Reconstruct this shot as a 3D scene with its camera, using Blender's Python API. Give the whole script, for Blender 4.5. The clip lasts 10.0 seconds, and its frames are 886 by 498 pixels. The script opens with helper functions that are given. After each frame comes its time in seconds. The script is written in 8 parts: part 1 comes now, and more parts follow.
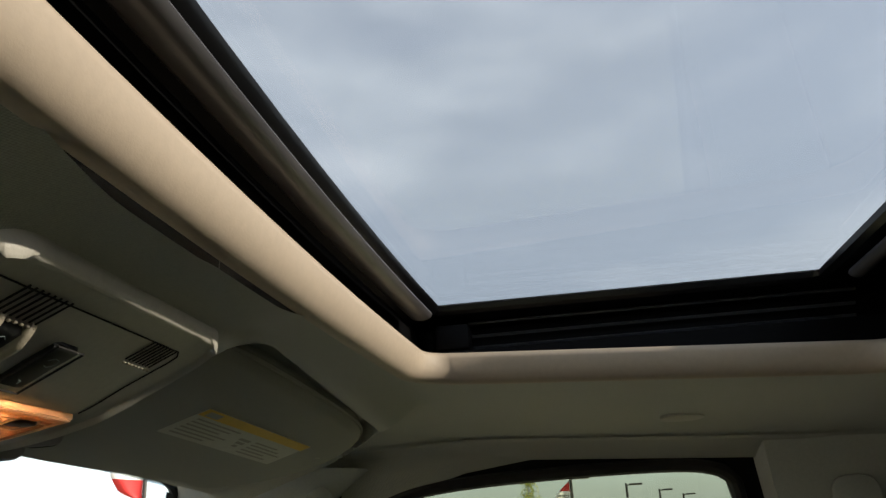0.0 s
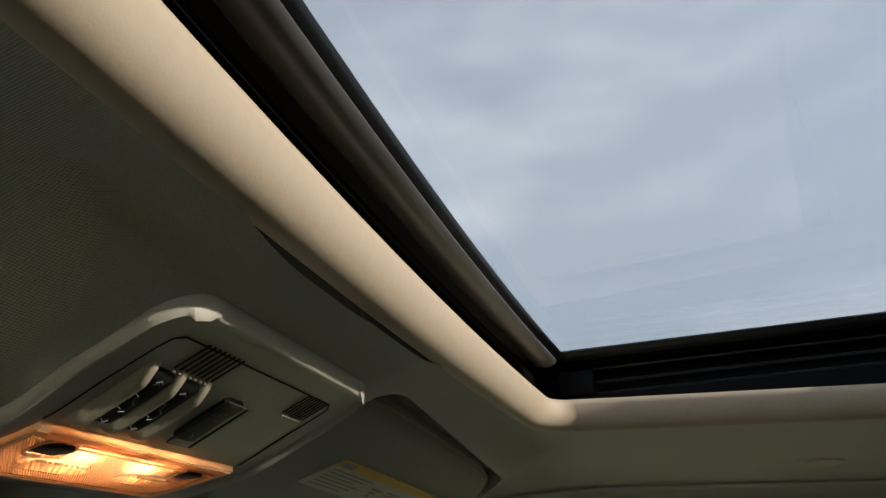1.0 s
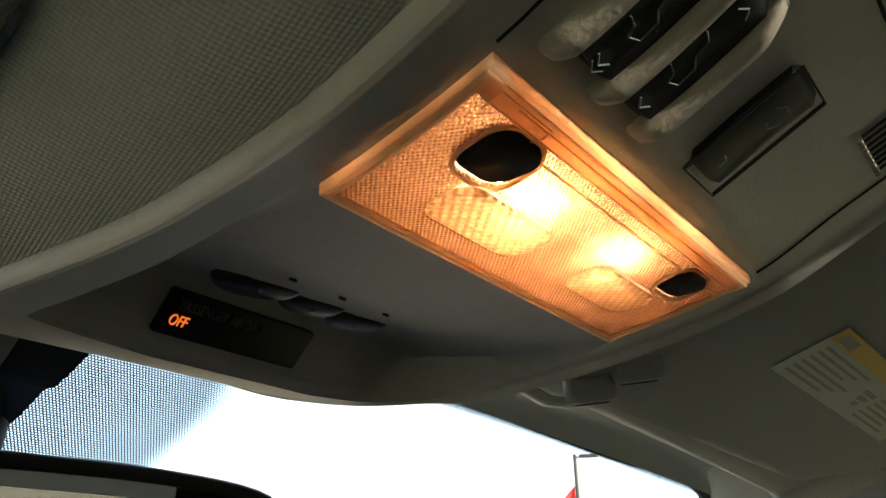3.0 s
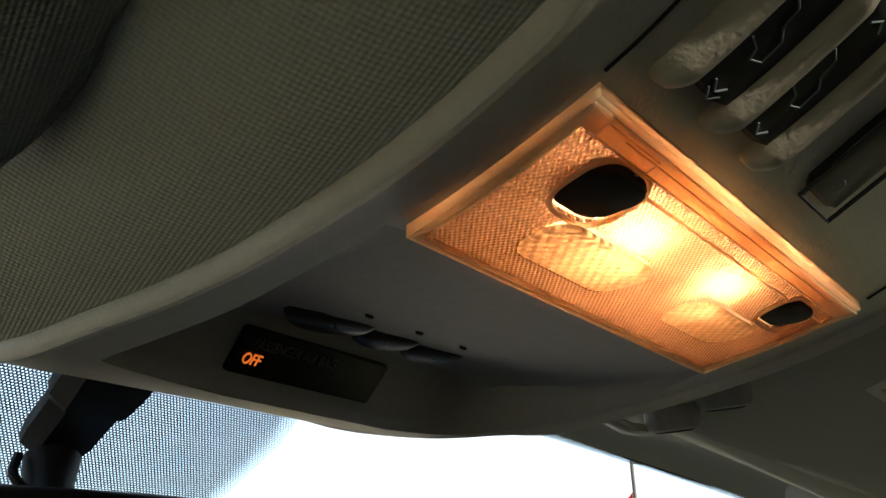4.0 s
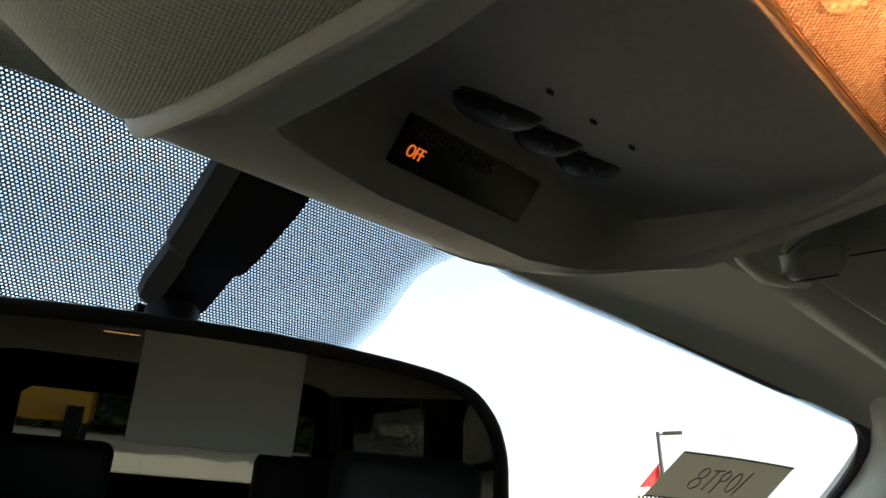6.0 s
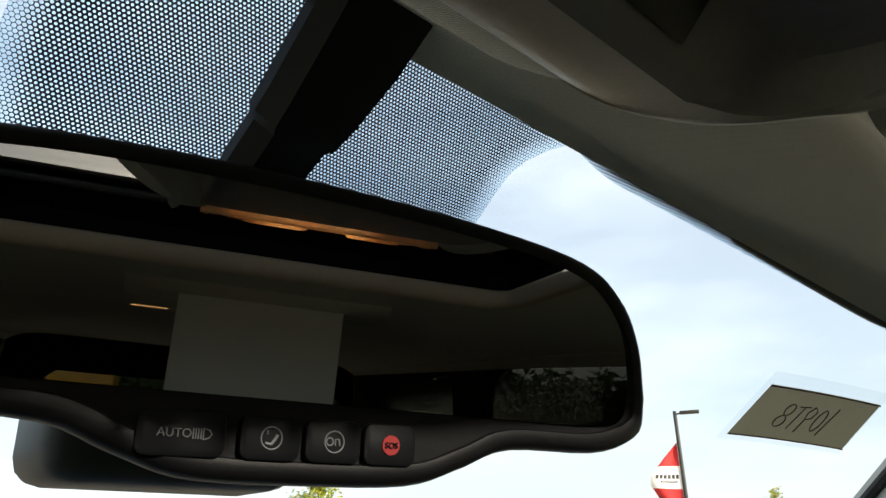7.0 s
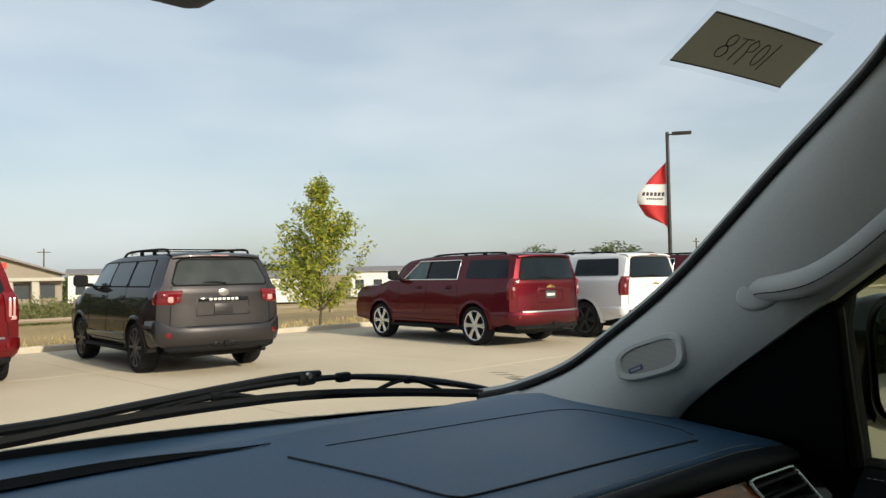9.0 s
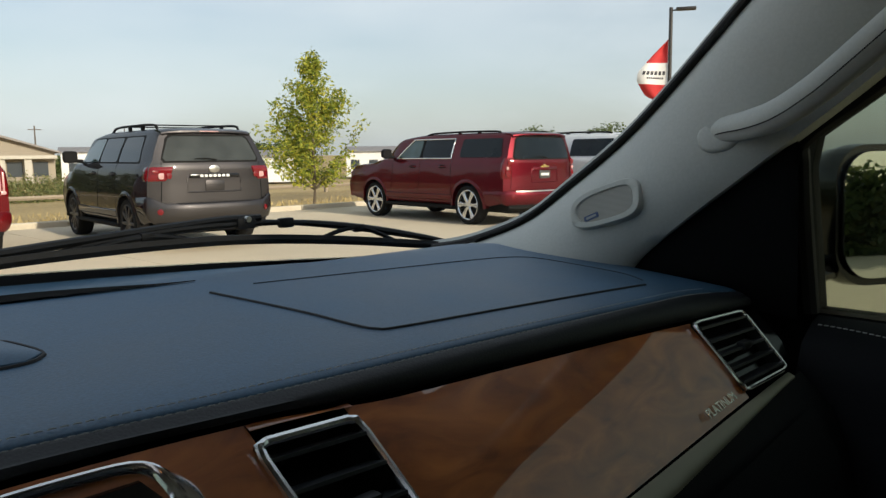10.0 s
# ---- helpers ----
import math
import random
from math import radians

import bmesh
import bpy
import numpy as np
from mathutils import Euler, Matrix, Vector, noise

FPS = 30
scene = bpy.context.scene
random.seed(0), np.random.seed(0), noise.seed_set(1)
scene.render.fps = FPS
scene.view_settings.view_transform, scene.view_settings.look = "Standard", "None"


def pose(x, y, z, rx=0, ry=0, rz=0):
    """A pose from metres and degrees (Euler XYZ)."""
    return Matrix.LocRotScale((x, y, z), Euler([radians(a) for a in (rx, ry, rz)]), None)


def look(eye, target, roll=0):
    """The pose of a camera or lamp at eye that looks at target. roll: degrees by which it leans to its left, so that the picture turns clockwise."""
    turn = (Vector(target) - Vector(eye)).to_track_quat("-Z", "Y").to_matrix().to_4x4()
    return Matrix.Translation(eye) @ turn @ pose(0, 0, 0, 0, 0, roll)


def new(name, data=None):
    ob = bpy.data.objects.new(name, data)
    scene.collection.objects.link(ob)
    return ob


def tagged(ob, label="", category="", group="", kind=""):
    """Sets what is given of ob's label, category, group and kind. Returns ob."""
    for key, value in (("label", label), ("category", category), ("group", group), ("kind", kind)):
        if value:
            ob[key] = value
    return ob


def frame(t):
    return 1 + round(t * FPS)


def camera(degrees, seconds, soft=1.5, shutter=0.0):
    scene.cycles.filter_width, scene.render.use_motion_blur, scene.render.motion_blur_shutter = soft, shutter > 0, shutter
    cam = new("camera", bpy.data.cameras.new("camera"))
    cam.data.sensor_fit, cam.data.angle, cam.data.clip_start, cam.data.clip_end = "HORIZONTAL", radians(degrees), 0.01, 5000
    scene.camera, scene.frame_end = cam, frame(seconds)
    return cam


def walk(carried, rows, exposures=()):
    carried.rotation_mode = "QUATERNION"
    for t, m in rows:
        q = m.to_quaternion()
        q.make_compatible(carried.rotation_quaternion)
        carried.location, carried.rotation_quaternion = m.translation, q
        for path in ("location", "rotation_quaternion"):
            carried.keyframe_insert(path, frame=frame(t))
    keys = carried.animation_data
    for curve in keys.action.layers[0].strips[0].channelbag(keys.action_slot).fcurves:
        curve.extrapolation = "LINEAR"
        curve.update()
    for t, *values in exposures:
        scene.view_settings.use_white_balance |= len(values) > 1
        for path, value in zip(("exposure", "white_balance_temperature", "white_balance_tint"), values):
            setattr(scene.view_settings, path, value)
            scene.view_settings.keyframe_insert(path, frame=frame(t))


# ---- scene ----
cam = camera(59.5, 10.0, soft=1.45)
PATH = [
    (0, (-0.311, 0.043, 1.673), (1.553, 0.299, 2.352), -3.3),
    (0.5, (-0.325, 0.052, 1.674), (1.488, 0.432, 2.428), -3.2),
    (1, (-0.326, 0.064, 1.673), (1.444, 0.539, 2.473), -3.0),
    (1.5, (-0.305, 0.117, 1.654), (1.412, 0.765, 2.448), -2.6),
    (2, (-0.24, 0.175, 1.63), (1.369, 1.047, 2.437), -2.2),
    (2.3, (-0.216, 0.198, 1.630), (1.328, 1.175, 2.445), -1.7),
    (2.5, (-0.193, 0.213, 1.631), (1.316, 1.233, 2.458), -1.6),
    (3, (-0.174, 0.234, 1.645), (1.26, 1.355, 2.474), -0.9),
    (4.5, (-0.174, 0.247, 1.658), (1.156, 1.478, 2.503), -0.8),
    (5, (-0.174, 0.247, 1.658), (1.148, 1.494, 2.493), -1.1),
    (5.5, (-0.172, 0.259, 1.637), (1.149, 1.512, 2.467), -1.2),
    (5.9, (-0.177, 0.296, 1.616), (1.15, 1.565, 2.408), -0.6),
    (6.2, (-0.181, 0.325, 1.602), (1.138, 1.608, 2.385), -0.7),
    (7.3, (-0.166, 0.381, 1.582), (1.148, 1.692, 2.325), -1.9),
    (7.5, (-0.165, 0.381, 1.578), (1.149, 1.697, 2.313), -2.1),
    (8, (-0.155, 0.365, 1.551), (1.188, 1.711, 2.17), -1.6),
    (8.3, (-0.159, 0.327, 1.528), (1.212, 1.719, 1.957), -0.9),
    (8.5, (-0.162, 0.326, 1.505), (1.235, 1.726, 1.804), -1.2),
    (9, (-0.17, 0.336, 1.498), (1.243, 1.749, 1.559), -1.0),
    (9.5, (-0.116, 0.335, 1.451), (1.3, 1.744, 1.357), -0.8),
    (10, (-0.097, 0.327, 1.45), (1.31, 1.727, 1.206), -0.6),
]
EXPOSURES = [(0.0, 1.35), (1.0, 1.4), (1.5, 1.66), (2.0, 1.92), (2.5, 2.00), (3.0, 1.80), (4.5, 1.42), (5.5, 1.48), (5.9, 1.42), (6.2, 1.3), (7.2, 0.92), (8.0, 0.70), (8.5, 0.47), (9.0, 0.31), (10.0, 0.33)]
walk(cam, [(t, look(eye, target, roll)) for t, eye, target, roll in PATH], EXPOSURES)

# ---- light ----
SUN_AZIMUTH, SUN_ELEVATION = 181.0, 23.4        # degrees clockwise from the car's forward direction; above the horizon
world = bpy.data.worlds.new("sky")
scene.world = world
world.use_nodes = True
wn, wl = world.node_tree.nodes, world.node_tree.links
sky = wn.new("ShaderNodeTexSky")
sky.sky_type, sky.sun_disc = "NISHITA", False
sky.sun_elevation, sky.sun_rotation = radians(SUN_ELEVATION), radians(SUN_AZIMUTH)
sky.air_density, sky.dust_density, sky.ozone_density = 1.0, 2.0, 1.2
w_coord = wn.new("ShaderNodeTexCoord")
w_map = wn.new("ShaderNodeMapping")
w_map.inputs["Scale"].default_value = (1.2, 1.7, 5.5)
w_map.inputs["Rotation"].default_value = (0, 0, radians(35))
w_noise = wn.new("ShaderNodeTexNoise")
w_noise.inputs["Scale"].default_value, w_noise.inputs["Detail"].default_value, w_noise.inputs["Roughness"].default_value = 1.6, 6.0, 0.52
w_ramp = wn.new("ShaderNodeValToRGB")
w_ramp.color_ramp.elements[0].position, w_ramp.color_ramp.elements[1].position = 0.42, 0.72
w_mix = wn.new("ShaderNodeMix")
w_mix.data_type = "RGBA"
w_mix.inputs[7].default_value = (7.0, 7.45, 7.85, 1)
wl.new(w_coord.outputs["Generated"], w_map.inputs["Vector"])
wl.new(w_map.outputs["Vector"], w_noise.inputs["Vector"])
wl.new(w_noise.outputs["Fac"], w_ramp.inputs["Fac"])
w_half = wn.new("ShaderNodeMath")
w_half.operation = "MULTIPLY_ADD"
w_half.inputs[1].default_value, w_half.inputs[2].default_value = 0.30, 0.43
wl.new(w_ramp.outputs["Color"], w_half.inputs[0])
wl.new(w_half.outputs[0], w_mix.inputs[0])
wl.new(sky.outputs["Color"], w_mix.inputs[6])
wl.new(w_mix.outputs[2], wn["Background"].inputs["Color"])
wn["Background"].inputs["Strength"].default_value = 0.10

sun = new("sun", bpy.data.lights.new("sun", "SUN"))
sun.data.energy, sun.data.angle, sun.data.color = 4.0, radians(1.2), (1.0, 0.88, 0.72)
_az, _el = radians(SUN_AZIMUTH), radians(SUN_ELEVATION)
sun_from = Vector((math.sin(_az) * math.cos(_el), math.cos(_az) * math.cos(_el), math.sin(_el)))
sun.matrix_world = look(sun_from * 60, (0, 0, 0))

# ---- helpers of this scene ----
def obj_of(name, bm, mat, smooth=35.0):
    me = bpy.data.meshes.new(name)
    bm.normal_update()
    bm.to_mesh(me)
    bm.free()
    if mat:
        me.materials.append(mat)
    if smooth:
        me.shade_smooth()
        me.set_sharp_from_angle(angle=radians(smooth))
    return new(name, me)


def part(name, bm, material, parent, label="", smooth=35.0):
    ob = obj_of(name, bm, material, smooth)
    ob.parent = parent
    if label:
        tagged(ob, label)
    return ob


def share(name, ob, parent, m):
    """One more part on the mesh of ob."""
    o = new(name, ob.data)
    o.parent = parent
    o.matrix_local = m
    return o


def thing(name, label, category, m=None, group="", kind=""):
    ob = new(name)
    ob.empty_display_size = 0.05
    if m is not None:
        ob.matrix_world = m
    return tagged(ob, label, category, group, kind)


def solo(name, bm, material, label, category, group="", kind="", smooth=35.0):
    return tagged(obj_of(name, bm, material, smooth), label, category, group, kind)


def box(bm, lo, hi, bevel=0.0, seg=2):
    r = bmesh.ops.create_cube(bm, size=1.0)
    c = [(a + b) / 2 for a, b in zip(lo, hi)]
    s = [b - a for a, b in zip(lo, hi)]
    for v in r["verts"]:
        v.co = Vector([c[i] + v.co[i] * s[i] for i in range(3)])
    if bevel:
        ed = list({e for v in r["verts"] for e in v.link_edges})
        r = bmesh.ops.bevel(bm, geom=ed, offset=bevel, segments=seg, profile=0.5, affect="EDGES")
    return bm


def boxes(*items, bevel=0.0, seg=2):
    bm = bmesh.new()
    for lo, hi in items:
        box(bm, lo, hi, bevel, seg)
    return bm


def cyl(bm, m, r1, r2, h, n=24):
    return bmesh.ops.create_cone(bm, cap_ends=True, segments=n, radius1=r1, radius2=r2, depth=h, matrix=m)


def loft(bm, rings, closed=False, caps=False):
    """Skin rings of equally many points."""
    rows = [[bm.verts.new(p) for p in ring] for ring in rings]
    n = len(rows[0])
    for a, b in zip(rows, rows[1:]):
        for i in range(n if closed else n - 1):
            j = (i + 1) % n
            try:
                bm.faces.new((a[i], a[j], b[j], b[i]))
            except ValueError:
                pass
    if caps:
        bm.faces.new(rows[0][::-1])
        bm.faces.new(rows[-1])
    return rows


def clean(bm, outward=True):
    bmesh.ops.remove_doubles(bm, verts=bm.verts, dist=1e-5)
    if outward:
        bmesh.ops.recalc_face_normals(bm, faces=bm.faces)
    return bm


def tube(bm, path, r, n=10, squash=1.0, up=(0, 0, 1)):
    """A round bar along a path; r is a number or one for each point."""
    pts = [Vector(p) for p in path]
    rs = r if isinstance(r, (list, tuple)) else [r] * len(pts)
    rings = []
    for i, p in enumerate(pts):
        d = (pts[min(i + 1, len(pts) - 1)] - pts[max(i - 1, 0)]).normalized()
        a = d.cross(Vector(up))
        a = a.normalized() if a.length > 1e-4 else Vector((1, 0, 0))
        b = d.cross(a).normalized()
        rings.append([p + a * (rs[i] * math.cos(k * math.tau / n)) + b * (rs[i] * squash * math.sin(k * math.tau / n)) for k in range(n)])
    loft(bm, rings, closed=True, caps=True)
    return bm


def spline(pts, n):
    """Catmull-Rom through points."""
    P = [Vector(p) for p in pts]
    P = [2 * P[0] - P[1]] + P + [2 * P[-1] - P[-2]]
    out = []
    m = len(P) - 3
    for k in range(n + 1):
        u = k / n * m
        i = min(int(u), m - 1)
        t = u - i
        a, b, c, d = P[i:i + 4]
        out.append(0.5 * ((2 * b) + (c - a) * t + (2 * a - 5 * b + 4 * c - d) * t * t + (3 * b - a - 3 * c + d) * t ** 3))
    return out


def lerp(a, b, t):
    return a + (b - a) * t


def table(x, xs, ys):
    return float(np.interp(x, xs, ys))


def smooth(x, xs, ys):
    """A curve through a table of points, without overshoot."""
    if x <= xs[0]:
        return ys[0]
    if x >= xs[-1]:
        return ys[-1]
    i = max(k for k in range(len(xs) - 1) if xs[k] <= x)
    def grade(k):
        if k == 0 or k == len(xs) - 1:
            return 0.0 if len(xs) < 3 else (ys[1] - ys[0]) / (xs[1] - xs[0]) if k == 0 else (ys[-1] - ys[-2]) / (xs[-1] - xs[-2])
        a, b = (ys[k] - ys[k - 1]) / (xs[k] - xs[k - 1]), (ys[k + 1] - ys[k]) / (xs[k + 1] - xs[k])
        return 2 * a * b / (a + b) if a * b > 0 else 0.0
    w = xs[i + 1] - xs[i]
    t = (x - xs[i]) / w
    return ((1 + 2 * t) * (1 - t) ** 2 * ys[i] + t * (1 - t) ** 2 * w * grade(i) + t * t * (3 - 2 * t) * ys[i + 1] + t * t * (t - 1) * w * grade(i + 1))


def sstep(a, b, x):
    t = min(1, max(0, (x - a) / (b - a)))
    return t * t * (3 - 2 * t)


def rrect(w, h, r, n=5):
    """A rounded rectangle about the origin, anticlockwise, in 2D."""
    out = []
    for cx, cy, a0 in ((w / 2 - r, h / 2 - r, 0), (-w / 2 + r, h / 2 - r, 90), (-w / 2 + r, -h / 2 + r, 180), (w / 2 - r, -h / 2 + r, 270)):
        for k in range(n + 1):
            a = radians(a0 + 90 * k / n)
            out.append((cx + r * math.cos(a), cy + r * math.sin(a)))
    return out


def slab(bm, outline, z0, z1, m=Matrix(), edge=0.0):
    """A plate of any outline (2D points) between z0 and z1, its upper edge rounded by edge."""
    c = Vector((sum(p[0] for p in outline) / len(outline), sum(p[1] for p in outline) / len(outline)))
    def ring(shrink, z):
        out = []
        for p in outline:
            d = Vector(p) - c
            q = c + d * max(0.0, (d.length - shrink) / d.length) if d.length else Vector(p)
            out.append(m @ Vector((q.x, q.y, z)))
        return out
    rings = [ring(0, z0), ring(0, z1 - edge * (1 if z1 > z0 else -1))]
    if edge:
        s = 1 if z1 > z0 else -1
        rings += [ring(edge * 0.3, z1 - s * edge * 0.3), ring(edge, z1)]
    loft(bm, rings, closed=True, caps=True)
    return bm


def sheet_with_holes(outer, holes, place, thick, off):
    """A plate cut from 2D outlines, laid in space by place(u, v), with openings; thick along the vector off."""
    bm = bmesh.new()
    edges = []
    for loop in [outer] + holes:
        vs = [bm.verts.new((p[0], p[1], 0)) for p in loop]
        edges += [bm.edges.new((vs[i], vs[(i + 1) % len(vs)])) for i in range(len(vs))]
    bmesh.ops.triangle_fill(bm, use_beauty=True, use_dissolve=False, edges=edges)
    faces = list(bm.faces)
    r = bmesh.ops.extrude_face_region(bm, geom=faces)
    moved = [v for v in r["geom"] if isinstance(v, bmesh.types.BMVert)]
    ms = set(moved)
    for v in bm.verts:
        u, w = v.co.x, v.co.y
        v.co = Vector(place(u, w)) + (Vector(off) * thick if v in ms else Vector((0, 0, 0)))
    bmesh.ops.recalc_face_normals(bm, faces=bm.faces)
    return bm


def fine(loop, step):
    """More points along a closed 2D loop."""
    out = []
    for i, a in enumerate(loop):
        b = loop[(i + 1) % len(loop)]
        n = max(1, int(math.dist(a, b) / step))
        out += [(lerp(a[0], b[0], k / n), lerp(a[1], b[1], k / n)) for k in range(n)]
    return out


def letters(name, text, size, mat, parent, m, depth=0.0004, align="LEFT"):
    cu = bpy.data.curves.new(name, "FONT")
    cu.body, cu.size, cu.extrude, cu.align_x = text, size, depth, align
    tmp = bpy.data.objects.new(name + "_tmp", cu)
    scene.collection.objects.link(tmp)
    bpy.context.view_layer.update()
    me = bpy.data.meshes.new_from_object(tmp.evaluated_get(bpy.context.evaluated_depsgraph_get()))
    bpy.data.objects.remove(tmp)
    me.name = name
    me.materials.clear()
    me.materials.append(mat)
    ob = new(name, me)
    ob.parent = parent
    ob.matrix_local = m
    return ob


# ---- materials ----
def material(name, color, rough=0.6, metal=0.0, grain=0.0, grain_scale=60.0, stain=0.0, stain_scale=4.0, bump=0.0, bump_scale=200.0, bump_dist=0.001,
             coat=0.0, spec=0.5, emit=None, random_value=0.0, rough_var=0.0, coord="Object", sheen=0.0):
    """A painted, moulded or woven surface: colour with grain and stains, relief from noise."""
    m = bpy.data.materials.new(name)
    m.use_nodes = True
    n, l = m.node_tree.nodes, m.node_tree.links
    b = n["Principled BSDF"]
    b.inputs["Roughness"].default_value, b.inputs["Metallic"].default_value = rough, metal
    b.inputs["Coat Weight"].default_value, b.inputs["Coat Roughness"].default_value = coat, 0.04
    b.inputs["Specular IOR Level"].default_value = spec
    b.inputs["Sheen Weight"].default_value = sheen
    co = n.new("ShaderNodeNewGeometry" if coord == "Position" else "ShaderNodeTexCoord")
    col = n.new("ShaderNodeRGB")
    col.outputs[0].default_value = (*color, 1)
    last = col.outputs[0]
    def vary(socket, amount, scale, detail):
        t = n.new("ShaderNodeTexNoise")
        t.inputs["Scale"].default_value, t.inputs["Detail"].default_value = scale, detail
        l.new(co.outputs[coord], t.inputs["Vector"])
        k = n.new("ShaderNodeMapRange")
        k.inputs[1].default_value, k.inputs[2].default_value = 0.25, 0.75
        k.inputs[3].default_value, k.inputs[4].default_value = 1 - amount, 1 + amount
        l.new(t.outputs["Fac"], k.inputs[0])
        x = n.new("ShaderNodeVectorMath")
        x.operation = "MULTIPLY"
        l.new(socket, x.inputs[0])
        l.new(k.outputs[0], x.inputs[1])
        return x.outputs[0], t
    if grain:
        last, _ = vary(last, grain, grain_scale, 3)
    if stain:
        last, ts = vary(last, stain, stain_scale, 5)
        if rough_var:
            k = n.new("ShaderNodeMapRange")
            k.inputs[3].default_value, k.inputs[4].default_value = max(0, rough - rough_var), min(1, rough + rough_var)
            l.new(ts.outputs["Fac"], k.inputs[0])
            l.new(k.outputs[0], b.inputs["Roughness"])
    if random_value:
        oi = n.new("ShaderNodeObjectInfo")
        k = n.new("ShaderNodeMapRange")
        k.inputs[3].default_value, k.inputs[4].default_value = 1 - random_value, 1 + random_value
        l.new(oi.outputs["Random"], k.inputs[0])
        x = n.new("ShaderNodeVectorMath")
        x.operation = "MULTIPLY"
        l.new(last, x.inputs[0])
        l.new(k.outputs[0], x.inputs[1])
        last = x.outputs[0]
    l.new(last, b.inputs["Base Color"])
    if bump:
        t = n.new("ShaderNodeTexNoise")
        t.inputs["Scale"].default_value, t.inputs["Detail"].default_value = bump_scale, 3
        l.new(co.outputs[coord], t.inputs["Vector"])
        bp = n.new("ShaderNodeBump")
        bp.inputs["Strength"].default_value, bp.inputs["Distance"].default_value = bump, bump_dist
        l.new(t.outputs["Fac"], bp.inputs["Height"])
        l.new(bp.outputs["Normal"], b.inputs["Normal"])
    if emit:
        b.inputs["Emission Color"].default_value = (*emit[0], 1)
        b.inputs["Emission Strength"].default_value = emit[1]
    return m


def math_node(n, l, op, a, b=None, c=None):
    x = n.new("ShaderNodeMath")
    x.operation = op
    for i, v in enumerate((a, b, c)):
        if v is None:
            continue
        if isinstance(v, (int, float)):
            x.inputs[i].default_value = v
        else:
            l.new(v, x.inputs[i])
    return x.outputs[0]


def woven(name, color, pitch, depth=0.7):
    """Knitted headliner cloth: rows of small stitches."""
    m = material(name, color, rough=0.95, grain=0.10, grain_scale=900, stain=0.05, stain_scale=6, spec=0.15, sheen=0.25)
    n, l = m.node_tree.nodes, m.node_tree.links
    co = n.new("ShaderNodeTexCoord")
    sp = n.new("ShaderNodeSeparateXYZ")
    l.new(co.outputs["Object"], sp.inputs[0])
    k = math.tau / pitch
    u = math_node(n, l, "ADD", math_node(n, l, "MULTIPLY", sp.outputs[0], 0.94), math_node(n, l, "MULTIPLY", sp.outputs[1], 0.34))
    v = math_node(n, l, "ADD", math_node(n, l, "MULTIPLY", sp.outputs[1], 0.94), math_node(n, l, "MULTIPLY", sp.outputs[0], -0.34))
    su = math_node(n, l, "SINE", math_node(n, l, "MULTIPLY", u, k))
    sv = math_node(n, l, "SINE", math_node(n, l, "MULTIPLY", v, k * 0.62))
    h = math_node(n, l, "MULTIPLY", su, sv)
    bp = n.new("ShaderNodeBump")
    bp.inputs["Strength"].default_value, bp.inputs["Distance"].default_value = depth, 0.0004
    l.new(h, bp.inputs["Height"])
    b = n["Principled BSDF"]
    l.new(bp.outputs["Normal"], b.inputs["Normal"])
    src = b.inputs["Base Color"].links[0].from_socket
    x = n.new("ShaderNodeVectorMath")
    x.operation = "MULTIPLY"
    l.new(src, x.inputs[0])
    l.new(math_node(n, l, "MULTIPLY_ADD", h, 0.07, 0.95), x.inputs[1])
    l.new(x.outputs[0], b.inputs["Base Color"])
    return m


def glass(name, tint, gloss=1.0, rough=0.0, dust=0.0):
    """A thin pane: lets light straight through, tinted, and reflects at a slant."""
    m = bpy.data.materials.new(name)
    m.use_nodes = True
    n, l = m.node_tree.nodes, m.node_tree.links
    out = n["Material Output"]
    n.remove(n["Principled BSDF"])
    tr = n.new("ShaderNodeBsdfTransparent")
    tr.inputs["Color"].default_value = (*tint, 1)
    gl = n.new("ShaderNodeBsdfGlossy")
    gl.inputs["Roughness"].default_value = rough
    fr = n.new("ShaderNodeLayerWeight")
    slant = math_node(n, l, "POWER", fr.outputs["Facing"], 4.0)
    mx = n.new("ShaderNodeMixShader")
    l.new(math_node(n, l, "MULTIPLY", math_node(n, l, "MULTIPLY_ADD", slant, 0.5, 0.022), gloss), mx.inputs[0])
    l.new(tr.outputs[0], mx.inputs[1])
    l.new(gl.outputs[0], mx.inputs[2])
    last = mx.outputs[0]
    if dust:
        df = n.new("ShaderNodeBsdfDiffuse")
        df.inputs["Color"].default_value = (0.8, 0.8, 0.78, 1)
        t = n.new("ShaderNodeTexNoise")
        t.inputs["Scale"].default_value, t.inputs["Detail"].default_value = 7.0, 6.0
        co = n.new("ShaderNodeTexCoord")
        l.new(co.outputs["Object"], t.inputs["Vector"])
        m2 = n.new("ShaderNodeMixShader")
        l.new(math_node(n, l, "MULTIPLY", t.outputs["Fac"], dust), m2.inputs[0])
        l.new(last, m2.inputs[1])
        l.new(df.outputs[0], m2.inputs[2])
        last = m2.outputs[0]
    l.new(last, out.inputs["Surface"])
    return m


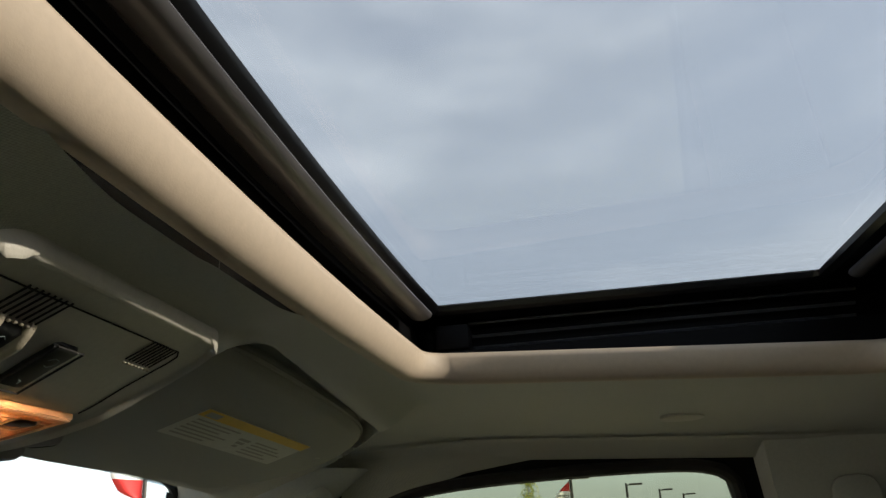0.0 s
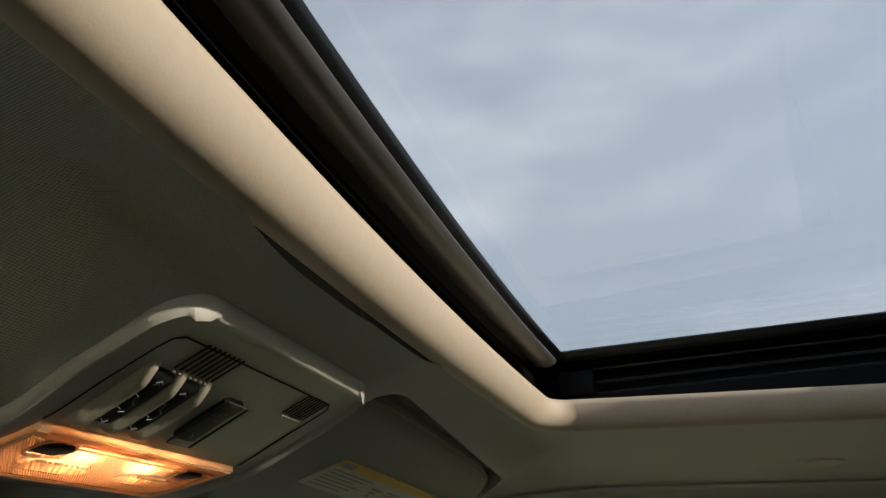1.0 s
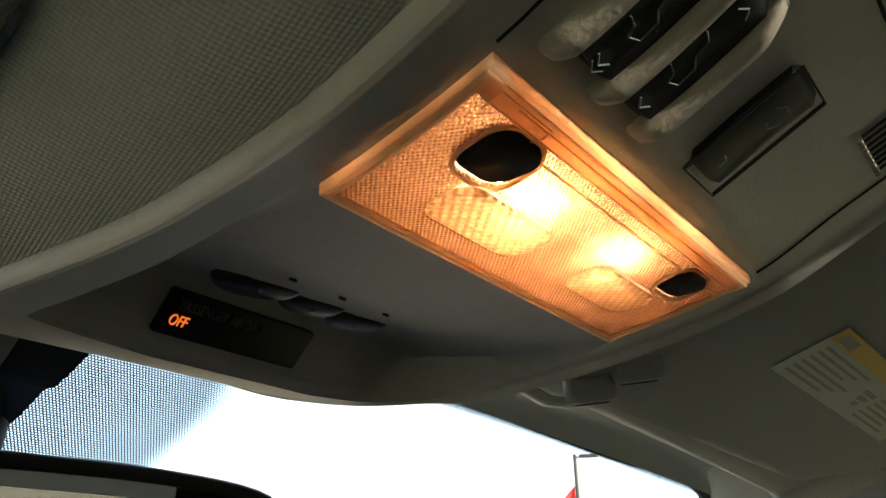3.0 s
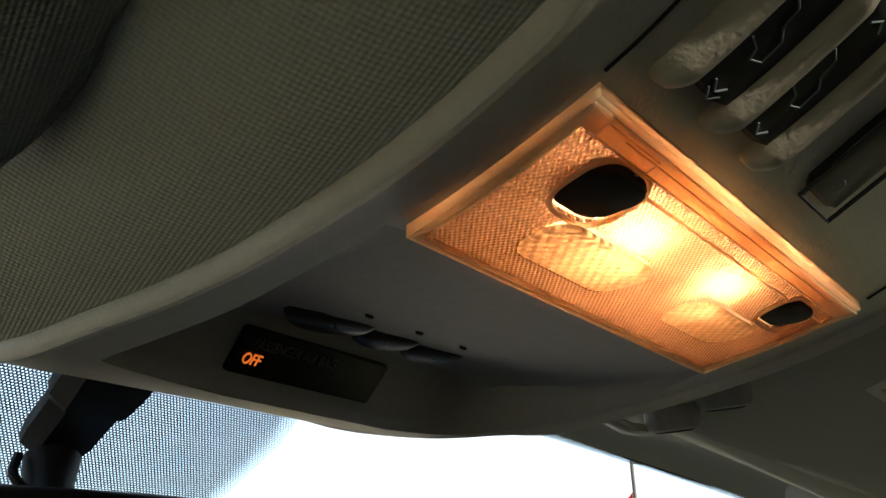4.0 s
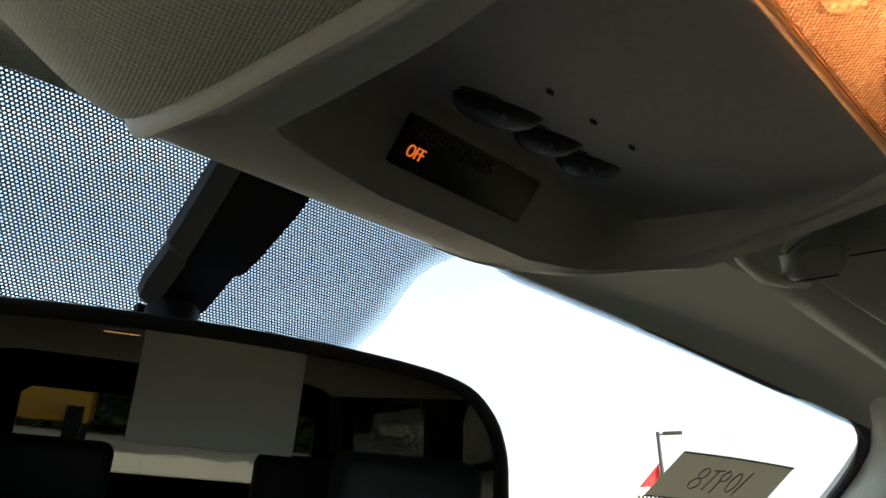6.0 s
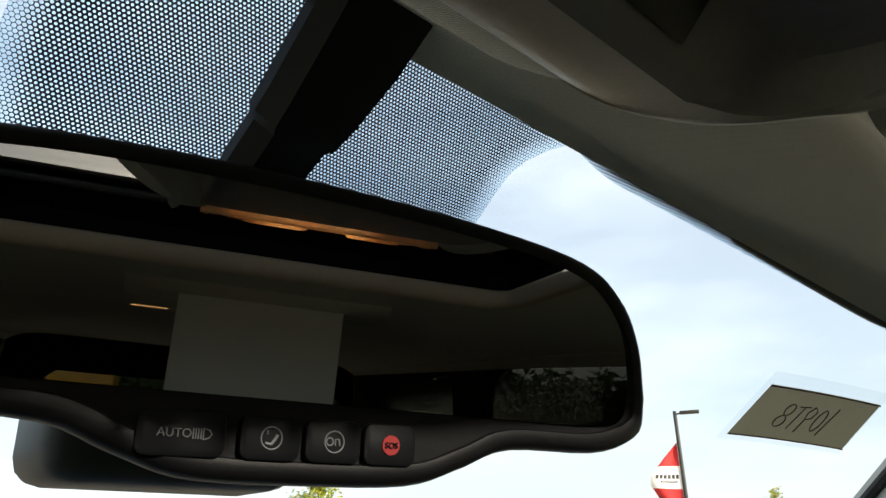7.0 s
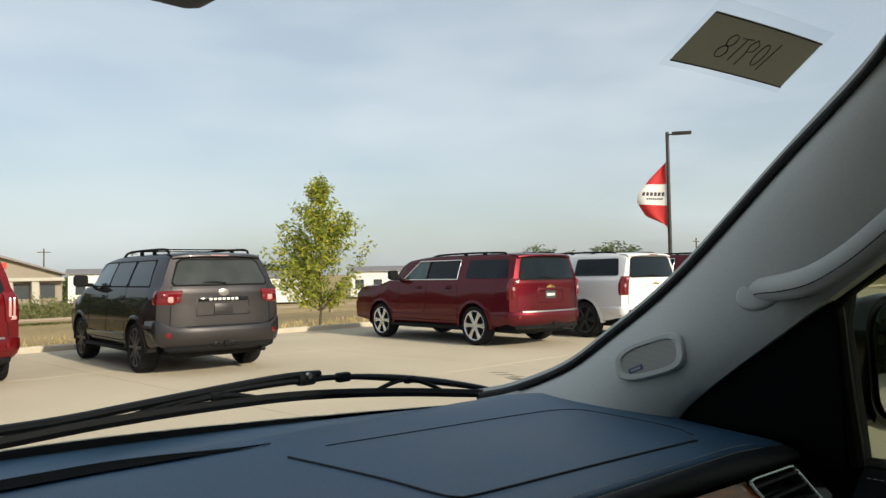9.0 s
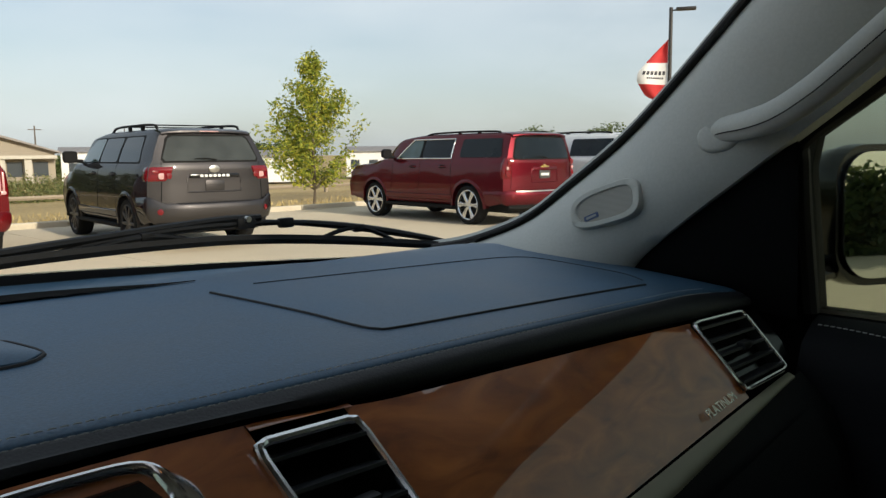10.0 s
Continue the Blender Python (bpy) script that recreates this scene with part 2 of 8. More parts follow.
cloth = woven("headliner_cloth", (0.425, 0.428, 0.362), 0.0013, 0.32)
cloth_visor = woven("visor_cloth", (0.34, 0.34, 0.28), 0.0013, 0.5)
tan_plastic = material("tan_plastic", (0.45, 0.435, 0.375), 0.42, grain=0.05, grain_scale=300, stain=0.04, stain_scale=9, bump=0.35, bump_scale=900, bump_dist=0.0004)
grey_plastic = material("grey_trim_plastic", (0.44, 0.455, 0.43), 0.6, grain=0.05, grain_scale=300, stain=0.04, stain_scale=8, bump=0.35, bump_scale=900, bump_dist=0.0004)
trim_lip = material("opening_trim_vinyl", (0.45, 0.37, 0.28), 0.6, grain=0.04, grain_scale=200, stain=0.04, stain_scale=6, bump=0.2, bump_scale=700, bump_dist=0.0003)
blade_mat = material("switch_blade_plastic", (0.36, 0.325, 0.25), 0.6, grain=0.04, grain_scale=300, bump=0.4, bump_scale=800, bump_dist=0.0004)
black_plastic = material("black_plastic", (0.010, 0.010, 0.0115), 0.48, spec=0.28, grain=0.15, grain_scale=200, bump=0.2, bump_scale=900, bump_dist=0.0003)
gloss_black = material("gloss_black", (0.006, 0.006, 0.007), 0.12, stain=0.3, stain_scale=8)
rubber = material("rubber", (0.012, 0.012, 0.012), 0.7, grain=0.2, grain_scale=90, bump=0.3, bump_scale=400, bump_dist=0.0005)
# blue, mottled sheen of the pad is put into base colour and stain
leather = material("sheen_blue_leather", (0.032, 0.084, 0.148), 0.48, spec=0.5, grain=0.2, grain_scale=500, stain=0.2, stain_scale=11, rough_var=0.1, bump=0.45, bump_scale=520, bump_dist=0.0006)
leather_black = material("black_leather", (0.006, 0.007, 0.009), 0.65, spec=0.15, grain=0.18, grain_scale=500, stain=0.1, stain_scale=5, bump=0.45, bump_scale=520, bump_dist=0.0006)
thread = material("grey_thread", (0.34, 0.35, 0.34), 0.8)
chrome = material("chrome", (0.78, 0.79, 0.80), 0.14, 1.0, stain=0.05, stain_scale=20)
satin = material("satin_metal", (0.46, 0.45, 0.42), 0.3, 1.0, stain=0.06, stain_scale=12)

# ---- the car around the camera: x to its right, y ahead, z up from the road ----
def ws_z(x, y):
    """Height of the windscreen's inner face."""
    return 1.713 - 0.8 * (y + 0.2 * x * x - 0.6614)




def header_y(x):
    return 0.573 - 0.09 * x * x


# overhead console: outline and underside, needed by the headliner that swells round it
CON_Y = [0.222, 0.2235, 0.226, 0.230, 0.235, 0.240, 0.27, 0.30, 0.35, 0.40, 0.44, 0.465, 0.485, 0.498]
CON_Z = [1.777, 1.7763, 1.7752, 1.7733, 1.771, 1.7687, 1.755, 1.741, 1.731, 1.727, 1.7246, 1.7230, 1.7242, 1.7275]
CON_END = 0.498
REAR = ([0.222, 0.2235, 0.226, 0.230, 0.235, 0.240], [0.074, 0.0805, 0.086, 0.0905, 0.0935, 0.0950])


def con_out(y, x):
    """Half width of the console; its left front corner runs to a point, the right one is round."""
    if x > 0:
        return smooth(y, REAR[0] + [0.27, 0.30, 0.345, 0.39, 0.416, 0.436, 0.450, 0.462, 0.474, 0.484, 0.492, 0.498], REAR[1] + [0.0970, 0.0945, 0.0950, 0.0975, 0.0970, 0.0925, 0.0845, 0.0745, 0.063, 0.048, 0.032, 0.010])
    return smooth(y, REAR[0] + [0.27, 0.30, 0.345, 0.38, 0.405, 0.43, 0.455, 0.475, 0.498], REAR[1] + [0.0955, 0.0930, 0.0905, 0.0905, 0.0925, 0.0965, 0.1010, 0.1050, 0.1080])


def con_in(y, x):
    """Half width of the field inside the rim."""
    if x > 0:
        return min(smooth(y, [0.222, 0.235, 0.30, 0.352, 0.375, 0.40, 0.43, 0.45, 0.464, 0.472, 0.498], [0.060, 0.075, 0.0765, 0.076, 0.083, 0.0855, 0.084, 0.076, 0.060, 0.040, 0.015]), con_out(y, x) - 0.009)
    return min(smooth(y, [0.222, 0.230, 0.240, 0.30, 0.35, 0.40, 0.44, 0.462, 0.468, 0.473, 0.498], [0.060, 0.071, 0.0755, 0.0765, 0.0735, 0.0725, 0.0765, 0.0800, 0.058, 0.030, 0.020]), con_out(y, x) - 0.009)


def con_z(y):
    return smooth(y, CON_Y, CON_Z)


def vis_z(x, y):
    """Underside of the sun visors."""
    return 1.755 - 0.35 * (y - 0.343) - 0.075 * (abs(x) - 0.243)


def roof_base(x, y):
    z = 1.799 - 0.044 * min(1.02, abs(x) / 0.735) ** 14
    if y > 0.2:
        z -= 0.017 * min(1.0, (y - 0.2) / 0.37) + 0.050 * (abs(x) / 0.73) ** 4 * sstep(0.34, 0.55, y)
    if y < 0.15:
        z -= 0.055 * (0.15 - max(y, -0.25))
    if y < -0.9:
        z -= 0.02 * min(1.0, (-0.9 - y) / 2.0)
    return z


def roof_z(x, y):
    """The headliner's lower face."""
    z = roof_base(x, y)
    yc = min(CON_END, max(0.222, y))
    dx = max(0.0, abs(x) - con_out(yc, x) + 0.006)
    d = math.hypot(dx, max(0.0, 0.232 - y), max(0.0, y - 0.492) * 1.3)
    w = math.exp(-(d / 0.052) ** 2) if x > 0 else (1 - sstep(0.0, 0.085, d)) ** 0.8
    z = lerp(z, min(z, con_z(yc) + 0.0015 + 0.002 * (1 - sstep(0.225, 0.262, y))), w)
    depth = min(con_out(yc, x) - abs(x), y - 0.222, CON_END - y)
    lo = 0.008 - 0.008 * sstep(0.0, 0.06, x) * sstep(0.30, 0.36, y)
    z += 0.050 * sstep(lo, lo + 0.010, depth)
    # the pocket's rolled edge round the visors
    ax = abs(x)
    if (0.12 if x > 0 else 0.17) < ax < 0.62 and y > 0.17:
        edge = 0.2345 + 0.07 * max(0.0, (ax - 0.485) / 0.066) ** 2.2 + 0.03 * max(0.0, (0.185 - ax) / 0.045) ** 2
        lip = vis_z(ax, max(y, 0.238)) + 0.0015
        w = sstep(edge - 0.055, edge - 0.006, y) * sstep(0.125 if x > 0 else 0.18, 0.16 if x > 0 else 0.23, ax) * (1 - sstep(0.55, 0.60, ax)) * (1 - sstep(0.43, 0.47, y))
        z = lerp(z, min(z, lip), w)
        inside = sstep(edge - 0.001, edge + 0.005, y) * sstep(0.142 if x > 0 else 0.19, 0.150 if x > 0 else 0.22, ax) * (1 - sstep(0.548, 0.554, ax)) * (1 - sstep(0.43, 0.45, y))
        z += 0.022 * inside
    # the front edge lies under the glass
    return min(z, ws_z(x, y) - 0.004) if y > 0.45 else z


# opening of the sunroof, in plan
def opening(dx=0.0, df=None, dr=None, c=0.022):
    """The opening grown by dx at its sides, df in front and dr behind; c: corner radius."""
    a, f, r = 0.366 + dx, 0.1735 + (dx if df is None else df), -0.235 - (dx if dr is None else dr)
    pts = []
    for k in range(13):                                   # front edge, bowed
        x = lerp(-a + c, a - c, k / 12)
        pts.append((x, f - 0.022 * x - 0.075 * x * x))
    fy = pts[-1][1]
    fy_left = pts[0][1]
    for k in range(1, 6):
        t = radians(90 - 90 * k / 6)
        pts.append((a - c + c * math.cos(t), fy - c + c * math.sin(t)))
    for k in range(1, 8):
        pts.append((a, lerp(fy - c, r + c, k / 8)))
    for k in range(6):
        t = radians(-90 * k / 6)
        pts.append((a - c + c * math.cos(t), r + c + c * math.sin(t)))
    for k in range(1, 12):
        pts.append((lerp(a - c, -a + c, k / 12), r))
    for k in range(6):
        t = radians(-90 - 90 * k / 6)
        pts.append((-a + c + c * math.cos(t), r + c + c * math.sin(t)))
    for k in range(1, 8):
        pts.append((-a, lerp(r + c, fy_left - c, k / 8)))
    for k in range(1, 6):
        t = radians(180 - 90 * k / 6)
        pts.append((-a + c + c * math.cos(t), fy_left - c + c * math.sin(t)))
    return pts


def build_headliner():
    bm = bmesh.new()
    a = opening(0.016, c=0.052)
    n = len(a)
    # grid cells with the opening left out, snapped to its edge
    half = [0.0, 0.015, 0.03, 0.045, 0.06, 0.07, 0.078] + list(np.arange(0.084, 0.16, 0.004)) + list(np.arange(0.162, 0.48, 0.0125)) + list(np.arange(0.482, 0.562, 0.004)) + list(np.arange(0.57, 0.733, 0.0125)) + [0.735]
    xs = [-float(round(v, 5)) for v in half[:0:-1]] + [float(round(v, 5)) for v in half]
    ys = [-2.95, -2.6, -2.2, -1.8, -1.4, -1.1, -0.9, -0.75, -0.6, -0.5, -0.42, -0.36, -0.31, -0.28]
    ys += [float(round(v, 5)) for v in list(np.arange(-0.262, 0.205, 0.0147)) + list(np.arange(0.208, 0.33, 0.0037)) + list(np.arange(0.335, 0.6, 0.0092))]
    grid = {}
    loop = [Vector((p[0], p[1])) for p in a]
    def inside(x, y):
        c = False
        for i in range(n):
            p, q = loop[i], loop[i - 1]
            if (p.y > y) != (q.y > y) and x < (q.x - p.x) * (y - p.y) / (q.y - p.y) + p.x:
                c = not c
        return c
    flags = {}
    for i, x in enumerate(xs):
        for j, y in enumerate(ys):
            flags[i, j] = inside(x, y)
    def vert(i, j):
        if (i, j) not in grid:
            x, y = xs[i], ys[j]
            if flags[i, j]:
                best = min((closest(Vector((x, y)), loop[k], loop[k - 1]) for k in range(n)), key=lambda c: (c - Vector((x, y))).length)
                x, y = best
            y = min(y, header_y(x))
            grid[i, j] = bm.verts.new((x, y, roof_z(x, y)))
        return grid[i, j]
    def closest(p, s, e):
        d = e - s
        t = min(1, max(0, (p - s).dot(d) / d.length_squared))
        return s + d * t
    for i in range(len(xs) - 1):
        for j in range(len(ys) - 1):
            c = [(i, j), (i + 1, j), (i + 1, j + 1), (i, j + 1)]
            if all(flags[k] for k in c) or ys[j] >= header_y(xs[i]):
                continue
            try:
                bm.faces.new([vert(*k) for k in c][::-1])
            except ValueError:
                pass
    bmesh.ops.remove_doubles(bm, verts=bm.verts, dist=0.0006)
    bmesh.ops.dissolve_degenerate(bm, edges=bm.edges, dist=0.0003)
    ob = solo("ceiling", bm, cloth, "tan knitted cloth headliner moulded round the sunroof", "headliner", kind="structure", smooth=60)
    return ob


ceiling = build_headliner()

# lip of the opening
bm = bmesh.new()
rings = []
for dx, dz, c in ((0.021, 0.004, 0.055), (0.0205, -0.002, 0.055), (0.0185, -0.0034, 0.054), (0.0145, -0.0038, 0.052), (0.0105, -0.0030, 0.050), (0.0060, 0.0008, 0.045), (0.0025, 0.007, 0.038), (0.0, 0.017, 0.030), (0.0005, 0.0215, 0.026), (0.004, 0.023, 0.024), (0.012, 0.0235, 0.022)):
    rings.append([(x, y, roof_base(x, y) + dz) for x, y in opening(dx, c=c)])
loft(bm, rings, closed=True)
solo("trim", clean(bm), trim_lip, "pale tan vinyl lip round the sunroof opening", "trim", kind="structure", smooth=70)

# outer roof skin with its opening
def skin_z(x, y):
    return 1.8745 - 0.055 * (abs(x) / 0.795) ** 6 - 0.06 * sstep(0.25, 0.6, y) - 0.02 * sstep(-1.0, -3.0, y)


bm = bmesh.new()
for x0, x1, y0, y1 in ((-0.795, 0.795, -3.0, -0.262), (-0.795, -0.395, -0.262, 0.196), (0.395, 0.795, -0.262, 0.196), (-0.795, 0.795, 0.196, 0.60)):
    nx, ny = max(6, int((x1 - x0) / 0.06)), max(6, int((y1 - y0) / 0.06))
    loft(bm, [[(lerp(x0, x1, i / nx), lerp(y0, y1, j / ny) - (0.16 * sstep(0.6, 0.8, abs(lerp(x0, x1, i / nx))) * sstep(0.3, 0.6, lerp(y0, y1, j / ny))), skin_z(lerp(x0, x1, i / nx), lerp(y0, y1, j / ny))) for i in range(nx + 1)] for j in range(ny + 1)])
bmesh.ops.remove_doubles(bm, verts=bm.verts, dist=0.0005)
for s in (-1, 1):                                          # rolled edge down to the doors
    loft(bm, [[(s * 0.795, y, skin_z(0.795, y)), (s * 0.800, y, 1.80), (s * 0.790, y, 1.765)] for y in np.linspace(-3.0, 0.45, 12)])
loft(bm, [[(x, -3.0, skin_z(x, -3.0)), (x, -3.02, 1.72)] for x in np.linspace(-0.8, 0.8, 9)])
bmesh.ops.recalc_face_normals(bm, faces=bm.faces)
roof_paint = material("car_roof_paint", (0.02, 0.02, 0.022), 0.25, coat=0.6, stain=0.1, stain_scale=3)
solo("roof", bm, roof_paint, "painted outer roof panel with a sunroof opening", "roof", kind="structure")

# ---- sunroof ----
sunroof = thing("sunroof", "closed tinted glass sunroof in a black frame", "sunroof", pose(0, 0, 0))
frame_black = material("sunroof_frame_black", (0.003, 0.003, 0.0035), 0.28, spec=0.35, stain=0.25, stain_scale=14, bump=0.1, bump_scale=300, bump_dist=0.0004)
bm = bmesh.new()
rings = []
for dx, df, dr, z in ((0.008, 0.008, 0.008, 1.800), (0.010, 0.010, 0.010, 1.824), (0.032, 0.014, 0.02, 1.825), (0.044, 0.016, 0.026, 1.829), (0.045, 0.017, 0.027, 1.852), (0.030, 0.008, 0.0, 1.856), (0.010, -0.007, -0.040, 1.858), (0.006, -0.0105, -0.045, 1.861), (0.005, -0.012, -0.046, 1.8655), (0.05, 0.03, 0.03, 1.8675)):
    rings.append([(x, y, z) for x, y in opening(dx, df, dr, 0.014 if z < 1.857 else 0.006)])
loft(bm, rings[:7], closed=True)
part("frame", clean(bm), material("sunroof_frame_matt", (0.0022, 0.0022, 0.0026), 0.45, spec=0.08, stain=0.25, stain_scale=14, bump=0.1, bump_scale=300, bump_dist=0.0004), sunroof, smooth=35)
bm = bmesh.new()
loft(bm, rings[6:], closed=True)
part("glass_carrier", clean(bm), frame_black, sunroof, "glossy black carrier round the glass", smooth=35)
rail_grey = material("guide_rail_grey", (0.075, 0.078, 0.085), 0.3, 0.5, stain=0.2, stain_scale=20)
for s in (-1, 1):
    bm = bmesh.new()
    for zz, xx in ((1.832, 0.4075), (1.842, 0.4025), (1.853, 0.395)):
        tube(bm, [(s * xx, 0.120, zz), (s * (xx + 0.001), -0.05, zz + 0.0005), (s * xx, -0.225, zz)], 0.0015, 8)
    part("guide_rail", bm, rail_grey, sunroof)
    bm = bmesh.new()
    box(bm, (s * 0.392 - 0.014, 0.118, 1.826), (s * 0.392 + 0.014, 0.150, 1.850), 0.004)
    part("corner_cap", bm, material("cap_black", (0.005, 0.005, 0.006), 0.7, spec=0.12), sunroof)
deflector_mat = material("deflector_bar", (0.070, 0.068, 0.070), 0.32, stain=0.2, stain_scale=20)
bm = bmesh.new()
tube(bm, [(x, 0.1735 - 0.022 * x - 0.075 * x * x - 0.0035, 1.8490) for x in np.linspace(-0.335, 0.335, 21)], 0.0098, 14, 0.5)
part("wind_deflector", bm, deflector_mat, sunroof, "glossy dark grey bar along the front edge")
bm = bmesh.new()
tube(bm, [(x, -0.205, 1.850) for x in np.linspace(-0.33, 0.33, 9)], 0.007, 12, 0.7)
part("rear_bar", bm, deflector_mat, sunroof)
bm = bmesh.new()
loft(bm, [[(x, y, 1.8680) for x, y in opening(0.024, 0.015, 0.015)], [(x, y, 1.8725) for x, y in opening(0.024, 0.015, 0.015)]], closed=True, caps=True)
roof_glass_mat = glass("sunroof_glass", (0.672, 0.680, 0.688), 0.7, dust=0.05)
part("glass_panel", clean(bm), roof_glass_mat, sunroof, "tinted glass with faint smears")

# ---- windscreen ----
glass_clear = glass("windscreen_glass", (0.93, 0.955, 0.94), 0.3)
bm = bmesh.new()
rows = []
for j in range(15):
    ring = []
    for i in range(33):
        x = lerp(-0.80, 0.80, i / 32)
        y0, y1 = header_y(x) - 0.03, 1.17 - 0.13 * x * x
        y = lerp(y0, y1, j / 14)
        ring.append((x, y + 0.004, ws_z(x, y)))
    rows.append(ring)
loft(bm, rows)
r = bmesh.ops.solidify(bm, geom=list(bm.faces), thickness=0.004)
windscreen = solo("window_1", clean(bm), glass_clear, "clean raked windscreen with a dotted black border", "windscreen", kind="structure")
windscreen.visible_shadow = False


def frit_material():
    """Black ceramic print with clear dots on a hexagonal lattice; the dots follow the pane."""
    m = bpy.data.materials.new("frit")
    m.use_nodes = True
    n, l = m.node_tree.nodes, m.node_tree.links
    b = n["Principled BSDF"]
    b.inputs["Base Color"].default_value, b.inputs["Roughness"].default_value = (0.008, 0.008, 0.009, 1), 0.5
    uv = n.new("ShaderNodeUVMap")
    sp = n.new("ShaderNodeSeparateXYZ")
    l.new(uv.outputs[0], sp.inputs[0])
    p = 0.00178
    def lattice(du, dv):
        a = math_node(n, l, "ADD", math_node(n, l, "DIVIDE", sp.outputs[0], p), du)
        c = math_node(n, l, "ADD", math_node(n, l, "DIVIDE", sp.outputs[1], p * 1.732), dv)
        a = math_node(n, l, "MULTIPLY", math_node(n, l, "SUBTRACT", math_node(n, l, "FRACT", a), 0.5), p)
        c = math_node(n, l, "MULTIPLY", math_node(n, l, "SUBTRACT", math_node(n, l, "FRACT", c), 0.5), p * 1.732)
        return math_node(n, l, "SQRT", math_node(n, l, "ADD", math_node(n, l, "MULTIPLY", a, a), math_node(n, l, "MULTIPLY", c, c)))
    d = math_node(n, l, "MINIMUM", lattice(0, 0), lattice(0.5, 0.5))
    size = n.new("ShaderNodeAttribute")
    size.attribute_name = "dot"
    hole = math_node(n, l, "LESS_THAN", d, size.outputs["Fac"])
    tr = n.new("ShaderNodeBsdfTransparent")
    tr.inputs["Color"].default_value = (0.76, 0.88, 0.96, 1)
    mx = n.new("ShaderNodeMixShader")
    l.new(hole, mx.inputs[0])
    l.new(b.outputs[0], mx.inputs[1])
    l.new(tr.outputs[0], mx.inputs[2])
    l.new(mx.outputs[0], n["Material Output"].inputs["Surface"])
    return m


frit_mat = frit_material()


def frit_patch(name, rows, parent=None):
    """rows: lists of (x, y, dot radius); laid just under the glass."""
    bm = bmesh.new()
    uvl = bm.loops.layers.uv.new("UVMap")
    dot = bm.verts.layers.float.new("dot")
    vs = [[bm.verts.new((x, y + 0.001, ws_z(x, y) - 0.0015)) for x, y, d in row] for row in rows]
    info = {}
    for vr, row in zip(vs, rows):
        for v, (x, y, d) in zip(vr, row):
            v[dot] = d
            info[v] = (x, (y + 0.2 * x * x) * 1.28)
    for a, b in zip(vs, vs[1:]):
        for i in range(len(a) - 1):
            f = bm.faces.new((a[i], a[i + 1], b[i + 1], b[i]))
            for lp in f.loops:
                lp[uvl].uv = info[lp.vert]
    return part(name, bm, frit_mat, parent, "black dotted print on the glass", smooth=0)


# broad printed field behind the mirror, its side edge swept, and the narrow band along the header
rows = []
for j in range(19):
    t = j / 18
    y = lerp(0.545, 0.69, t)
    half = 0.112 + 0.034 * max(0.0, 1 - max(0.0, y - 0.566) / 0.032) ** 2 - 0.05 * max(0.0, t - 0.5)
    row = []
    for i in range(61):
        u = lerp(-1, 1, i / 60)
        fade = sstep(0.86, 1.0, abs(u))
        row.append((u * half - 0.014, y, lerp(0.00055, 0.00085, fade)))
    rows.append(row)
frit_patch("frit_field", rows, windscreen)
for s in (-1, 1):
    rows = []
    for j in range(7):
        t = j / 6
        row = []
        for i in range(41):
            x = lerp(0.105, 0.70, i / 40)
            row.append((s * x, header_y(x) - 0.012 + (0.010 + 0.007 * sstep(0.10, 0.17, x)) * t, lerp(-0.001, 0.00080, sstep(0.45, 1.0, t))))
        rows.append(row)
    frit_patch("frit_band", rows, windscreen)
    # side border down the pillar and along the foot
    path = spline([(0.660, 0.545), (0.708, 0.585), (0.736, 0.69), (0.764, 0.84), (0.757, 0.94), (0.740, 0.998), (0.690, 1.046)], 60)
    rows = []
    for j in range(5):
        t = j / 4
        row = []
        for i, p in enumerate(path):
            q = path[min(i + 1, len(path) - 1)] - path[max(i - 1, 0)]
            nrm = Vector((q.y, -q.x)).normalized() * (0.020 - 0.036 * t)
            row.append((s * (p.x + nrm.x), p.y, lerp(-0.001, 0.00085, sstep(0.62, 1.0, t))))
        rows.append(row)
    frit_patch("frit_edge", rows, windscreen)
# solid print along the foot of the glass
rows = []
for j in range(6):
    row = []
    for i in range(71):
        x = lerp(-0.69, 0.69, i / 70)
        top = table(abs(x), [0.0, 0.19, 0.28, 0.40, 0.50, 0.64, 0.69], [1.120, 1.119, 1.117, 1.109, 1.098, 1.077, 1.062])
        row.append((x, top + (0.0, 0.002, 0.004, 0.02, 0.045, 0.07)[j], (0.00085, 0.0005, -0.001, -0.001, -0.001, -0.001)[j]))
    rows.append(row)
frit_patch("frit_foot", rows, windscreen)

# ---- pillars beside the windscreen ----
E1 = [(0.600, 0.520, 1.762), (0.645, 0.530, 1.745), (0.697, 0.562, 1.714), (0.728, 0.683, 1.612), (0.763, 0.836, 1.480), (0.757, 0.940, 1.399), (0.742, 1.000, 1.354), (0.690, 1.052, 1.326), (0.640, 1.080, 1.318)]
E2 = [(0.700, 0.30, 1.752), (0.712, 0.365, 1.705), (0.718, 0.435, 1.640), (0.721, 0.545, 1.535), (0.722, 0.665, 1.440), (0.724, 0.750, 1.375), (0.728, 0.805, 1.330), (0.730, 0.830, 1.302), (0.735, 0.845, 1.285)]
BULGE = [0.012, 0.014, 0.020, 0.026, 0.030, 0.034, 0.044, 0.050, 0.050]


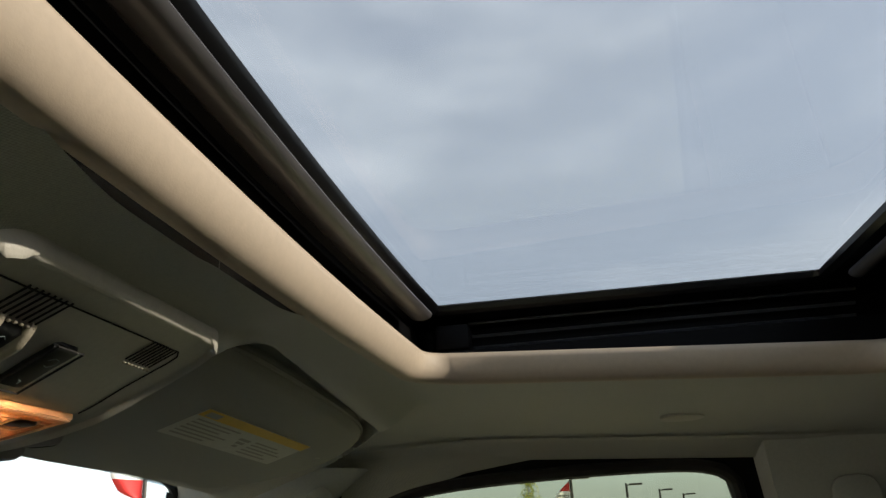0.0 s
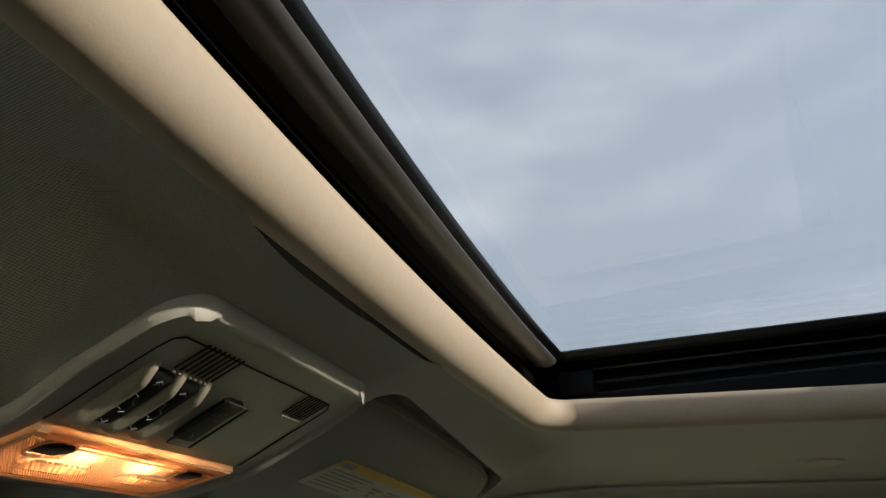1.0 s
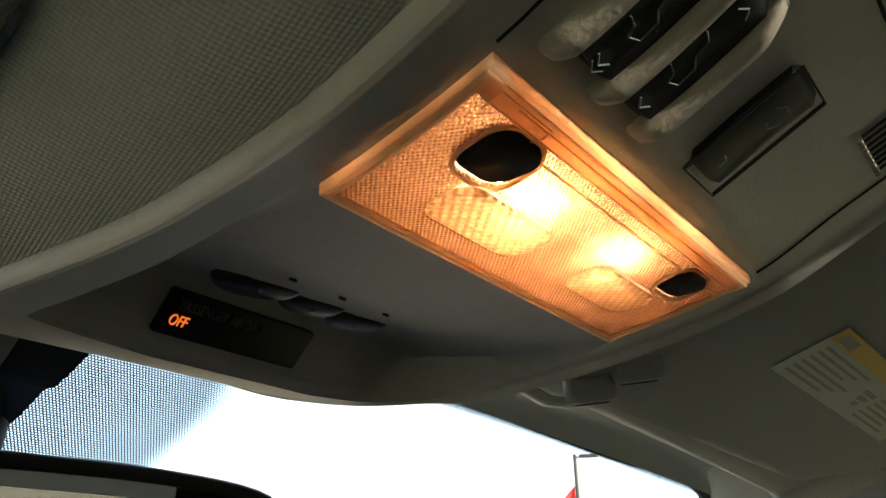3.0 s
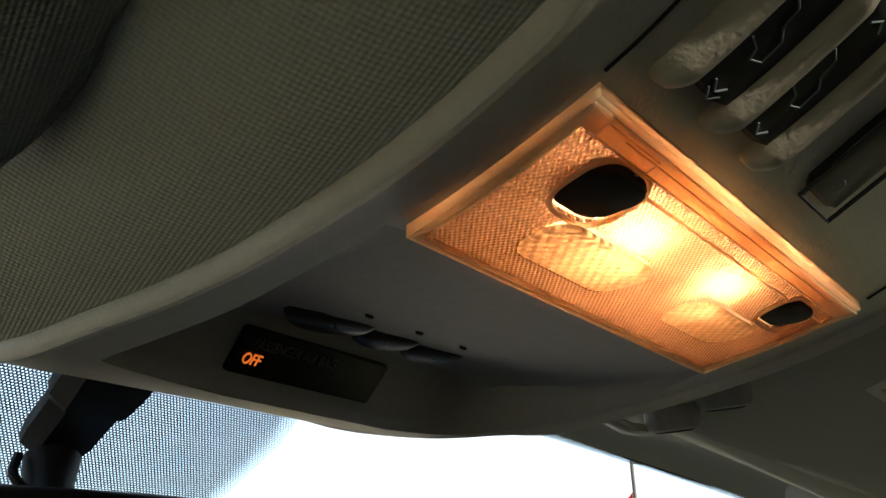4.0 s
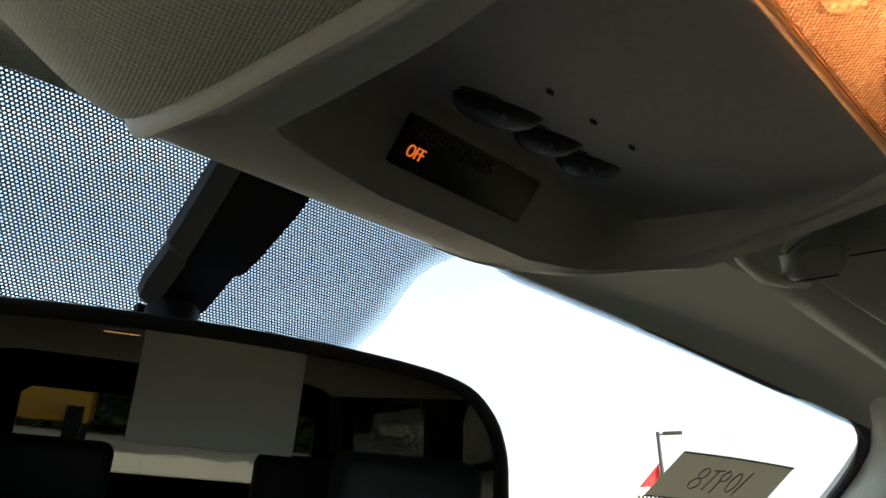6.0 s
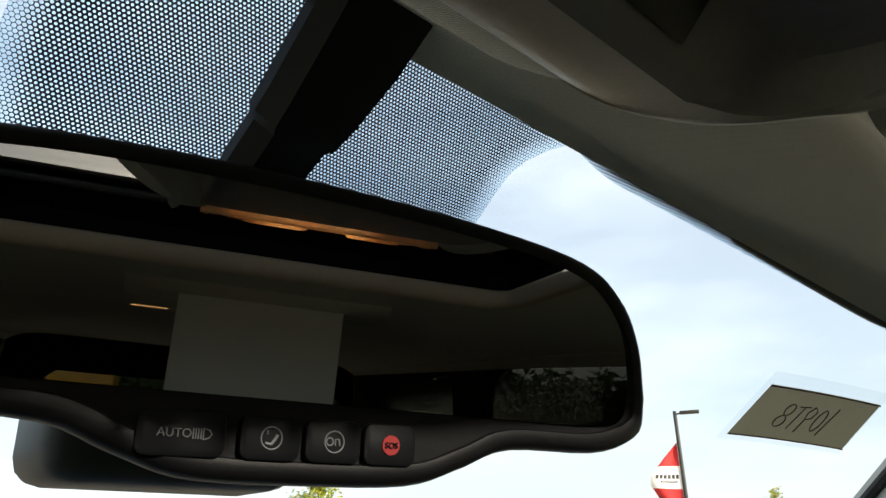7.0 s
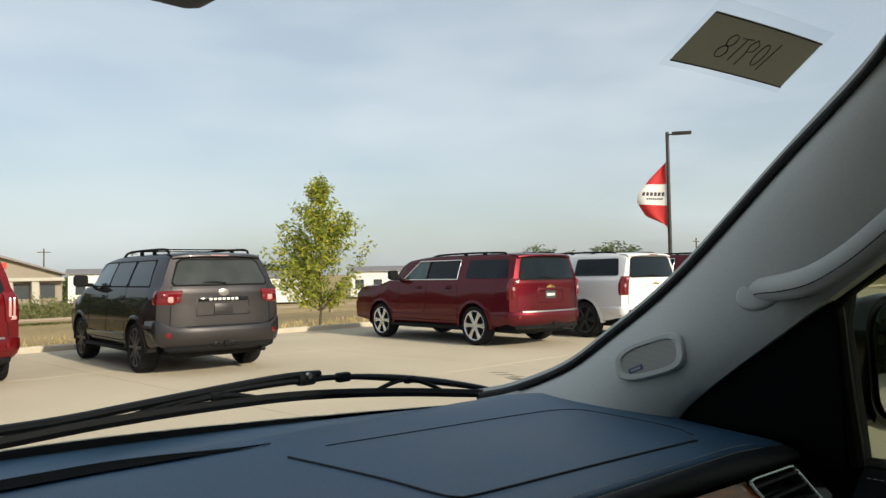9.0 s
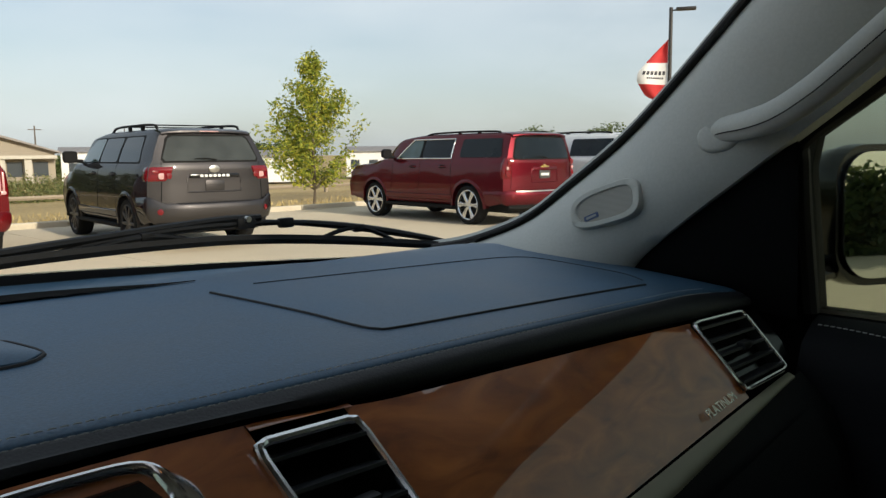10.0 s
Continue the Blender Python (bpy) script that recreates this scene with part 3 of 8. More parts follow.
def pillar(s):
    th = thing("trim", "grey moulded windscreen pillar trim with a speaker and grab handle", "pillar trim", kind="structure")
    bm = bmesh.new()
    n = 34
    e1, e2 = spline(E1, n), spline(E2, n)
    bl = [table(k / n * (len(BULGE) - 1), range(len(BULGE)), BULGE) for k in range(n + 1)]
    rings = []
    for a, b, h in zip(e1, e2, bl):
        ring = [a + Vector((0.012, 0.014, 0.012))]
        for k in range(13):
            t = k / 12
            p = a.lerp(b, t)
            p.x -= h * (math.sin(math.pi * t ** 0.8)) ** 0.8 if 0 < t < 1 else 0
            ring.append(p)
        ring.append(b + Vector((0.03, 0.0, 0.0)))
        rings.append([(s * p.x, p.y, p.z) for p in ring])
    loft(bm, rings)
    part("pillar_cover", clean(bm), grey_plastic, th, smooth=50)
    return th


pillar_right = pillar(1)
pillar_left = pillar(-1)
tagged(pillar_left, "grey moulded windscreen pillar trim")
# black rubber seam where the pillar trim meets the glass
for s, who in ((1, pillar_right), (-1, pillar_left)):
    bm = bmesh.new()
    tube(bm, [(s * p.x, p.y + 0.006, p.z + 0.003) for p in spline([(0.30, 0.563, 1.777), (0.50, 0.552, 1.762), (0.62, 0.535, 1.752)] + [(e[0] + 0.004, e[1], e[2]) for e in E1[2:]], 50)], 0.0060, 8)
    part("seal", bm, rubber, who)

# ---- sides with their windows ----
def side_x(z):
    return table(z, [0.4, 1.26, 1.76, 1.80], [0.80, 0.80, 0.738, 0.725])


front_win = [(0.635, 1.270), (0.645, 1.43), (0.638, 1.465), (0.575, 1.510), (0.45, 1.602), (0.35, 1.672), (0.276, 1.710), (0.194, 1.726), (0.037, 1.733), (-0.09, 1.733), (-0.140, 1.726), (-0.160, 1.712), (-0.167, 1.68), (-0.190, 1.45), (-0.200, 1.30), (-0.195, 1.270)]
rear_win = [(-0.38, 1.275), (-0.37, 1.60), (-0.38, 1.72), (-0.41, 1.745), (-1.10, 1.74), (-1.22, 1.72), (-1.26, 1.66), (-1.28, 1.30), (-1.26, 1.275)]
quarter_win = [(-1.50, 1.29), (-1.48, 1.66), (-1.52, 1.715), (-2.45, 1.70), (-2.55, 1.66), (-2.62, 1.35), (-2.60, 1.29)]
side_mat = material("black_door_trim", (0.0045, 0.005, 0.0055), 0.75, spec=0.1, grain=0.2, grain_scale=200, stain=0.15, stain_scale=5, bump=0.3, bump_scale=500, bump_dist=0.0005)
privacy = glass("privacy_glass", (0.22, 0.23, 0.23), 0.9)
side_clear = glass("door_glass", (0.56, 0.60, 0.53), 0.9)
outer = fine([(1.10, 0.45), (1.10, 1.27), (0.70, 1.60), (0.45, 1.77), (0.20, 1.795), (-2.95, 1.775), (-2.95, 0.45)], 0.12)
for s, nm in ((1, "wall_east"), (-1, "wall_west")):
    bm = sheet_with_holes(outer, [fine(h, 0.05) for h in (front_win, rear_win, quarter_win)], lambda u, v: (s * side_x(v), u, v), 0.045, (s, 0, 0))
    solo(nm, bm, side_mat, "dark door and body side with window openings", "car side", kind="structure")
    for k, (h, g) in enumerate(((front_win, side_clear), (rear_win, privacy), (quarter_win, privacy))):
        cyv, czv = sum(p[0] for p in h) / len(h), sum(p[1] for p in h) / len(h)
        big = [(cyv + (p[0] - cyv) * 1.03, czv + (p[1] - czv) * 1.03) for p in h]
        bm = sheet_with_holes(fine(big, 0.08), [], lambda u, v: (s * (side_x(v) + 0.022), u, v), 0.004, (s, 0, 0))
        w = solo("window_%d" % (2 + k + (3 if s < 0 else 0)), bm, g, "tinted side window of the car" if g is privacy else "clear front door window", "car window", kind="structure")
        w.visible_shadow = g is privacy
    # moulded cloth return from headliner down to the window heads
    bm = bmesh.new()
    rings = []
    for y in np.linspace(-2.9, 0.34, 40):
        top = roof_z(s * 0.70, y)
        zb = 1.757 if y < 0.02 else 1.757 - 0.35 * max(0, y - 0.05) ** 2 * 2.2
        rings.append([(s * 0.690, y, top + 0.001), (s * 0.715, y, top - 0.004), (s * 0.729, y, (top + zb) / 2 - 0.004), (s * 0.735, y, zb - 0.004), (s * 0.745, y, zb - 0.006)])
    loft(bm, rings)
    solo("trim", clean(bm), cloth, "tan cloth roof side lining above the doors", "roof side lining", kind="structure", smooth=60)
    # black seal round the front door window
    bm = bmesh.new()
    loop = [Vector((s * (side_x(z) - 0.004), y, z)) for y, z in front_win]
    tube(bm, [Vector(p) for p in spline(loop, 70)], 0.0085, 8)
    solo("door_seal", bm, rubber, "black rubber seal round the door window", "door seal", kind="structure")

# pillar lining behind the front door
for s in (1, -1):
    bm = bmesh.new()
    rings = []
    for z in np.linspace(1.0, 1.775, 12):
        w = 0.02 * sstep(1.60, 1.775, z)
        rings.append([(s * side_x(z), -0.205 + w, z), (s * (side_x(z) - 0.028), -0.215 + w, z), (s * (side_x(z) - 0.034), -0.285, z), (s * (side_x(z) - 0.028), -0.355 - w, z), (s * side_x(z), -0.365 - w, z)])
    loft(bm, rings)
    solo("trim", clean(bm), grey_plastic, "grey moulded door pillar trim", "pillar trim", kind="structure", smooth=50)
    bm = bmesh.new()
    slab(bm, rrect(0.085, 0.055, 0.02), 0, 0.006, pose(s * 0.709, -0.29, 1.665, 0, -90 * s, 0) , 0.002)
    solo("belt_anchor", bm, grey_plastic, "grey plastic cover of the seat belt anchor", "belt anchor")

# tail wall with the rear window, floor and bulkhead
bm = sheet_with_holes(fine([(-0.80, 0.45), (0.80, 0.45), (0.80, 1.30), (0.72, 1.80), (-0.72, 1.80), (-0.80, 1.30)], 0.15),
                      [[(-0.58, 1.28), (0.71, 1.28), (0.69, 1.58), (0.65, 1.61), (-0.53, 1.61), (-0.57, 1.58)]], lambda u, v: (u, -2.95 + 0.25 * (v - 1.2), v), 0.04, (0, -1, 0))
solo("wall_south", bm, side_mat, "dark tailgate lining with the rear window", "tailgate", kind="structure")
bm = sheet_with_holes([(-0.60, 1.26), (0.73, 1.26), (0.71, 1.63), (-0.59, 1.63)], [], lambda u, v: (u, -2.97 + 0.25 * (v - 1.2), v), 0.004, (0, -1, 0))
rw = solo("window_8", bm, glass("rear_glass", (0.55, 0.57, 0.55), 0.9), "tinted rear window of the car", "car window", kind="structure")
carpet = material("black_carpet", (0.012, 0.012, 0.013), 0.95, grain=0.4, grain_scale=400, bump=0.8, bump_scale=500, bump_dist=0.002)
solo("floor", boxes(((-0.79, -2.95, 0.43), (0.79, 1.08, 0.47)), bevel=0.004), carpet, "black carpeted car floor", "car floor", kind="structure")
solo("wall_north", boxes(((-0.79, 1.08, 0.45), (0.79, 1.12, 1.28)), bevel=0.004), side_mat, "black bulkhead under the windscreen", "bulkhead", kind="structure")

# ---- overhead console ----
console = thing("overhead_console", "tan plastic overhead console with lit map lamps and switches", "overhead console")
bm = bmesh.new()
rings = []
def tray(y):
    """Rise of the recessed field above the rim, by place along the console."""
    return table(y, [0.222, 0.352, 0.358, 0.40, 0.440, 0.447, 0.464, 0.472, 0.498], [0.0006, 0.0006, 0.002, 0.010, 0.0205, 0.0205, 0.003, 0.0, 0.0])
ys = sorted(set(list(np.round(np.linspace(0.222, 0.498, 70), 4)) + [0.2226, 0.2231, 0.2240, 0.2251, 0.2262, 0.2276, 0.229, 0.2305, 0.2325, 0.235, 0.2375, 0.240, 0.3015, 0.3485, 0.352, 0.358, 0.440, 0.444, 0.447, 0.464, 0.468, 0.472, 0.4915, 0.4945, 0.4965]))
for y in ys:
    z = con_z(y)
    end = table(y, [0.222, 0.2226, 0.2240, 0.2262, 0.2276, 0.229, 0.4885, 0.493, 0.496, 0.498], [0.004, -0.0004, -0.0028, -0.0028, -0.0006, 0.0, 0.0, 0.0002, 0.0014, 0.005])
    halves = []
    for sd in (-1, 1):
        bead = 1.0 - sstep(0.425, 0.455, y) * (sd > 0)
        wo = con_out(y, sd)
        wi = con_in(y, sd)
        halves.append([(0.0, tray(y)), (wi * 0.3, tray(y)), (wi * 0.6, tray(y)), (min(0.069, wi * 0.9), tray(y) * 0.96), (wi * 0.95, tray(y) * 0.85), (wi * 0.99, tray(y) * 0.4), (wi + 0.001, 0.0),
                       (min(lerp(wi, wo, 0.30), wo - 0.0071), -0.0002), (min(lerp(wi, wo, 0.6), wo - 0.0065), -0.0004), (wo - 0.0056, -0.0008), (wo - 0.0043, lerp(-0.0006, -0.0026, bead)), (wo - 0.0022, lerp(0.0002, -0.0032, bead)), (wo - 0.0006, lerp(0.0016, -0.0016, bead)), (wo, lerp(0.004, 0.0020, bead)), (wo, 0.030)])
    ring = [(-x, y, z + dz + end) for x, dz in reversed(halves[0][1:])] + [(x, y, z + dz + end) for x, dz in halves[1]]
    rings.append(ring)
first = [(p[0] * 0.985, 0.2210, p[2] + 0.016) for p in rings[0]]
last_ring = [(p[0] * 0.985, 0.4995, p[2] + 0.03) for p in rings[-1]]
loft(bm, [first] + rings + [last_ring])
# the darker field is every strip between the two rims, from behind the lamp to the front lip
cols = len(first) - 1
for k, f in enumerate(bm.faces):
    i, j = divmod(k, cols)
    if 0 < i <= len(ys) and 8 <= j < cols - 8 and 0.3525 < (ys[i - 1] + ys[min(i, len(ys) - 1)]) / 2 < 0.4725:
        f.material_index = 1
bmesh.ops.delete(bm, geom=[f for f in bm.faces if abs(f.calc_center_median().x) < 0.069 and 0.3015 < f.calc_center_median().y < 0.3485], context="FACES")
clean(bm)
bm_tray = bm.copy()
def in_tray(f):
    return f.material_index == 1
bmesh.ops.delete(bm, geom=[f for f in bm.faces if in_tray(f)], context="FACES")
bmesh.ops.delete(bm_tray, geom=[f for f in bm_tray.faces if not in_tray(f)], context="FACES")
for f in bm_tray.faces:
    f.material_index = 0
part("shell", bm, tan_plastic, console, smooth=50)
tray_mat = material("dark_tan_plastic", (0.275, 0.265, 0.25), 0.6, grain=0.06, grain_scale=300, stain=0.04, stain_scale=9, bump=0.35, bump_scale=900, bump_dist=0.0004)
part("tray", bm_tray, tray_mat, console, "darker grey-brown switch tray", smooth=50)


def on_con(x, y, up=0.0):
    return Vector((x, y, con_z(y) + up))


# hairline gap of the rear panel
groove_mat = material("dark_gap", (0.01, 0.01, 0.009), 0.8)
bm = bmesh.new()
path = [(-0.0745, 0.298), (-0.0745, 0.249), (-0.0735, 0.243), (-0.069, 0.240), (0.069, 0.240), (0.0735, 0.243), (0.0745, 0.249), (0.0745, 0.298)]
pts = []
for a, b in zip(path, path[1:]):
    for k in range(8):
        pts.append(on_con(lerp(a[0], b[0], k / 8), lerp(a[1], b[1], k / 8), 0.0002))
pts.append(on_con(*path[-1], 0.0002))
tube(bm, pts, 0.00042, 6)
part("panel_gap", bm, groove_mat, console)

# map lamp: housing, bulbs, moulded lens
LENS = [(-0.073, 0.300), (0.073, 0.300), (0.0695, 0.3515), (-0.0705, 0.3500)]


def lens_pt(u, v, up=0.0):
    a = Vector(LENS[0]).lerp(Vector(LENS[1]), u)
    b = Vector(LENS[3]).lerp(Vector(LENS[2]), u)
    p = a.lerp(b, v)
    return Vector((p.x, p.y, con_z(p.y) + up))


lens_mat = bpy.data.materials.new("lamp_lens")
lens_mat.use_nodes = True
n, l = lens_mat.node_tree.nodes, lens_mat.node_tree.links
n.remove(n["Principled BSDF"])
co = n.new("ShaderNodeTexCoord")
sp = n.new("ShaderNodeSeparateXYZ")
l.new(co.outputs["Object"], sp.inputs[0])
k = math.tau / 0.00155
hh = math_node(n, l, "MULTIPLY", math_node(n, l, "SINE", math_node(n, l, "MULTIPLY", sp.outputs[0], k)), math_node(n, l, "SINE", math_node(n, l, "MULTIPLY", sp.outputs[1], k)))
ns = n.new("ShaderNodeTexNoise")
ns.inputs["Scale"].default_value = 500
l.new(co.outputs["Object"], ns.inputs["Vector"])
hh = math_node(n, l, "ADD", hh, math_node(n, l, "MULTIPLY", ns.outputs["Fac"], 0.3))
bp = n.new("ShaderNodeBump")
bp.inputs["Strength"].default_value, bp.inputs["Distance"].default_value = 1.0, 0.0006
l.new(hh, bp.inputs["Height"])
tl = n.new("ShaderNodeBsdfTranslucent")
tl.inputs["Color"].default_value = (0.64, 0.42, 0.27, 1)
tr = n.new("ShaderNodeBsdfRefraction")
tr.inputs["Color"].default_value = (1.0, 0.86, 0.71, 1)
tr.inputs["IOR"].default_value, tr.inputs["Roughness"].default_value = 1.16, 0.22
df = n.new("ShaderNodeBsdfDiffuse")
df.inputs["Color"].default_value = (0.55, 0.45, 0.36, 1)
gl = n.new("ShaderNodeBsdfGlossy")
gl.inputs["Roughness"].default_value = 0.2
for s_ in (tl, tr, df, gl):
    l.new(bp.outputs["Normal"], s_.inputs["Normal"])
m1, m2, m3 = (n.new("ShaderNodeMixShader") for _ in range(3))
l.new(math_node(n, l, "MULTIPLY_ADD", hh, 0.32, 0.42), m1.inputs[0])
l.new(tl.outputs[0], m1.inputs[1])
l.new(tr.outputs[0], m1.inputs[2])
m2.inputs[0].default_value = 0.2
l.new(m1.outputs[0], m2.inputs[1])
l.new(df.outputs[0], m2.inputs[2])
m3.inputs[0].default_value = 0.06
l.new(m2.outputs[0], m3.inputs[1])
l.new(gl.outputs[0], m3.inputs[2])
l.new(m3.outputs[0], n["Material Output"].inputs["Surface"])

pad_mat = lens_mat.copy()
pad_mat.name = "lamp_lens_pad"
for q in pad_mat.node_tree.nodes:
    if q.type == "BSDF_REFRACTION":
        q.inputs["Color"].default_value = (1.0, 0.86, 0.68, 1)
    if q.type == "BSDF_TRANSLUCENT":
        q.inputs["Color"].default_value = (0.66, 0.47, 0.30, 1)
    if q.type == "MATH" and q.operation == "MULTIPLY_ADD":
        q.inputs[1].default_value, q.inputs[2].default_value = 0.16, 0.24
    if q.type == "MATH" and q.operation == "MULTIPLY" and abs(q.inputs[1].default_value - math.tau / 0.00155) < 1:
        q.inputs[1].default_value = math.tau / 0.0034
reflector_mat = material("lamp_reflector", (0.50, 0.36, 0.25), 0.45, grain=0.1, grain_scale=200)
bulb_mat = material("lamp_bulb", (1, 0.8, 0.5), 0.5, emit=((1.0, 0.78, 0.52), 24.0))
dark_button = material("lamp_push_button", (0.016, 0.010, 0.007), 0.6, spec=0.1, grain=0.2, grain_scale=200)

map_lamp = new("map_lamp")
map_lamp.parent = console
tagged(map_lamp, "lit warm amber map lamp with a patterned clear lens")
# lens with openings for the two push buttons
def btn_loop(cu, cv, w, h):
    c = lens_pt(cu, cv)
    return [(c.x + p[0], c.y + p[1]) for p in rrect(w, h, min(w, h) * 0.36, 4)]
b1, b2 = (0.165, 0.32), (0.858, 0.30)
PADS = ((0.30, 0.64, 0.040, 0.0175), (0.735, 0.61, 0.036, 0.016))
loops = [btn_loop(*b1, 0.0190, 0.0170), btn_loop(*b2, 0.0175, 0.0135)] + [btn_loop(cu, cv, w * 0.985, h * 0.97) for cu, cv, w, h in PADS]
outline = []
for a, b in ((LENS[0], LENS[1]), (LENS[1], LENS[2]), (LENS[2], LENS[3]), (LENS[3], LENS[0])):
    outline += [(lerp(a[0], b[0], q / 12), lerp(a[1], b[1], q / 12)) for q in range(12)]
inset = [(x * 0.975, 0.3255 + (y - 0.3255) * 0.93) for x, y in outline]
bm = sheet_with_holes(inset, loops, lambda x, y: (x, y, con_z(y) - 0.0020), 0.0010, (0, 0, 1))
lens = part("lens", bm, lens_mat, map_lamp, smooth=0)
# raised rim, cross bar and panels of the lens
bm = bmesh.new()
border_mat = bpy.data.materials.new("lamp_lens_border")
border_mat.use_nodes = True
n, l = border_mat.node_tree.nodes, border_mat.node_tree.links
b = n["Principled BSDF"]
b.inputs["Base Color"].default_value, b.inputs["Roughness"].default_value, b.inputs["Coat Weight"].default_value = (0.62, 0.48, 0.35, 1), 0.30, 0.6
tb = n.new("ShaderNodeBsdfTranslucent")
tb.inputs["Color"].default_value = (0.96, 0.80, 0.61, 1)
mb = n.new("ShaderNodeMixShader")
mb.inputs[0].default_value = 0.86
nb = n.new("ShaderNodeTexNoise")
nb.inputs["Scale"].default_value, nb.inputs["Detail"].default_value = 260, 3
bb = n.new("ShaderNodeBump")
bb.inputs["Strength"].default_value, bb.inputs["Distance"].default_value = 0.5, 0.0006
cb = n.new("ShaderNodeTexCoord")
l.new(cb.outputs["Object"], nb.inputs["Vector"])
l.new(nb.outputs["Fac"], bb.inputs["Height"])
l.new(bb.outputs["Normal"], b.inputs["Normal"])
l.new(bb.outputs["Normal"], tb.inputs["Normal"])
l.new(b.outputs[0], mb.inputs[1])
l.new(tb.outputs[0], mb.inputs[2])
l.new(mb.outputs[0], n["Material Output"].inputs["Surface"])
inner = [tuple(lens_pt(u, v))[:2] for u, v in [(lerp(0.020, 0.980, q / 14), 0.130) for q in range(15)] + [(0.980, lerp(0.130, 0.955, q / 6)) for q in range(1, 7)] + [(lerp(0.980, 0.020, q / 14), 0.955) for q in range(1, 15)] + [(0.020, lerp(0.955, 0.130, q / 6)) for q in range(1, 6)]]
part("lens_border", sheet_with_holes(outline, [inner], lambda x, y: (x, y, con_z(y) - 0.0026), 0.0030, (0, 0, 1)), border_mat, map_lamp, "smooth warm glowing border of the lens", smooth=0)
rim = [lens_pt(u, v, -0.0022) for u, v in [(q / 14, 0.03) for q in range(15)] + [(0.985, q / 6) for q in range(1, 6)] + [(1 - q / 14, 0.97) for q in range(15)] + [(0.015, 1 - q / 6) for q in range(1, 6)]]
tube(bm, [p + Vector((0, 0, -0.0008)) for p in rim + rim[:2]], 0.00045, 6)
tube(bm, [lens_pt(lerp(0.22, 0.975, q / 14), 0.21, -0.0024) for q in range(15)], 0.0004, 6)
tube(bm, [lens_pt(lerp(0.035, 0.975, q / 14), 0.130, -0.0026) for q in range(15)], 0.0003, 6)
tube(bm, [lens_pt(lerp(0.035, 0.975, q / 14), 0.94, -0.0026) for q in range(15)], 0.0004, 6)
tube(bm, [lens_pt(lerp(0.10, 0.90, q / 14), 0.075, -0.0027) for q in range(15)], 0.0003, 6)
tube(bm, [lens_pt(u, v, -0.0027) for u, v in ((0.05, 0.17), (0.05, 0.06), (0.18, 0.06), (0.18, 0.12), (0.165, 0.17))], 0.0003, 6)
for (cu, cv), (w, h) in ((b1, (0.0200, 0.0180)), (b2, (0.0185, 0.0145))):
    c = lens_pt(cu, cv)
    ring = [(c.x + p[0], c.y + p[1]) for p in rrect(w, h, min(w, h) * 0.38, 6)]
    tube(bm, [(x, y, con_z(y) - 0.0022) for x, y in ring + ring[:2]], 0.0007, 8)
part("lens_rim", bm, border_mat, map_lamp)
for cu, cv, w, h in PADS:
    bm = bmesh.new()
    c = lens_pt(cu, cv, -0.0018)
    slab(bm, rrect(w, h, 0.006, 4), 0, -0.0012, Matrix.Translation(c), 0.0006)
    part("lens_pad", bm, pad_mat, map_lamp)
for (cu, cv), (w, h) in ((b1, (0.0186, 0.0166)), (b2, (0.0171, 0.0131))):
    bm = bmesh.new()
    c = lens_pt(cu, cv, 0.0012)
    slab(bm, rrect(w, h, min(w, h) * 0.36, 6), 0, -0.0040, Matrix.Translation(c), 0.0012)
    part("push_button", bm, dark_button, map_lamp, "dark push button in the lens")
# reflector box above the lens
bm = bmesh.new()
inner = [lens_pt(u, v, 0.0) for u, v in ((0.01, 0.02), (0.99, 0.02), (0.99, 0.98), (0.01, 0.98))]
top = [p + Vector((0, 0, 0.024)) for p in (lens_pt(0.05, 0.12), lens_pt(0.95, 0.12), lens_pt(0.95, 0.88), lens_pt(0.05, 0.88))]
loft(bm, [inner, top], closed=True)
bm.faces.new([bm.verts.new(p) for p in top])
part("reflector", clean(bm), reflector_mat, map_lamp)
for cu, cv, watts in ((0.345, 0.44, 0.029), (0.64, 0.40, 0.013)):
    bm = bmesh.new()
    c = lens_pt(cu, cv, 0.0050)
    tube(bm, [c + Vector((-0.010, 0.003, 0)), c, c + Vector((0.007, -0.002, 0))], [0.0026, 0.0062, 0.0026], 12, 0.45)
    part("bulb", bm, bulb_mat, map_lamp, "glowing warm bulb")
    lamp = new("bulb_light", bpy.data.lights.new("bulb_light", "POINT"))
    lamp.data.energy, lamp.data.color, lamp.data.shadow_soft_size = watts, (1.0, 0.67, 0.42), 0.006
    lamp.location = c + Vector((0, -0.001, 0.0075))

# grilles
for cx, cy, w, d, cnt in ((-0.0405, 0.2465, 0.031, 0.0165, 8), (0.0555, 0.2475, 0.026, 0.0155, 8)):
    g = new("grille")
    g.parent = console
    for k in range(cnt):
        x = cx - w / 2 + w * (k + 0.5) / cnt
        bm = bmesh.new()
        a, b = on_con(x, cy - d / 2, -0.0001), on_con(x, cy + d / 2, -0.0001)
        tube(bm, [a, b], 0.00072, 6, 0.5)
        part("slot", bm, groove_mat, g)
        bm = bmesh.new()
        e = on_con(x + 0.0006, cy + d / 2 + 0.0008, -0.0012)
        box(bm, e - Vector((0.0009, 0.0008, 0.0006)), e + Vector((0.0009, 0.0008, 0.0006)), 0.0003, 1)
        part("slot_end", bm, blade_mat, g)

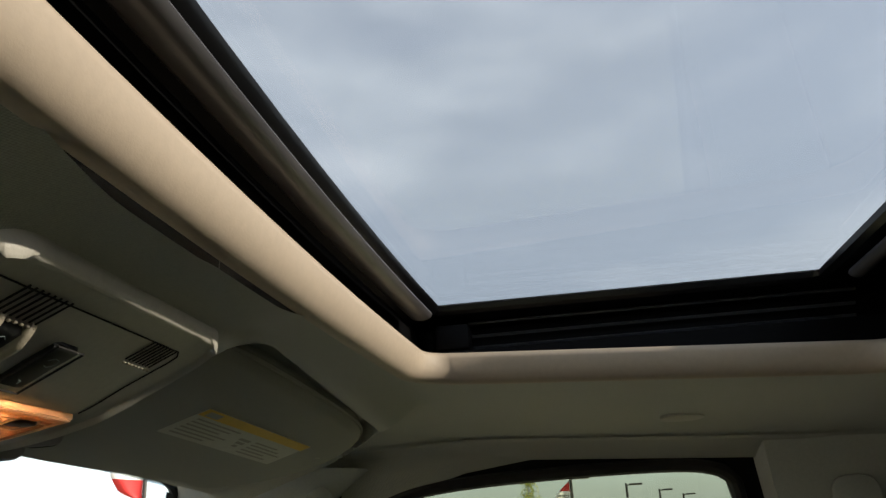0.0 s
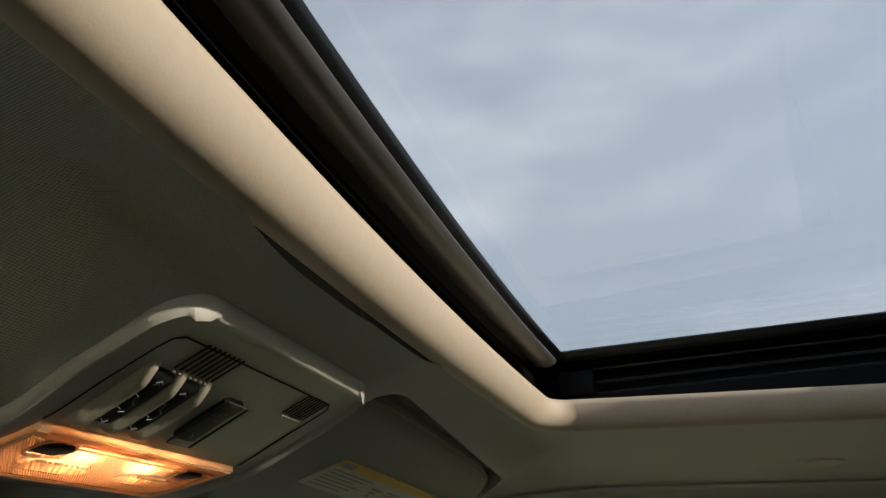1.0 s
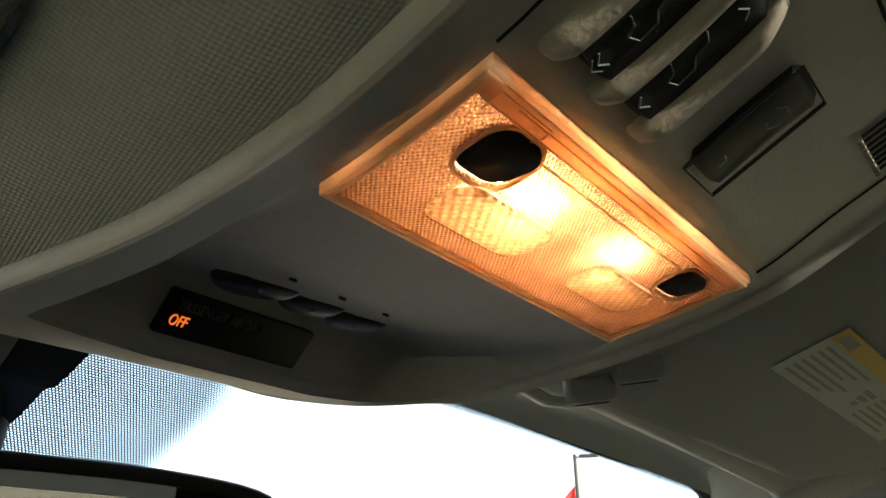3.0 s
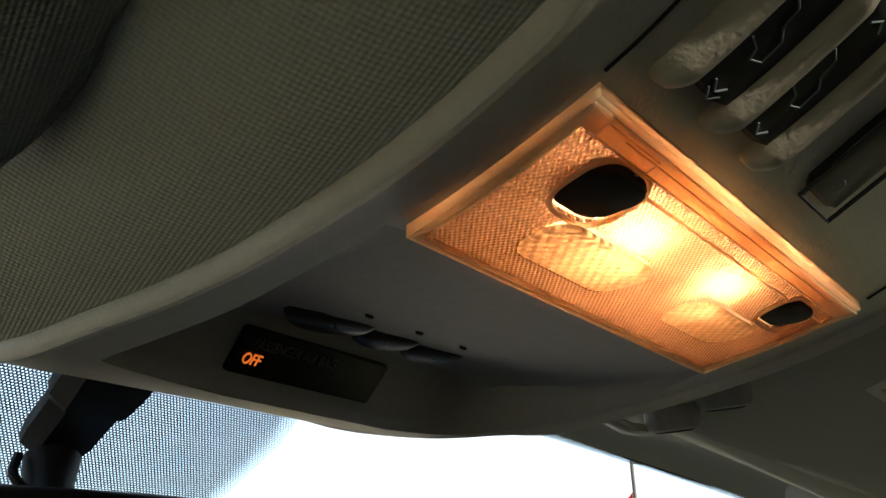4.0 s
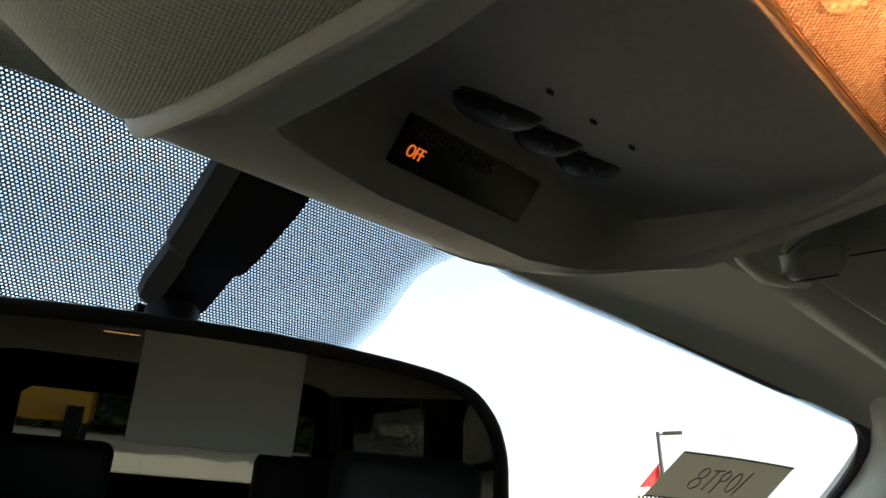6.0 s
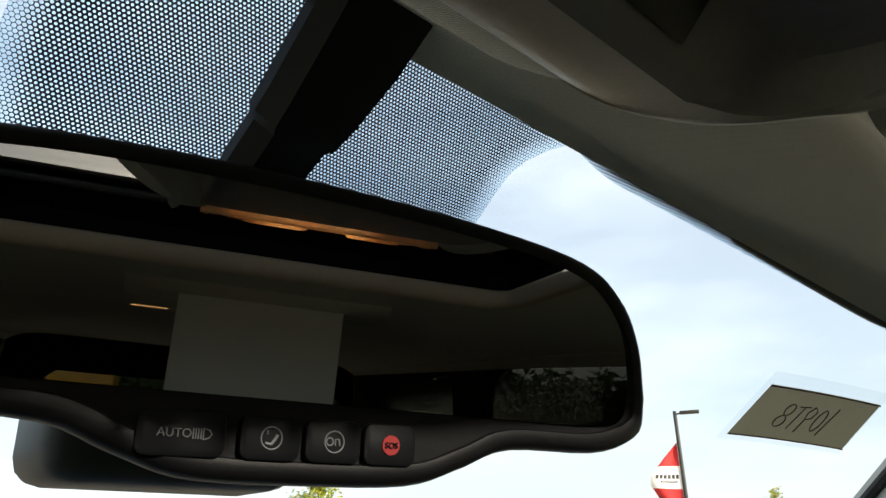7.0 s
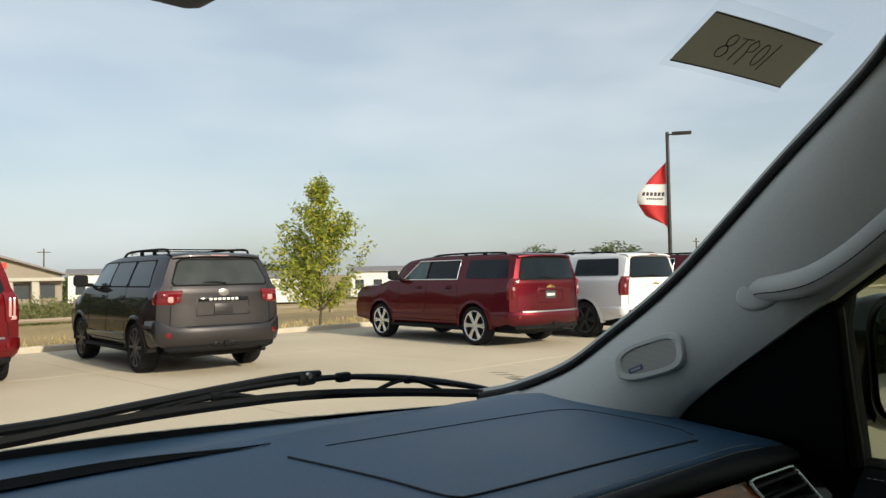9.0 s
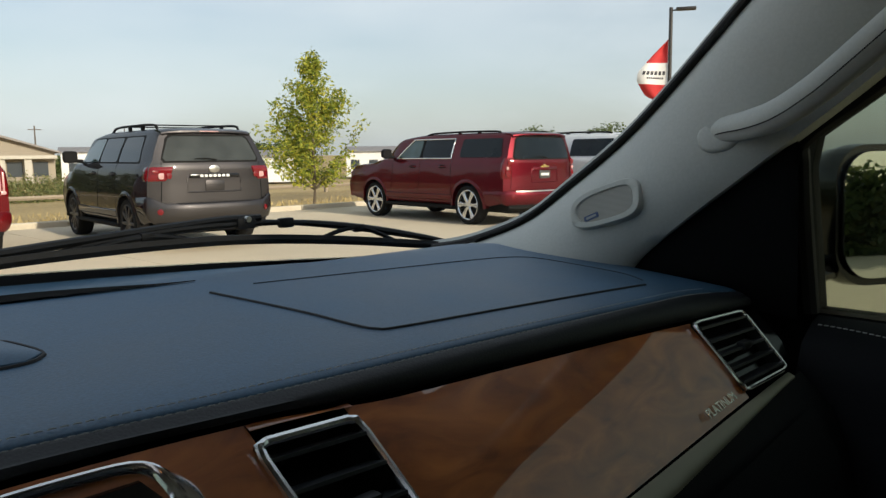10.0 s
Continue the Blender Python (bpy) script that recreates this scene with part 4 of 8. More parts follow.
# sunroof switches between upright blades
pict = material("faded_white_print", (0.14, 0.175, 0.18), 0.6)
switch_gloss = material("switch_gloss_black", (0.010, 0.012, 0.012), 0.42, spec=0.3, grain=0.2, grain_scale=150)
switch_black = material("switch_black", (0.010, 0.011, 0.012), 0.5, spec=0.25, grain=0.2, grain_scale=150)


def along_con(bm, x, y0, y1, w, h0, h1, n=18, ramp=0.22, bow=0.003):
    """A blade that follows the console, deepest in the middle."""
    rings = []
    for k in range(n + 1):
        t = k / n
        y = lerp(y0, y1, t)
        h = h0 + h1 * min(1.0, min(t, 1 - t) / ramp) ** 0.6
        ww = w * (0.72 + 0.28 * min(1.0, min(t, 1 - t) / ramp) ** 0.5)
        z = con_z(y)
        xo = x - bow * math.sin(math.pi * t)
        rings.append([(xo - ww / 2, y, z + 0.002), (xo - ww / 2, y, z - h * 0.7), (xo - ww * 0.25, y, z - h), (xo + ww * 0.25, y, z - h), (xo + ww / 2, y, z - h * 0.7), (xo + ww / 2, y, z + 0.002)])
    loft(bm, rings, closed=True, caps=True)
    return bm


for x in (-0.0655, -0.0460, -0.0270):
    part("switch_blade", clean(along_con(bmesh.new(), x, 0.2935, 0.2545, 0.0046, 0.0010, 0.0056, n=24, ramp=0.16, bow=-0.0020)), blade_mat, console, "pale tan upright switch guard", smooth=60)
for x, w in ((-0.0552, 0.0150), (-0.0362, 0.0150)):
    bm = clean(along_con(bmesh.new(), x, 0.2895, 0.2575, w, 0.0010, 0.0022, ramp=0.04, bow=-0.0020))
    sw = part("rocker_switch", bm, switch_black, console, "black rocker switch with faded sunroof symbols")
    for yy, d in ((0.2855, 1), (0.2625, -1)):
        for off in ((0.0, 0.0016) if x < -0.04 else (0.0,)):
            bm = bmesh.new()
            p = [on_con(x - 0.0017, yy + off * d, -0.0036), on_con(x + 0.0005, yy + off * d + 0.0016 * d, -0.0036), on_con(x + 0.0027, yy + off * d, -0.0036)]
            tube(bm, p, 0.00024, 5)
            part("arrow_mark", bm, pict, sw)
    bm = bmesh.new()
    pts = [(-0.0035, 0.2690), (-0.0005, 0.2700), (0.0005, 0.2735), (0.0034, 0.2748), (0.0034, 0.2790), (0.0004, 0.2800), (-0.0005, 0.2782), (-0.0036, 0.2775)]
    tube(bm, [on_con(x + 0.0005 + a, b, -0.0037) for a, b in pts], 0.00024, 5)
    part("car_mark", bm, pict, sw)
bm = clean(along_con(bmesh.new(), 0.0042, 0.2885, 0.2590, 0.0172, 0.0008, 0.0014, ramp=0.03, bow=0.0))
sw = part("rocker_switch", bm, switch_gloss, console, "wide black rocker switch")
bm = bmesh.new()
tube(bm, [on_con(0.0042 + a, b, -0.0028) for a, b in ((-0.0092, 0.2895), (-0.0092, 0.2580), (0.0092, 0.2580), (0.0092, 0.2895), (-0.0092, 0.2895))], 0.0006, 6)
part("switch_gap", bm, groove_mat, sw)
bm = bmesh.new()
tube(bm, [on_con(0.0050 + a, b, -0.0029) for a, b in [(-0.0035, 0.2670), (-0.001, 0.2650), (0.0022, 0.2655), (0.0034, 0.2685), (0.0012, 0.2710), (-0.0014, 0.2705)]], 0.00024, 5)
tube(bm, [on_con(0.0040 + a, b, -0.0029) for a, b in [(-0.001, 0.2815), (0.001, 0.2820), (0.001, 0.2840)]], 0.00024, 5)
part("car_mark", bm, pict, sw)

# door opener buttons, their dots, and the air bag display
def tray_pt(x, y, down=0.0):
    return Vector((x, y, con_z(y) + tray(y) - down))


opener_mat = material("opener_button", (0.020, 0.021, 0.024), 0.30, spec=0.45, grain=0.1, grain_scale=300)
opener_edge = material("opener_edge", (0.26, 0.25, 0.23), 0.4, grain=0.05, grain_scale=300)
for k, x in enumerate((-0.0215, 0.0020, 0.0250)):
    c = tray_pt(x, 0.4300, 0.0)
    turn = Matrix.Translation(c + Vector((0, 0.0025, 0))) @ pose(0, 0, 0, -10, 0, -20)
    half = 0.0150 if k == 0 else 0.0130
    rim = [(half * math.cos(q * math.tau / 36) * (1.12 if math.cos(q * math.tau / 36) < 0 and k == 0 else 1.0), 0.0092 * math.sin(q * math.tau / 36) * (1.0 if math.sin(q * math.tau / 36) > 0 else 0.42) - 0.002) for q in range(36)]
    bm = bmesh.new()
    slab(bm, rim, 0.012, -0.0022, turn, 0.0024)
    ob = part("opener_button", bm, opener_mat, console, "dark oval garage door button", smooth=60)
    bm = bmesh.new()
    tube(bm, [turn @ Vector((p[0] * 0.93, p[1] * 0.95, -0.0012)) for p in rim[3:16]], 0.00042, 6)
    part("button_lip", bm, opener_edge, ob, "pale rounded lower lip")
    bm = bmesh.new()
    tube(bm, [turn @ Vector((lerp(-half * 1.10, half * 1.12, q / 10), -0.0052 - 0.0016 * math.sin(math.pi * q / 10), -0.0006)) for q in range(11)], [0.0003 + 0.0010 * math.sin(math.pi * q / 10) for q in range(11)], 6)
    part("button_gap", bm, groove_mat, ob)
    bm = bmesh.new()
    slab(bm, rrect(0.0016, 0.0007, 0.0003), 0, -0.0034, Matrix.Translation(c + Vector((0, 0.001, 0))), 0)
    part("button_mark", bm, pict, ob)
    bm = bmesh.new()
    slab(bm, rrect(0.0030, 0.0011, 0.0005), 0.001, -0.0008, Matrix.Translation(tray_pt((-0.0235, -0.0015, 0.0203)[k], 0.4125)), 0)
    part("indicator_dot", bm, groove_mat, console)
disp = new("airbag_display")
disp.parent = console
tagged(disp, "black air bag display with an orange lit word")
# the display lies on the tray's front wall, facing back and down
da, db = Vector((-0.0425, 0.4495, con_z(0.4495) + 0.0168)), Vector((0.0195, 0.4495, con_z(0.4495) + 0.0168))
dd = Vector((0, 0.0118, -0.0116))
dn = Vector((0, -dd.z, dd.y)).normalized() * -1
dm = Matrix.Translation((da + db) / 2 + dd * 0.5 + dn * 0.0012) @ Matrix(((1, 0, 0, 0), (0, -dd.normalized().y, dn.y, 0), (0, -dd.normalized().z, dn.z, 0), (0, 0, 0, 1)))
bm = bmesh.new()
slab(bm, rrect(0.062, 0.0166, 0.0010, 2), -0.003, 0.0006, dm, 0.0003)
part("display_face", bm, material("display_black", (0.006, 0.006, 0.008), 0.45, spec=0.2), disp)
orange = material("lit_orange", (0.9, 0.25, 0.03), 0.5, emit=((1.0, 0.22, 0.03), 0.22))
faint = material("unlit_print", (0.075, 0.075, 0.077), 0.6)
letters("display_text", "OFF", 0.0040, orange, disp, dm @ pose(-0.0272, -0.0040, 0.0008) @ Matrix.Diagonal((1.0, 1.45, 1.0, 1.0)))
letters("display_text", "PASSENGER AIR BAG", 0.0037, faint, disp, dm @ pose(-0.0262, 0.0020, 0.0008) @ Matrix.Diagonal((1.0, 1.45, 1.0, 1.0)))

# ---- sun visors ----
paper_white = material("label_paper", (0.60, 0.60, 0.53), 0.7, grain=0.05, grain_scale=200)
label_yellow = material("label_yellow", (0.72, 0.48, 0.06), 0.7, grain=0.05, grain_scale=200)
label_grey = material("label_grey_print", (0.36, 0.35, 0.30), 0.8)


def visor(s):
    th = thing("sun_visor", "tan cloth sun visor folded up, with a warning label" if s > 0 else "tan cloth sun visor folded up against the headliner", "sun visor", group="sun visors")
    edge = spline([(0.150, 0.300), (0.152, 0.276), (0.175, 0.259), (0.30, 0.250), (0.45, 0.247), (0.508, 0.256), (0.534, 0.280), (0.537, 0.317), (0.510, 0.358), (0.47, 0.385), (0.445, 0.397), (0.38, 0.404), (0.25, 0.412), (0.165, 0.415), (0.150, 0.408), (0.148, 0.36), (0.150, 0.300)], 96)[:-1]
    if s < 0:
        edge = [Vector((p[0] - 0.019 * sstep(0.30, 0.15, p[0]), p[1], 0)) for p in edge]
    c = Vector((0.34, 0.33))
    rings = []
    for shrink, dz in ((0.010, 0.020), (0.0015, 0.016), (0.0, 0.010), (0.0015, 0.004), (0.006, 0.0008), (0.012, 0.0)):
        ring = []
        for p in edge:
            d = Vector((p[0], p[1])) - c
            q = c + d * (1 - shrink / d.length)
            ring.append((s * q.x, q.y, vis_z(q.x, q.y) + dz))
        rings.append(ring)
    bm = bmesh.new()
    loft(bm, rings, closed=True, caps=True)
    part("panel", clean(bm), cloth_visor, th, smooth=40)
    bm = bmesh.new()
    tube(bm, [(s * p[0], p[1], vis_z(p[0], p[1]) + 0.0075) for p in edge + edge[:1]], 0.0022, 6)
    part("piping", bm, cloth_visor, th)
    # clip and its holder at the inner front corner
    if s < 0:
        return th
    bm = bmesh.new()
    tube(bm, [(s * x, y, vis_z(x, y) + dz) for x, y, dz in ((0.112, 0.424, 0.004), (0.132, 0.425, 0.001), (0.150, 0.425, 0.000), (0.166, 0.422, 0.001), (0.185, 0.419, 0.004))], [0.003, 0.0042, 0.0046, 0.0042, 0.002], 10, 0.6)
    part("pivot_rod", bm, tan_plastic, th)
    bm = bmesh.new()
    # raised dark plates: the shade of the clip's hollows is put into colour
    holes = bmesh.new()
    for cx, cy in ((0.165, 0.409), (0.171, 0.386)):
        m = Matrix.Translation((s * cx, cy, vis_z(cx, cy) - 0.001)) @ pose(0, 0, 0, 19, -4, -62 * s)
        slab(bm, rrect(0.0250, 0.0190, 0.0065, 6), 0.008, -0.0040, m, 0.0034)
        slab(holes, rrect(0.0185, 0.0128, 0.0050, 6), -0.0020, -0.0049, m, 0.0010)
    part("clip_hollow", holes, groove_mat, th)
    part("clip", bm, tray_mat, th)
    if s > 0:
        def lp(u, v, dz):
            a = Vector((0.246, 0.303)).lerp(Vector((0.449, 0.291)), u)
            b = Vector((0.243, 0.344)).lerp(Vector((0.444, 0.334)), u)
            p = a.lerp(b, v)
            return (p.x, p.y, vis_z(p.x, p.y) - dz)
        def strip(name, u0, u1, v0, v1, mat, dz):
            bm = bmesh.new()
            loft(bm, [[lp(lerp(u0, u1, k / 8), v0, dz) for k in range(9)], [lp(lerp(u0, u1, k / 8), v1, dz) for k in range(9)]])
            r = bmesh.ops.solidify(bm, geom=list(bm.faces), thickness=0.0003)
            return part(name, clean(bm), mat, lab, smooth=0)
        lab = new("label")
        lab.parent = th
        tagged(lab, "white and yellow printed warning label")
        strip("label_sheet", 0, 1, 0, 1, paper_white, 0.0007)
        strip("label_band", 0.0, 1, 0.0, 0.24, label_yellow, 0.0012)
        strip("print_line", 0.03, 0.13, 0.05, 0.20, label_grey, 0.0016)
        for k in range(6):
            v = 0.32 + 0.105 * k
            strip("print_line", 0.04, 0.40 - 0.05 * ((k * 7) % 3), v, v + 0.045, label_grey, 0.0012)
            if 0 < k:
                strip("print_line", 0.60, 0.95 - 0.06 * ((k * 5) % 3), v, v + 0.045, label_grey, 0.0012)
        for k in range(3):
            strip("print_line", 0.46 + 0.02 * k, 0.56 - 0.01 * k, 0.45 + 0.12 * k, 0.53 + 0.12 * k, label_grey, 0.0012)
        bm = bmesh.new()
        slab(bm, rrect(0.006, 0.004, 0.0015), 0, -0.001, Matrix.Translation((0.500, 0.300, vis_z(0.5, 0.30))), 0.0003)
        part("snap", bm, tan_plastic, th)
    return th


visor(1)
visor(-1)

# ---- coat hook cap in the roof side ----
bm = bmesh.new()
cz = roof_z(0.63, -0.095)
slab(bm, [(0.016 * math.cos(q * math.tau / 32), 0.025 * math.sin(q * math.tau / 32)) for q in range(32)], 0.004, -0.003, Matrix.Translation((0.63, -0.095, cz)) @ pose(0, 0, 0, 0, 6, 0), 0.002)
solo("coat_hook", bm, tan_plastic, "oval grey-tan plastic cap in the roof lining", "cap")

# ---- rear-view mirror ----
mirror = thing("rear_view_mirror", "black rear-view mirror with buttons along its lower edge", "mirror")
MC, MYAW, MPITCH = Vector((-0.033, 0.5654, 1.655)), 12.5, 6.5
_n = Vector((-math.sin(radians(MYAW)) * math.cos(radians(MPITCH)), -math.cos(radians(MYAW)) * math.cos(radians(MPITCH)), -math.sin(radians(MPITCH))))
_u = Vector((math.cos(radians(MYAW)), -math.sin(radians(MYAW)), 0.0))
_v = _n.cross(_u).normalized()
_v = _v if _v.z > 0 else -_v
MM = Matrix.Translation(MC) @ Matrix(((_u.x, _v.x, _n.x, 0), (_u.y, _v.y, _n.y, 0), (_u.z, _v.z, _n.z, 0), (0, 0, 0, 1)))


def mirror_outline(grow):
    g = grow
    top = [(0.139, -0.012), (0.137, 0.010), (0.128, 0.028), (0.108, 0.040), (0.06, 0.0455), (0.0, 0.047), (-0.06, 0.0455), (-0.108, 0.040), (-0.128, 0.028), (-0.137, 0.010), (-0.139, -0.012)]
    low = [(-0.135, -0.026), (-0.115, -0.033), (-0.075, -0.034), (-0.055, -0.041), (-0.035, -0.047), (0.0, -0.048), (0.035, -0.047), (0.055, -0.041), (0.075, -0.034), (0.115, -0.033), (0.135, -0.026)]
    pts = spline([(x, y, 0) for x, y in top + low + top[:1]], 96)[:-1]
    out = []
    for p in pts:
        d = Vector((p.x, p.y))
        out.append((p.x - g * (p.x / 0.139), p.y - g * (1 if p.y > 0 else -1) * min(1, abs(p.y) / 0.03)))
    return out


bm = bmesh.new()
rings = []
for g, z in ((0.020, -0.030), (0.008, -0.026), (0.0015, -0.014), (0.0, -0.004), (0.0012, 0.0005), (0.004, 0.0022), (0.0065, 0.0015), (0.0070, 0.0002)):
    rings.append([MM @ Vector((x, y, z)) for x, y in mirror_outline(g)])
loft(bm, rings, closed=True)
bm.faces.new([bm.verts.new(MM @ Vector((x, y, -0.030))) for x, y in mirror_outline(0.020)])
bm.faces.new([bm.verts.new(MM @ Vector((x, y, 0.0002))) for x, y in mirror_outline(0.0068)])
housing = part("housing", clean(bm), black_plastic, mirror, smooth=50)
mirror_mat = material("mirror_silver", (0.30, 0.31, 0.30), 0.01, 1.0)
bm = bmesh.new()
gl_pts = spline([(x, y, 0) for x, y in [(0.1285, -0.010), (0.127, 0.010), (0.119, 0.024), (0.102, 0.0335), (0.06, 0.0385), (0.0, 0.040), (-0.06, 0.0385), (-0.102, 0.0335), (-0.119, 0.024), (-0.127, 0.010), (-0.1285, -0.010), (-0.124, -0.0205), (-0.110, -0.0235), (-0.06, -0.0240), (0.0, -0.0240), (0.06, -0.0240), (0.110, -0.0235), (0.124, -0.0205), (0.1285, -0.010)]], 110)[:-1]
slab(bm, [(p.x, p.y) for p in gl_pts], 0.0, 0.0012, MM)
part("mirror_glass", bm, mirror_mat, mirror, "dim anti-glare mirror glass", smooth=0)
print_white = material("button_print", (0.24, 0.26, 0.27), 0.6)
red_print = material("button_red", (0.45, 0.03, 0.03), 0.5)
btn_black = material("mirror_button", (0.007, 0.008, 0.010), 0.5, spec=0.2, grain=0.15, grain_scale=200)
BY = -0.0350
for x, w in ((-0.0385, 0.024), (-0.0135, 0.018), (0.0060, 0.018), (0.0250, 0.018)):
    bm = bmesh.new()
    slab(bm, rrect(w, 0.0125, 0.003), 0.0, 0.0028, MM @ pose(x, BY, 0), 0.0008)
    b = part("button", bm, btn_black, mirror)
letters("button_text", "AUTO", 0.0033, print_white, mirror, MM @ pose(-0.0452, BY - 0.0011, 0.0030))
bm = bmesh.new()
for k in range(4):
    box(bm, (-0.0357 + 0.0007 * k, BY - 0.0014, 0.0028), (-0.0354 + 0.0007 * k, BY + 0.0014, 0.0032))
tube(bm, [(-0.0328, BY - 0.0015, 0.003), (-0.0312, BY - 0.001, 0.003), (-0.0305, BY, 0.003), (-0.0312, BY + 0.001, 0.003), (-0.0328, BY + 0.0015, 0.003), (-0.0328, BY - 0.0015, 0.003)], 0.0002, 5, up=(0, 0, 1))
bm.transform(MM)
part("lamp_mark", bm, print_white, mirror)


def ring_mark(bm, x, r):
    tube(bm, [(x + r * math.cos(q * math.tau / 28), BY + r * math.sin(q * math.tau / 28), 0.0030) for q in range(29)], 0.00024, 5)


bm = bmesh.new()
ring_mark(bm, -0.0135, 0.0031)
tube(bm, [(-0.0153, BY - 0.0015, 0.003), (-0.0135, BY - 0.0017, 0.003), (-0.0124, BY - 0.0002, 0.003), (-0.0118, BY + 0.0010, 0.003)], 0.0005, 5)
tube(bm, [(-0.0148, BY + 0.0022, 0.003), (-0.0148, BY + 0.0010, 0.003)], 0.00022, 5)
bm.transform(MM)
part("call_mark", bm, print_white, mirror)
bm = bmesh.new()
ring_mark(bm, 0.0060, 0.0031)
tube(bm, [(0.0045 + 0.0011 * math.cos(q * math.tau / 14), BY + 0.0011 * math.sin(q * math.tau / 14), 0.003) for q in range(15)], 0.00025, 5)
tube(bm, [(0.0063, BY - 0.0011, 0.003), (0.0063, BY + 0.0008, 0.003), (0.0074, BY + 0.0008, 0.003), (0.0078, BY - 0.0011, 0.003)], 0.00025, 5)
bm.transform(MM)
part("round_mark", bm, print_white, mirror)
bm = bmesh.new()
slab(bm, [(0.0030 * math.cos(q * math.tau / 28), 0.0030 * math.sin(q * math.tau / 28)) for q in range(28)], 0.0028, 0.0032, pose(0.0250, BY, 0))
bm.transform(MM)
part("red_disc", bm, red_print, mirror, "red emergency call disc")
letters("button_text", "SOS", 0.0026, btn_black, mirror, MM @ pose(0.0250, BY - 0.0009, 0.0033), align="CENTER")
# arm up to the glass and sensor box behind
bm = bmesh.new()
cover = []
for y, xl, xr, deep in ((0.540, -0.0400, 0.0075, 0.020), (0.580, -0.0398, 0.0045, 0.020), (0.600, -0.0400, 0.0000, 0.020), (0.6085, -0.0405, -0.0030, 0.020), (0.6115, -0.0385, -0.0055, 0.018), (0.6260, -0.0400, -0.0085, 0.018), (0.6330, -0.0390, -0.0105, 0.016), (0.6360, -0.0360, -0.0130, 0.010)):
    cover.append([(x, y - 0.55 * d, ws_z(x, y) - 0.8 * d) for x, d in ((xl, 0.003), (xl, deep * 0.55), (xl + 0.0065, deep), (xr - 0.0030, deep), (xr, deep * 0.7), (xr, 0.003))])
loft(bm, cover, closed=True, caps=True)
tube(bm, [(-0.0250, 0.624, 1.722), (-0.0265, 0.618, 1.708), (-0.030, 0.600, 1.690), (-0.033, 0.585, 1.672)], [0.0125, 0.0105, 0.0105, 0.012], 14)
part("arm", clean(bm), black_plastic, mirror)
bm = bmesh.new()
tube(bm, spline([(-0.0405, 0.622, 1.722), (-0.0425, 0.618, 1.713), (-0.0360, 0.614, 1.706), (-0.0290, 0.614, 1.709)], 12), 0.0022, 8)
tube(bm, [(-0.032, 0.596, 1.686), (-0.033, 0.584, 1.668)], 0.0145, 14)
part("ball_joint", bm, black_plastic, mirror)
bm = bmesh.new()
box(bm, (-0.093, 0.606, 1.6100), (-0.008, 0.645, 1.640), 0.009, 3)
part("sensor_box", bm, material("sensor_grey", (0.085, 0.100, 0.110), 0.5, spec=0.2, stain=0.1, stain_scale=30), mirror, "dark grey sensor box behind the glass")

# ---- paper tag stuck on the windscreen ----
tag_mat = material("brown_tag_paper", (0.20, 0.165, 0.10), 0.8, grain=0.08, grain_scale=300, stain=0.06, stain_scale=30)
n, l = tag_mat.node_tree.nodes, tag_mat.node_tree.links
tt = n.new("ShaderNodeBsdfTranslucent")
tt.inputs["Color"].default_value = (0.40, 0.34, 0.21, 1)
tm = n.new("ShaderNodeMixShader")
tm.inputs[0].default_value = 0.42
l.new(n["Principled BSDF"].outputs[0], tm.inputs[1])
l.new(tt.outputs[0], tm.inputs[2])
l.new(tm.outputs[0], n["Material Output"].inputs["Surface"])
ink = material("black_ink", (0.05, 0.045, 0.035), 0.7)
TA, TB, TC, TD = Vector((0.438, 0.623, 0)), Vector((0.595, 0.594, 0)), Vector((0.597, 0.636, 0)), Vector((0.435, 0.665, 0))


def tag_pt(u, v, down):
    p = TA.lerp(TB, u).lerp(TD.lerp(TC, u), v)
    return Vector((p.x, p.y - down * 0.6, ws_z(p.x, p.y) - down))


def tag_sheet(bm, u0, u1, v0, v1, d):
    loft(bm, [[tag_pt(lerp(u0, u1, k / 8), v0, d) for k in range(9)], [tag_pt(lerp(u0, u1, k / 8), v1, d) for k in range(9)]])
    bmesh.ops.solidify(bm, geom=list(bm.faces), thickness=0.0004)
    return clean(bm)


tag = thing("paper_tag", "brown paper stock tag in a clear pouch on the windscreen", "paper tag")
part("tag_sheet", tag_sheet(bmesh.new(), 0, 1, 0, 1, 0.0035), tag_mat, tag, smooth=0)
part("pouch", tag_sheet(bmesh.new(), -0.04, 1.03, -0.22, 1.12, 0.0025), glass("clear_pouch", (0.94, 0.95, 0.95), 0.6, 0.15), tag, "clear plastic pouch", smooth=0)
bm = bmesh.new()
for v in (0.02, 0.98):
    tube(bm, [tag_pt(k / 8, v, 0.0040) for k in range(9)], 0.0006, 5)
part("tag_border", bm, material("tag_brown_edge", (0.09, 0.05, 0.03), 0.8), tag)
